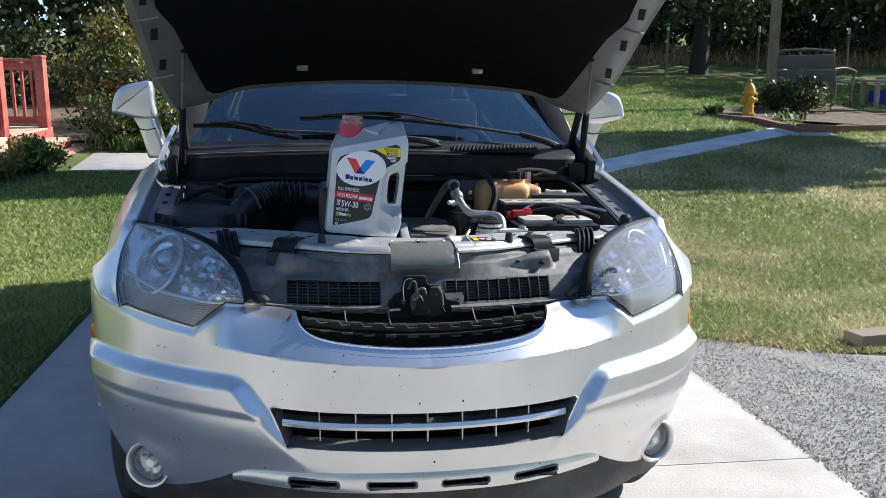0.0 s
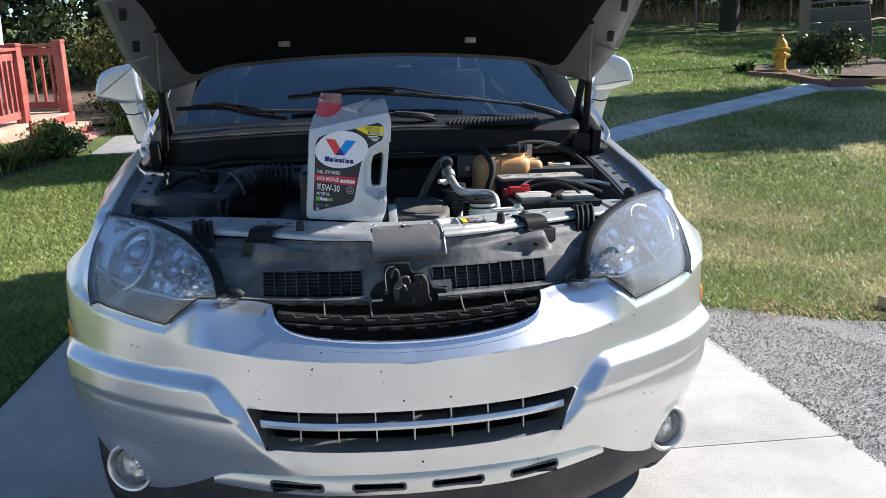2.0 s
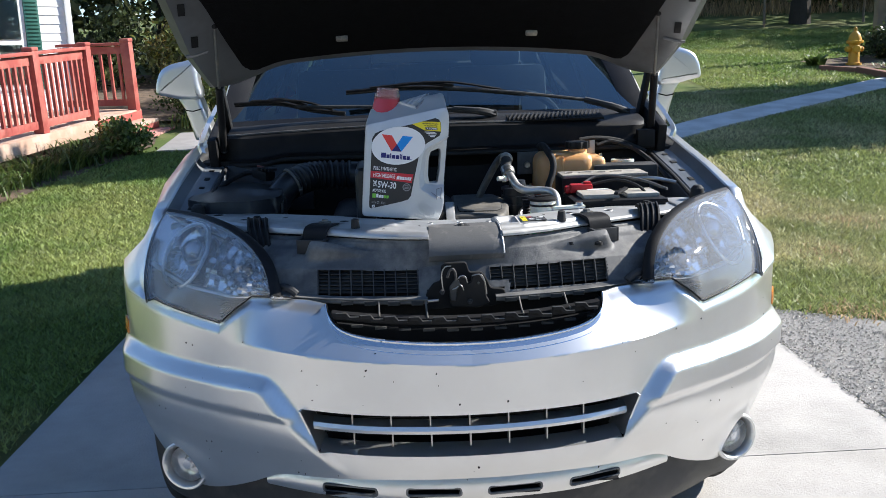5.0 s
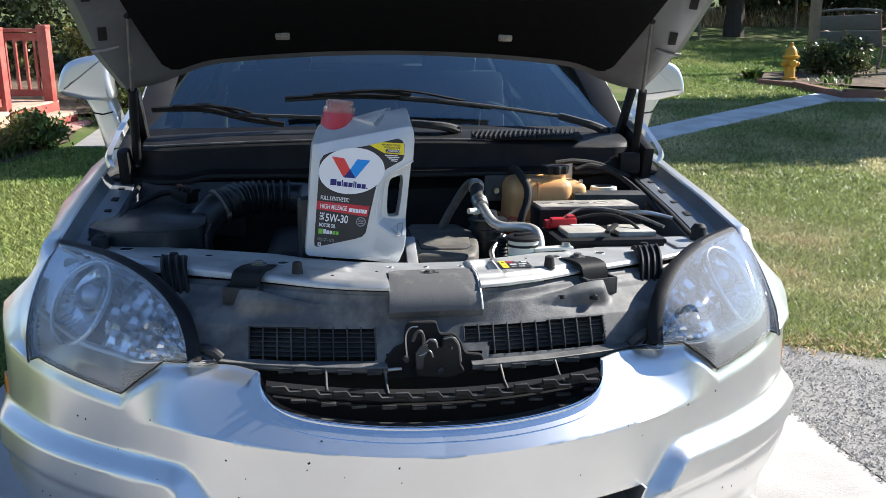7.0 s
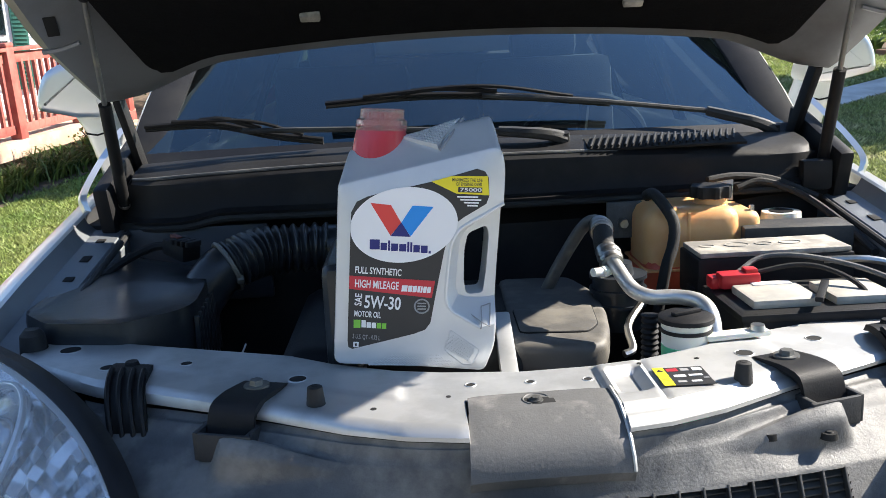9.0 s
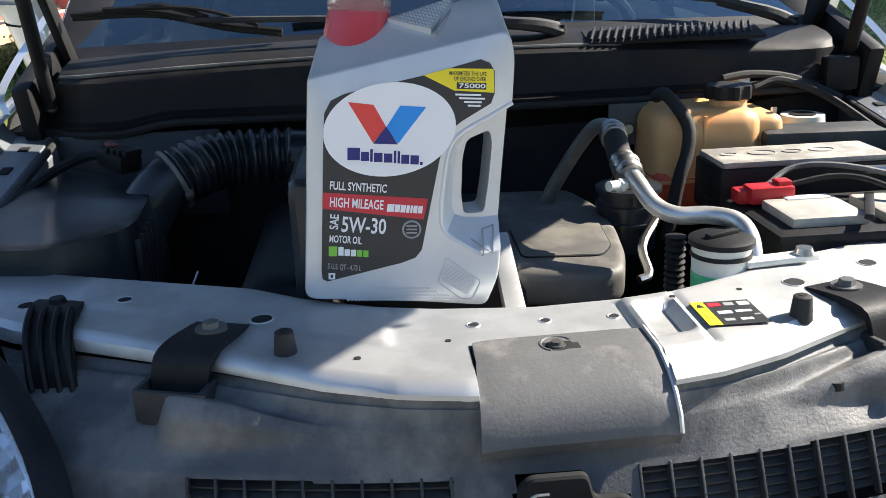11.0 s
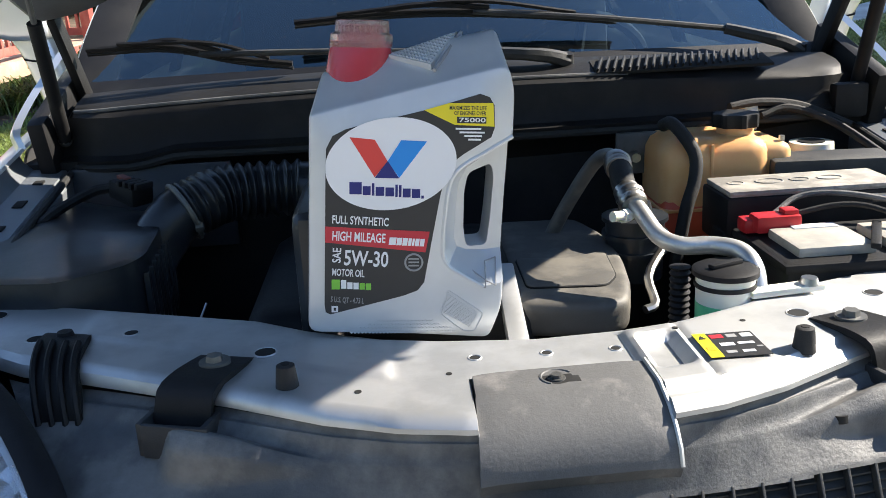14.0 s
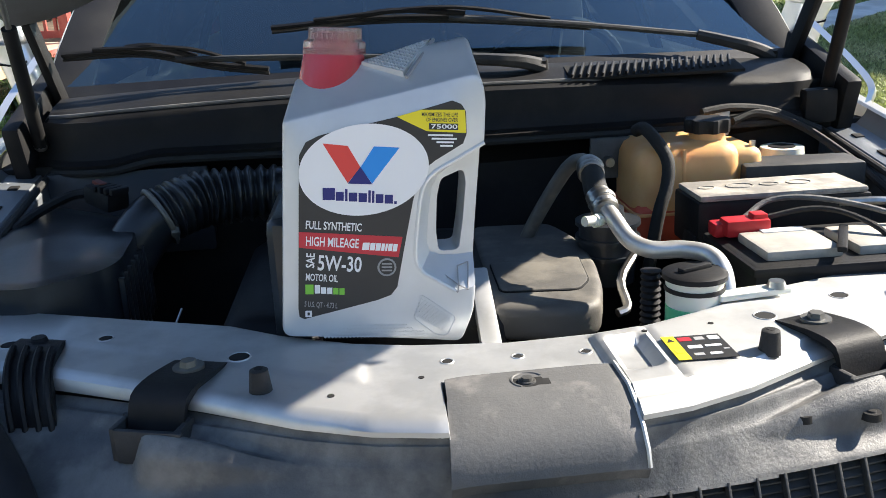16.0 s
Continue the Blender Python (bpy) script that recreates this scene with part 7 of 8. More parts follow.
# ---- garden helpers ----
def leaf_mesh(name, centers, size, seed, flat=0.0, aspect=0.55):
    """Many small leaves, one folded diamond each, turned at random."""
    r = np.random.RandomState(seed)
    n = len(centers)
    d = r.randn(n, 3)
    d[:, 2] *= 1 - flat
    d /= np.linalg.norm(d, axis=1)[:, None]
    e = np.cross(d, r.randn(n, 3))
    e /= np.linalg.norm(e, axis=1)[:, None]
    s = size * r.uniform(0.6, 1.4, (n, 1))
    v = np.stack([centers - d * s, centers + e * s * aspect, centers + d * s, centers - e * s * aspect], 1).reshape(-1, 3)
    me = bpy.data.meshes.new(name)
    me.vertices.add(4 * n)
    me.vertices.foreach_set("co", v.astype(np.float32).ravel())
    me.loops.add(4 * n)
    me.loops.foreach_set("vertex_index", np.arange(4 * n, dtype=np.int32))
    me.polygons.add(n)
    me.polygons.foreach_set("loop_start", np.arange(0, 4 * n, 4, dtype=np.int32))
    me.update(calc_edges=True)
    return me


def clumped(n, centre, radii, clumps, spread, seed, hollow=0.55):
    """Points in clumps inside an ellipsoid, with gaps between them."""
    r = np.random.RandomState(seed)
    c = r.randn(clumps, 3)
    c /= np.linalg.norm(c, axis=1)[:, None]
    c *= r.uniform(hollow, 1.0, (clumps, 1))
    p = c[r.randint(0, clumps, n)] + r.randn(n, 3) * spread
    return np.array(centre) + p * np.array(radii)


def tree(x, y, h, radius, seed, leaf, label, n=4200, size=0.13, low=0.18, trunk=0.13, lean=(0, 0)):
    z = float(ground_z(x, y))
    r = random.Random(seed)
    t = thing("tree", label, "tree", (x, y, z), "trees round the garden")
    bm = bmesh.new()
    top = Vector((lean[0] * 0.8, lean[1] * 0.8, h * 0.8))
    add_tube(bm, catmull([(0, 0, -0.1), (0.02, 0, h * 0.2), top * 0.55 + Vector((0.08, 0.05, 0)), top], 10), [trunk * (1.35 - 0.13 * i) for i in range(10)], 9)
    for i in range(9):
        a, f = r.uniform(0, 6.28), r.uniform(0.25, 0.8)
        p = top * f
        q = p + Vector((math.cos(a) * radius * 0.75, math.sin(a) * radius * 0.75, r.uniform(0.1, 0.35) * h))
        add_tube(bm, catmull([p, (p + q) / 2 + Vector((0, 0, 0.12 * h * r.uniform(-0.4, 0.4))), q], 6), [trunk * k for k in (0.45, 0.38, 0.3, 0.22, 0.14, 0.07)], 6)
    part("trunk", bm, M_BARK, t)
    mid = (low + 1) / 2 * h
    c = clumped(n, (lean[0], lean[1], mid), (radius, radius, (1 - low) / 2 * h), 46, 0.17, seed)
    tagged(piece("crown", leaf_mesh("crown", c, size, seed), leaf, t, "", 5), kind="stuff")
    return t


def shrub(x, y, h, radius, seed, leaf, label, n=1500, size=0.035, sink=0.0, name="shrub", spread=0.2):
    z = float(ground_z(x, y)) - sink
    t = thing(name, label, "shrub", (x, y, z))
    r = random.Random(seed)
    bm = bmesh.new()
    for i in range(8):
        a = r.uniform(0, 6.28)
        q = Vector((math.cos(a) * radius * 0.6, math.sin(a) * radius * 0.6, h * r.uniform(0.5, 0.85)))
        add_tube(bm, catmull([(0.05 * math.cos(a), 0.05 * math.sin(a), -0.05), q * 0.5 + Vector((0, 0, 0.1 * h)), q], 6), [0.012, 0.011, 0.009, 0.007, 0.005, 0.003], 5)
    part("stem", bm, M_BARK, t)
    c = clumped(n, (0, 0, h * 0.52), (radius, radius, h * 0.5), 26, spread, seed, 0.35)
    c[:, 2] = np.maximum(c[:, 2], 0.02)
    tagged(piece("foliage", leaf_mesh("foliage", c, size, seed), leaf, t, "", 5), kind="stuff")
    return t


def strap_clump(x, y, h, seed, mat, label, n=90, name="strap_leaf_clump", spread=0.10, width=0.008):
    r = np.random.RandomState(seed)
    V, F = [], []
    for i in range(n):
        a, reach, hh = r.uniform(0, 6.28), r.uniform(0.3, 1.0) * h, h * r.uniform(0.6, 1.1)
        bx, by = r.randn(2) * spread
        d = np.array([math.cos(a), math.sin(a), 0])
        s = np.array([-d[1], d[0], 0]) * width
        k = len(V)
        for t_, w in ((0, 1), (0.4, 1), (0.75, 0.7), (1, 0.05)):
            p = np.array([bx, by, 0]) + d * reach * t_ ** 1.6 + np.array([0, 0, hh * (t_ - 0.42 * t_ ** 3)])
            V += [p - s * w, p + s * w]
        F += [(k, k + 1, k + 3, k + 2), (k + 2, k + 3, k + 5, k + 4), (k + 4, k + 5, k + 7, k + 6)]
    o = piece(name, mesh_of(name, V, F), mat, None, "", 60)
    o.location = (x, y, float(ground_z(x, y)))
    return tagged(o, label, "plant", "strap-leaved plants along the deck")


# ---- lawn blades ----
def blades(name, boxes, seed, mat):
    r = np.random.RandomState(seed)
    P = []
    for x0, x1, y0, y1, n in boxes:
        P.append(np.stack([r.uniform(x0, x1, n), r.uniform(y0, y1, n)], -1))
    P = np.concatenate(P)
    off = (np.abs(P[:, 0] - 0.03) > 1.64 + 0.015 * r.randn(len(P))) & ~((P[:, 0] > 1.5) & (P[:, 1] < 2.75 - 0.62 * np.minimum(1.4, P[:, 0] - 1.64) + 0.06 * r.randn(len(P))))
    along = (P[:, 1] - 9.87) * 0.9839 + (P[:, 0] + 3.95) * 0.1788
    out = (P[:, 0] + 3.95) * 0.9839 - (P[:, 1] - 9.87) * 0.1788
    off &= ~((out < np.interp(along, [-6, -3.5, -2.4, -1.5, -0.6, 0.2], [0.75, 0.80, 0.80, 0.90, 0.95, 0.75]) + 0.04 * r.randn(len(P))) & (P[:, 0] < 0))
    off &= ~((P[:, 0] < -0.5) & (P[:, 1] > 8.9))
    wl = (P[:, 0] - 1.75) * 0.587 - (P[:, 1] - 7.40) * 0.810
    off &= ~((P[:, 0] > 1) & (np.abs(wl) < 0.26))
    P = P[off]
    n = len(P)
    z = ground_z(P[:, 0], P[:, 1])
    far = np.clip((np.hypot(P[:, 0], P[:, 1] + 2) - 3) / 9, 0, 1)
    h = r.uniform(0.012, 0.034, n) * (1 + 0.3 * far)
    w = r.uniform(0.0025, 0.005, n) * (1 + 2.0 * far)
    a = r.uniform(0, 6.28, n)
    lean = r.uniform(0.4, 1.7, n) * h
    b = r.uniform(0, 6.28, n)
    base = np.stack([P[:, 0], P[:, 1], z], -1)
    s = np.stack([np.cos(a) * w, np.sin(a) * w, 0 * w], -1)
    tip = base + np.stack([np.cos(b) * lean, np.sin(b) * lean, h], -1)
    v = np.stack([base - s, base + s, tip], 1).reshape(-1, 3)
    me = bpy.data.meshes.new(name)
    me.vertices.add(3 * n)
    me.vertices.foreach_set("co", v.astype(np.float32).ravel())
    me.loops.add(3 * n)
    me.loops.foreach_set("vertex_index", np.arange(3 * n, dtype=np.int32))
    me.polygons.add(n)
    me.polygons.foreach_set("loop_start", np.arange(0, 3 * n, 3, dtype=np.int32))
    me.update(calc_edges=True)
    return tagged(piece(name, me, mat, None, "", 5), "short lawn grass, green mixed with straw", "grass", kind="stuff")


blades("lawn_grass", [(-3.4, -1.58, 0.86, 4.5, 75000), (-4.6, -3.4, 0.86, 6.0, 36000), (-5.5, -4.6, 4.0, 6.0, 6000), (-4.2, -1.0, 4.5, 9.0, 60000), (-1.5, 1.7, 6.6, 9.0, 8000), (4.5, 13.0, 11.0, 20.0, 90000)], 11, M_BLADE)
blades("lawn_grass", [(1.6, 5.9, 2.2, 6.0, 160000), (1.6, 9.0, 6.0, 11.0, 110000)], 12, M_STRAW)
for i, (x, y) in enumerate(((3.2, 4.61), (2.68, 3.79), (2.38, 2.45), (2.6, 2.36), (2.15, 2.52))):
    o = tagged(strap_clump(x, y, 0.05, 70 + i, M_DRY, "flattened patch of dry brown grass", 150, "dry_grass_patch", 0.11, 0.004), "flattened patch of dry brown grass", "grass", kind="stuff")

# ---- deck, steps and house ----
deck = thing("deck", "barn-red wooden deck with railing, balusters and tan floor boards", "deck")
deck.matrix_basis = pose(-4.01, 9.87, 0.75, 3.4, 0, -10.3)
for i in range(20):
    part("floor_board", box((0.05 - 0.145 * i, -2.2, -0.018), (0.139, 6.9, 0.036), 0.004), M_DECKTAN, deck)
part("fascia", box((0.135, -2.87, -0.085), (0.03, 5.6, 0.17), 0.004), M_DECKTAN, deck, "tan fascia board")
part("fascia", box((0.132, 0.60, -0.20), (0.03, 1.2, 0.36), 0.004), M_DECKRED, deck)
for v in (-5.2, -3.9, -2.6, -1.3, 0.2, 1.1):
    part("footing", box((0.0, v, -0.36), (0.12, 0.12, 0.66), 0.005), M_WOODPOST, deck)
for k in range(3):
    z, x = -0.125 * (k + 1), 0.27 + 0.25 * k
    part("step_tread", box((x, 0.56, z - 0.02), (0.29, 1.16, 0.04), 0.005), M_DECKTAN if k == 0 else M_STEP, deck, "step tread")
    part("step_riser", box((x + 0.125, 0.56, z - 0.085), (0.025, 1.15, 0.09), 0.003), M_DECKRED, deck, "red step riser")
    part("step_side", box((x - 0.005, -0.005, z - 0.10), (0.26, 0.03, 0.12), 0.003), M_STEP, deck)
for w, v in [(0.06, -3.54), (0.06, -2.36), (0.06, -1.18), (0.06, 0.0), (0.06, 1.16)]:
    p = part("railing_post", box((w, v, 0.46), (0.125, 0.125, 0.96), 0.01), M_DECKRED, deck, "square red post with a rounded top")
    part("post_cap", box((w, v, 0.94), (0.14, 0.14, 0.05), 0.022, seg=3), M_DECKRED, p)


def railing(a, b, n):
    a, b = Vector(a), Vector(b)
    d = (b - a)
    yaw = math.atan2(d.y, d.x)
    e = Euler((0, 0, yaw)).to_matrix()
    m = (a + b) / 2
    part("top_rail", box((m.x, m.y, 0.895), (d.length - 0.1, 0.12, 0.038), 0.008, e), M_DECKRED, deck)
    part("rail", box((m.x, m.y, 0.815), (d.length - 0.1, 0.035, 0.10), 0.004, e), M_DECKRED, deck)
    part("rail", box((m.x, m.y, 0.10), (d.length - 0.1, 0.035, 0.09), 0.004, e), M_DECKRED, deck)
    for i in range(n):
        q = a + d * ((i + 1) / (n + 1))
        part("baluster", box((q.x, q.y, 0.44), (0.036, 0.036, 0.72), 0.004, e), M_DECKRED, deck)


for v in (-3.54, -2.36, -1.18):
    railing((0.06, v, 0), (0.06, v + 1.18, 0), 9)
railing((0.06, 1.16, 0), (-1.0, 1.16, 0), 7)

HX, HY = -4.91, 12.2
house = thing("house", "white vinyl-sided house with a green-shuttered window", "house", (HX, HY, -0.05))
house.rotation_euler = (0, 0, radians(38))
part("wall", box((-3.6, 1.5, 1.9), (7.16, 2.9, 3.4)), M_SIDING, house)
for i in range(26):
    z = 0.42 + 0.125 * i
    part("siding_board", put(box((0, 0, 0), (7.2, 0.012, 0.128), 0.002), Matrix.Translation((-3.6, 0.032, z)) @ Matrix.Rotation(-0.07, 4, "X")), M_SIDING, house)
part("corner_trim", box((0.0, 0.03, 1.95), (0.09, 0.09, 3.5), 0.006), M_SIDING, house, "white corner trim")
win = part("window", box((-1.03, 0.03, 1.85), (0.80, 0.06, 1.36), 0.006), M_SIDING, house, "white framed window")
for dz in (-0.32, 0.32):
    part("pane", box((-1.03, -0.008, 1.85 + dz), (0.66, 0.01, 0.56)), M_GLASS, win)
    part("sash", box((-1.03, -0.012, 1.85 + dz), (0.03, 0.012, 0.56), 0.002), M_SIDING, win)
    part("blind", box((-1.03, 0.003, 1.85 + dz), (0.66, 0.006, 0.56)), M_SHUTTER if dz < 0 else M_WHITE, win)
for dx in (-1.55, -0.53):
    sh = part("shutter", box((dx, 0.0, 1.85), (0.20, 0.04, 1.36), 0.004), M_SHUTTER, house, "dark green louvred shutter")
    for i in range(24):
        part("louvre", box((dx, -0.022, 1.24 + 0.053 * i), (0.15, 0.012, 0.03), 0.003, Euler((0.5, 0, 0)).to_matrix()), M_SHUTTER, sh)
part("roof", put(box((0, 0, 0), (7.8, 3.6, 0.10)), Matrix.Translation((-3.6, 1.5, 3.75)) @ Matrix.Rotation(0.1, 4, "X")), M_WOODPOST, house, "shingled roof")

path = slab("garden_path", -2.98, -0.7, 9.05, 10.35, 0.455, M_CONC, "pale stone path leading from the drive to the deck steps", "path", 0.10)
path.rotation_euler = (0.087, 0, 0)
path.location = (0, 0.04, -0.83)
def bed_out(v):
    """How far the bed reaches out from the deck's edge."""
    return float(np.interp(v, [-6, -3.5, -2.4, -1.5, -0.6, 0.2], [0.75, 0.80, 0.80, 0.90, 0.95, 0.75]))


rows = []
for v in np.linspace(-6.0, 0.3, 40):
    row = []
    for w in np.linspace(-0.3, bed_out(v) - 0.03 * math.sin(v * 7), 8):
        x, y = -3.95 + w * 0.9839 + v * 0.1788, 9.87 - w * 0.1788 + v * 0.9839
        row.append((x, y, float(ground_z(x, y)) + 0.012 + 0.008 * math.sin(v * 13 + w * 17)))
    rows.append(row)
tagged(part("mulch_bed", sheet(rows), M_MULCH), "bark mulch bed along the deck", "bed", kind="structure")
bedr = random.Random(8)
for i in range(30):
    v = -5.6 + 0.175 * i
    w = bed_out(v) - bedr.uniform(0.25, 0.48)
    strap_clump(-3.95 + w * 0.9839 + v * 0.1788, 9.87 - w * 0.1788 + v * 0.9839, bedr.uniform(0.30, 0.42), 30 + i, M_STRAP, "green strap-leaved clump beside the deck", 130)
shrub(-3.22, 8.80, 0.44, 0.27, 51, M_STRAP, "bright green leafy shrub by the deck steps", 1500, 0.032)
shrub(-3.55, 9.1, 0.42, 0.26, 53, M_LEAFY, "small yellowing shrub in the bed", 900, 0.026)
shrub(-3.1, 13.2, 1.75, 0.85, 54, M_LEAFY, "tall shrub with yellowing autumn leaves", 5200, 0.042, spread=0.16)
shrub(-2.55, 11.4, 0.62, 0.42, 55, M_LEAFY, "low shrub with yellow flowers", 1900, 0.028)
shrub(-3.15, 11.6, 0.66, 0.40, 56, M_LEAFM, "low silvery green shrub", 1500, 0.026)
shrub(-2.1, 11.9, 0.55, 0.45, 57, M_LEAFM, "low green shrub beside the path", 1500, 0.028)

for i, (x, y, h_, r_, m_) in enumerate(((-2.7, 10.9, 0.55, 0.36, M_LEAFM), (-2.3, 11.3, 0.6, 0.4, M_LEAFY), (-1.9, 11.0, 0.45, 0.35, M_LEAFM), (-1.5, 11.5, 0.6, 0.45, M_LEAFD), (-2.75, 12.4, 1.1, 0.55, M_LEAFD), (-1.9, 12.8, 1.2, 0.7, M_LEAFD), (-1.0, 13.0, 1.2, 0.8, M_LEAFD))):
    shrub(x, y, h_, r_, 200 + i, m_, "leafy garden shrub beyond the deck steps", 1700, 0.03)
for i in range(9):
    strap_clump(-2.95 + 0.17 * i, 10.75 + 0.12 * math.sin(i * 2.1), 0.34, 230 + i, M_STRAP, "green strap-leaved clump beyond the path", 90)

# Dark sheet over the lawn paints the shade below the trees.
rows = [[(x, y, float(ground_z(x, y)) + 0.03) for x in np.linspace(-12, -0.3, 14)] for y in np.linspace(11.3, 18.5, 10)]
tagged(part("woodland_floor", sheet(rows), M_MULCH), "dark sheet painted as shade below the trees behind the deck", "bed", kind="structure")

# ---- right-hand garden ----
rows = []
for s_ in np.linspace(0, 1, 30):
    c = np.array([1.75, 7.40]) * (1 - s_) + np.array([7.75, 11.75]) * s_
    n_ = np.array([-0.587, 0.810])
    rows.append([(*(c + n_ * k), float(ground_z(*(c + n_ * k))) + 0.02) for k in (-0.25, -0.24, 0.24, 0.25)])
tagged(part("concrete_walk", sheet(rows, np.array([0, 0, -0.06])), M_WALK), "narrow pale concrete garden walk", "path", kind="structure")
rows = [[(x, y, float(ground_z(x, y)) + 0.022) for x in np.linspace(7.2, 8.1, 5)] for y in np.linspace(11.0, 11.55, 4)]
tagged(part("walk_apron", sheet(rows, np.array([0, 0, -0.06])), M_CONC), "rough concrete apron at the end of the walk", "path", kind="structure")


def timber(p, q, h, d, mat, label, name="landscape_timber", lift=0.0):
    p, q = Vector((*p, float(ground_z(*p)))), Vector((*q, float(ground_z(*q))))
    v = q - p
    m = Matrix.Translation((p + q) / 2 + Vector((0, 0, h / 2 - 0.02 + lift))) @ v.to_track_quat("X", "Z").to_matrix().to_4x4()
    return tagged(part(name, put(box((0, 0, 0), (v.length, d, h), 0.012), m), mat), label, "timber", "garden edging timbers")


timber((6.93, 12.89), (7.42, 12.45), 0.10, 0.14, M_EDGING, "red-brown landscape timber round the bed")
timber((7.38, 12.46), (7.60, 11.32), 0.12, 0.14, M_EDGING, "red-brown landscape timber round the bed")
timber((7.60, 11.40), (8.05, 11.40), 0.16, 0.14, M_EDGING, "red-brown landscape timber round the bed")
timber((8.05, 11.45), (10.2, 11.9), 0.13, 0.14, M_EDGING, "red-brown landscape timber round the bed")
timber((2.70, 2.32), (4.6, 2.62), 0.10, 0.15, M_WOODPOST, "grey weathered timber at the edge of the gravel")
rows = [[(7.0 + (3.4) * u_ + 0.3 * (1 - v_), 12.9 - 1.2 * u_ * (1 - v_) + 2.3 * v_ * (0.4 + 0.6 * u_), 0) for u_ in np.linspace(0, 1, 14)] for v_ in np.linspace(0, 1, 8)]
rows = [[(x, y, float(ground_z(x, y)) + 0.03) for x, y, _ in row] for row in rows]
tagged(part("planting_bed", sheet(rows), M_MULCH), "mulched planting bed with shade held in its dark colour", "bed", kind="structure")
plat = thing("patio_deck", "faded red wooden patio platform with low steps", "deck", (10.6, 15.6, 0.90))
for i in range(16):
    part("platform_board", box((-0.9 + 0.05, -1.35 + 0.145 * i, 0.24), (4.6, 0.139, 0.036), 0.004), M_DECKRED if i % 3 else M_DECKTAN, plat)
part("platform_rim", box((-0.9, -1.45, 0.15), (4.6, 0.05, 0.22), 0.005), M_EDGING, plat)
for k in range(2):
    part("platform_step", box((-0.75 - 0.45 * k, -1.8 - 0.55 * k, 0.08 - 0.13 * k), (2.3, 0.6, 0.14), 0.01), M_EDGING, plat, "broad timber step")
for x, y in ((8.70, 14.38), (12.35, 14.6)):
    z = float(ground_z(x, y))
    p = tagged(part("timber_post", box((x, y, z + 2.0), (0.15, 0.15, 4.2), 0.015), M_WOODPOST), "square weathered timber post beside the patio", "post", "patio posts")


def hydrant(x, y):
    z = float(ground_z(x, y)) + 0.02
    h = thing("garden_hydrant", "weathered yellow fire hydrant standing in the planting bed", "hydrant", (x, y, z))
    prof = [(0.125, 0.0), (0.125, 0.035), (0.095, 0.045), (0.088, 0.10), (0.085, 0.34), (0.10, 0.36), (0.135, 0.375), (0.135, 0.405), (0.105, 0.415), (0.10, 0.45), (0.082, 0.51), (0.05, 0.55), (0.03, 0.565), (0.028, 0.61), (0.012, 0.63), (0.001, 0.632)]
    part("barrel", sheet([[(r * math.cos(t), r * math.sin(t), zz) for t in np.linspace(0, 2 * math.pi, 29)] for r, zz in prof]), M_HYDRANT, h)
    for d, r in (((-1, -0.2, 0), 0.045), ((1, 0.2, 0), 0.045), ((-0.2, -1, 0), 0.06)):
        v = Vector(d).normalized()
        c = Vector((0, 0, 0.27))
        nz = part("nozzle", cyl(c + v * 0.07, c + v * 0.14, r, seg=16), M_HYDRANT, h)
        part("nozzle_cap", cyl(c + v * 0.14, c + v * 0.165, r * 1.15, r * 0.9, 8), M_HYDRANT, nz)
    for k in range(8):
        t = 2 * math.pi * k / 8
        part("flange_bolt", cyl((0.122 * math.cos(t), 0.122 * math.sin(t), 0.36), (0.122 * math.cos(t), 0.122 * math.sin(t), 0.42), 0.010, seg=6), M_HYDRANT, h)


hydrant(7.66, 13.2)


def bench(x, y, z, yaw):
    b = thing("garden_bench", "grey garden bench with a broad back and dark curved metal arms", "bench", (x, y, z))
    b.rotation_euler = (0, 0, yaw)
    b.scale = (1.2, 1.2, 1.2)
    for i in range(4):
        part("seat_slat", box((0, 0.06 + 0.12 * i, 0.42), (1.26, 0.10, 0.025), 0.004), M_BENCH, b)
    for i in range(2):
        part("back_slat", put(box((0, 0, 0), (1.26, 0.022, 0.228), 0.008), Matrix.Translation((0, -0.03 - 0.070 * i, 0.55 + 0.240 * i)) @ Matrix.Rotation(0.28, 4, "X")), M_BENCH, b, "weathered back slat")
    part("top_rail", tube(catmull([(-0.66, -0.13, 0.94), (-0.3, -0.15, 0.985), (0, -0.15, 0.99), (0.3, -0.15, 0.985), (0.66, -0.13, 0.94)], 14), 0.02, 8), M_BENCH, b)
    for sx in (-1, 0, 1):
        part("back_stile", tube([(sx * 0.63, 0.0, 0.40), (sx * 0.63, -0.14, 0.94)], 0.016, 8), M_BRONZE, b)
    for sx in (-1, 1):
        part("leg", tube(catmull([(sx * 0.63, -0.10, 0.0), (sx * 0.63, -0.02, 0.2), (sx * 0.63, 0.0, 0.42)], 8), 0.02, 8), M_BRONZE, b)
        part("leg", tube(catmull([(sx * 0.63, 0.50, 0.0), (sx * 0.63, 0.44, 0.2), (sx * 0.63, 0.46, 0.42), (sx * 0.63, 0.52, 0.62)], 10), 0.02, 8), M_BRONZE, b)
        part("armrest", tube(catmull([(sx * 0.63, -0.07, 0.66), (sx * 0.63, 0.2, 0.69), (sx * 0.63, 0.45, 0.66), (sx * 0.63, 0.54, 0.62)], 10), 0.02, 8), M_BRONZE, b)


bench(9.90, 15.30, 1.16, -1.15)
tb = thing("patio_table", "low pale wooden table standing on the patio", "table", (11.75, 15.2, 1.16))
part("tabletop", box((0, 0, 0.60), (0.9, 0.6, 0.05), 0.012), M_DECKTAN, tb)
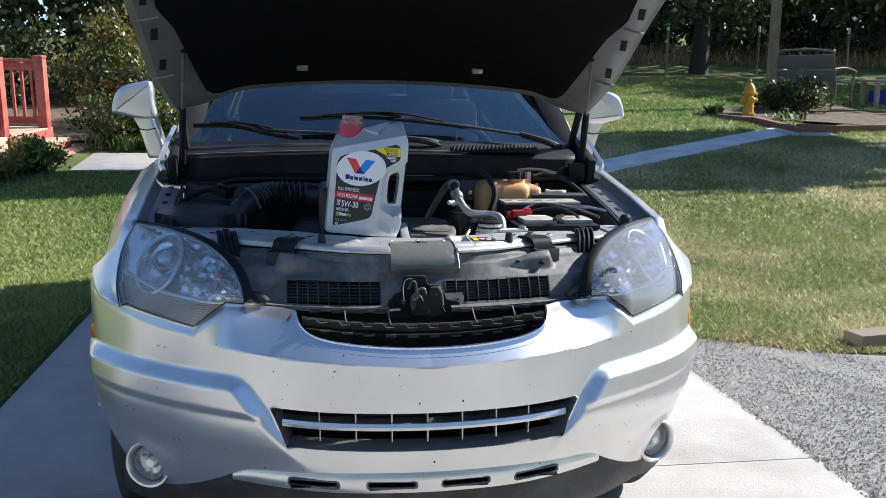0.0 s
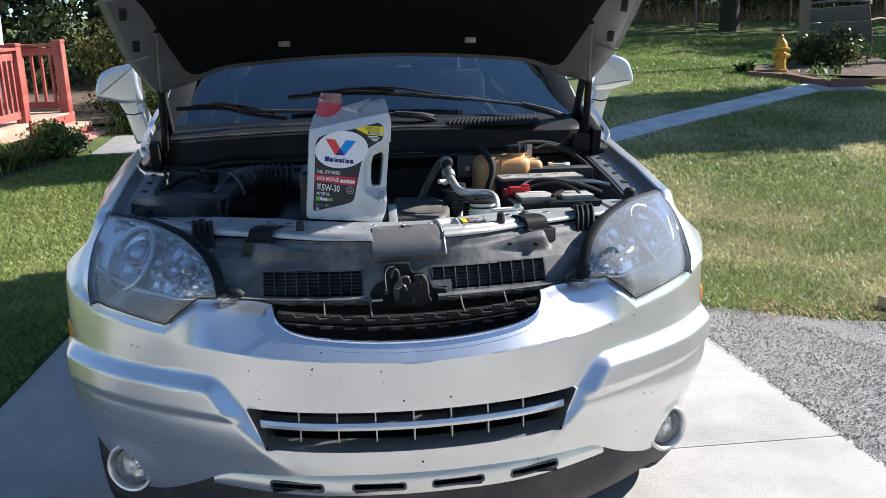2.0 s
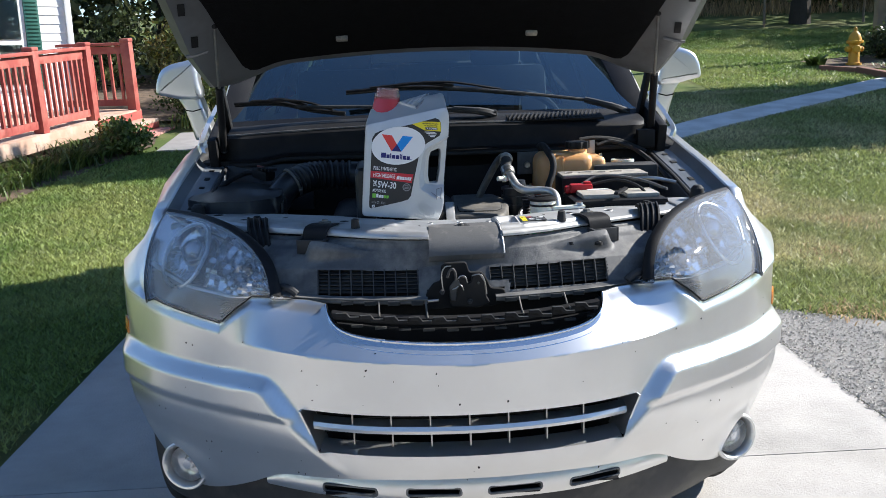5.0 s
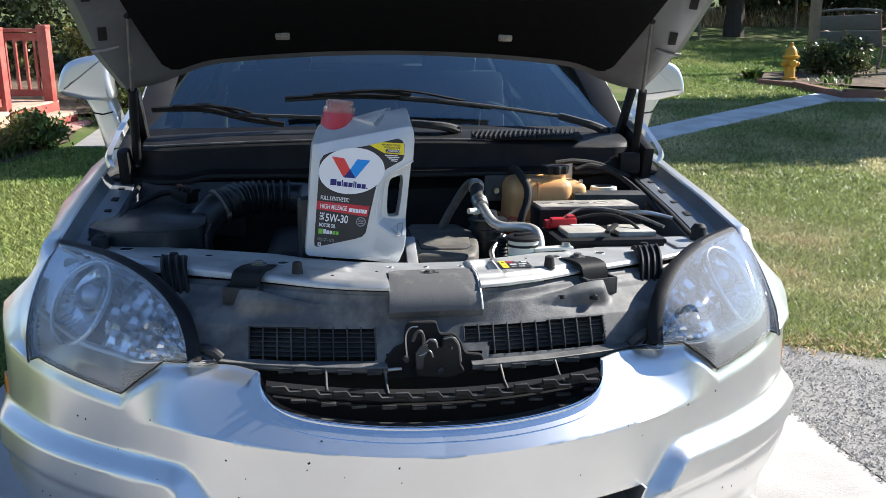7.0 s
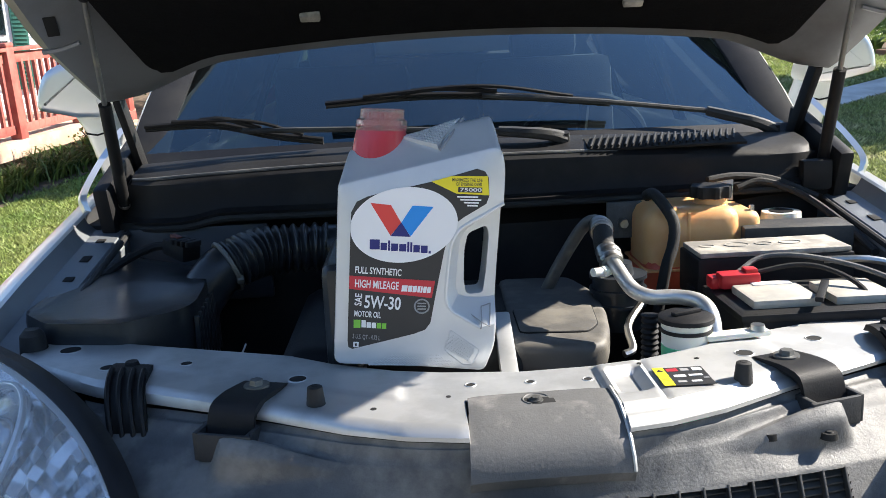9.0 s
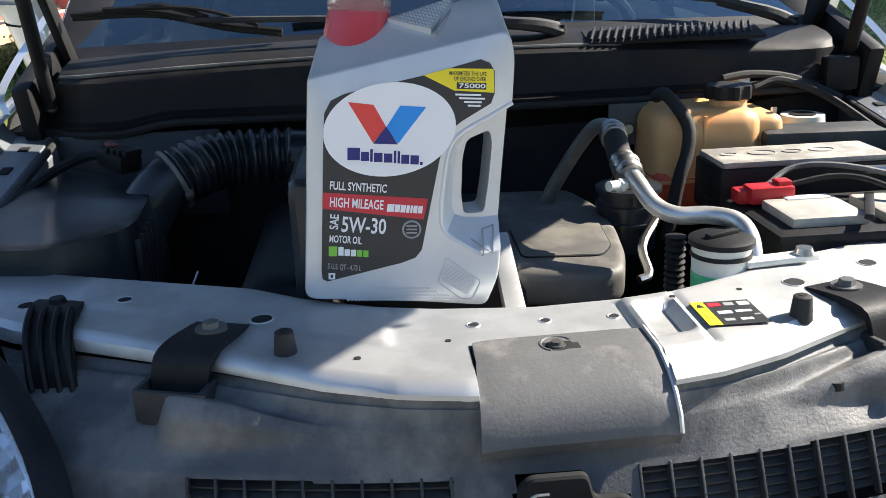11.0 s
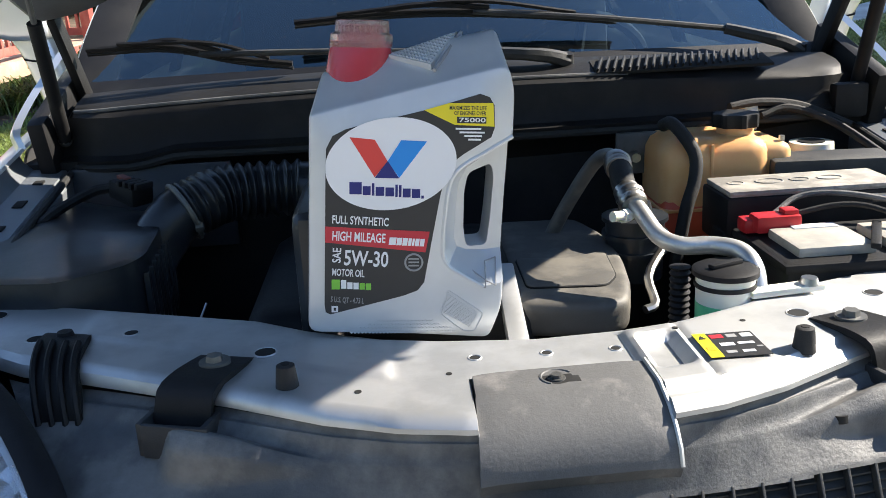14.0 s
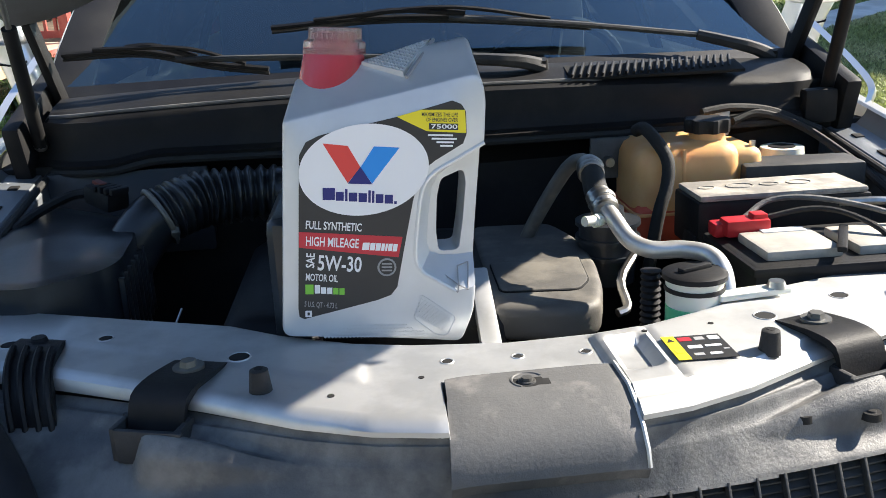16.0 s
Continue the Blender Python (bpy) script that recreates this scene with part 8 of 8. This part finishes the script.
for sx in (-1, 1):
    for sy in (-1, 1):
        part("leg", box((sx * 0.38, sy * 0.24, 0.29), (0.09, 0.07, 0.58), 0.01), M_DECKTAN, tb)
part("storage_bin", box((11.95, 15.55, 1.16 + 0.21), (0.5, 0.38, 0.42), 0.03), M_BLUE)
tagged(bpy.data.objects["storage_bin"], "blue plastic storage bin under the patio table", "bin")
shrub(8.95, 13.75, 0.72, 0.45, 61, M_LEAFD, "dark clipped shrub at the foot of the post", 3200, 0.035)
shrub(8.55, 14.0, 0.6, 0.34, 62, M_LEAFD, "dark clipped shrub at the foot of the post", 2000, 0.035)
strap_clump(7.05, 13.35, 0.34, 63, M_STRAP, "broad-leaved bright green plant in the bed", 16, "broad_leaf_plant", 0.05, 0.05)
strap_clump(8.3, 12.9, 0.25, 64, M_STRAP, "low leafy plant in the bed", 40, "bed_plant", 0.15, 0.02)

# fence posts, meadow and woods
for i, (x, y) in enumerate(((9.23, 20.8), (12.2, 21.6), (15.4, 22.4), (6.2, 20.0))):
    z = float(ground_z(x, y))
    p = tagged(part("fence_post", cyl((x, y, z - 0.1), (x, y, z + 1.15), 0.035, seg=8), M_WOODPOST), "thin dark fence post at the meadow's edge", "fence post", "meadow fence")
    part("post_tip", cyl((x, y, z + 1.15), (x, y, z + 1.32), 0.036, seg=8), M_WHITE, p)
r = np.random.RandomState(21)
n = 9000
mx = r.uniform(2, 30, n)
my = 23.2 + 0.1 * mx + r.uniform(0, 3.5, n)
mz = ground_z(mx, my)
V = np.stack([mx, my, mz], -1)
hh = r.uniform(0.25, 0.75, n)
a_ = r.uniform(0, 6.28, n)
s_ = np.stack([np.cos(a_), np.sin(a_), 0 * a_], -1) * 0.012
tip = V + np.stack([r.randn(n) * 0.15, r.randn(n) * 0.15, hh], -1)
vv = np.stack([V - s_, V + s_, tip], 1).reshape(-1, 3)
me = bpy.data.meshes.new("meadow_grass")
me.from_pydata(vv.tolist(), [], np.arange(3 * n).reshape(-1, 3).tolist())
tagged(piece("meadow_grass", me, M_DRY, None, "", 5), "tall dry straw-coloured meadow grass", "grass", kind="stuff")

tree(10.5, 21.6, 6.5, 2.9, 81, M_LEAFD, "dark tree with a short trunk at the edge of the lawn", 6500, 0.10, 0.16, 0.21)
for i, (x, y, h, rad) in enumerate(((4.5, 27.5, 8, 3.2), (8.3, 28.5, 9, 3.4), (13.5, 28, 8, 3.3), (17.5, 27, 9, 3.4), (21.5, 28, 8, 3.4), (26, 27, 9, 3.6), (31, 28, 9, 3.8), (11, 32, 11, 4), (19, 33, 11, 4), (1.0, 29, 9, 3.5))):
    tree(x, y, h, rad, 90 + i, M_LEAFD, "dark leafy tree in the wood behind the meadow", 5200, 0.15, 0.02)
for i, (x, y, h, rad) in enumerate(((-2.4, 19.5, 7, 2.4), (-5.0, 18.2, 7.5, 2.6), (-7.8, 19.5, 8, 2.8), (-0.3, 22, 8, 2.8), (-3.6, 23, 9, 3.0), (-6.3, 24, 9, 3.2), (-11, 21, 9, 3.2), (-9.5, 26, 9, 3.2))):
    tree(x, y, h, rad, 110 + i, M_LEAFD, "dark leafy tree behind the house", 5200, 0.11, 0.03)
for i in range(16):
    x = 3.5 + 1.9 * i
    shrub(x, 25.8 + 0.06 * x + 0.6 * math.sin(i * 2.3), 1.5 + 0.5 * math.sin(i * 1.7), 1.25, 130 + i, M_LEAFY if i % 5 == 1 else M_LEAFD, "bushy undergrowth at the wood's edge", 1500, 0.075, 0.1, "undergrowth")["group"] = "undergrowth"
for i in range(9):
    x = -9.5 + 1.35 * i
    shrub(x, 16.4 + 0.5 * math.sin(i * 1.9), 1.6 + 0.4 * math.sin(i * 2.1), 0.95, 150 + i, M_LEAFD, "dark undergrowth below the trees", 1900, 0.06, 0.1, "undergrowth")["group"] = "undergrowth"
for i in range(13):
    x = 1.5 + 2.6 * i
    shrub(x, 29.3 + 0.5 * math.sin(i * 1.3), 3.4 + 0.5 * math.sin(i * 2.1), 1.9, 190 + i, M_LEAFD, "tall dark thicket inside the wood", 2600, 0.12, 0.1, "thicket")["group"] = "thicket"
# Two trees out of view, added to throw shade across the far lawn.
tree(17.5, 20.4, 7.0, 2.6, 173, M_LEAFD, "unseen leafy tree added to shade the far lawn", 5200, 0.12, 0.2, 0.2)
tree(20.5, 17.6, 7.0, 2.6, 174, M_LEAFD, "unseen leafy tree added to shade the far lawn", 5200, 0.12, 0.2, 0.2)
# unseen trees, added to cast the shadows that lie on the lawn
tree(14.5, 10.2, 6.4, 1.6, 171, M_LEAFM, "unseen tree added to cast shade on the lawn", 20000, 0.17, 0.55, 0.16, (-2.4, 1.0))
tree(2.3, 10.9, 5.0, 0.72, 172, M_LEAFM, "unseen tree added behind the car to cast lawn shade", 2200, 0.12, 0.62, 0.06, (0.9, -1.2))
# unseen trees behind the walk, added to block bright horizon sky
for i, (x, y, h, rad) in enumerate(((-22, -12, 9, 4.2), (-17, -20, 10, 4.5), (-9, -25, 10, 4.6), (-1, -27, 11, 4.8), (7, -25, 10, 4.6), (15, -20, 10, 4.5), (21, -12, 9, 4.2), (25, -3, 9, 4.0), (-25, -2, 9, 4.2), (-24, 9, 9, 4.0))):
    tree(x, y, h, rad, 300 + i, M_LEAFD, "unseen dark tree added to block the bright horizon", 3600, 0.26, 0.04, 0.2)
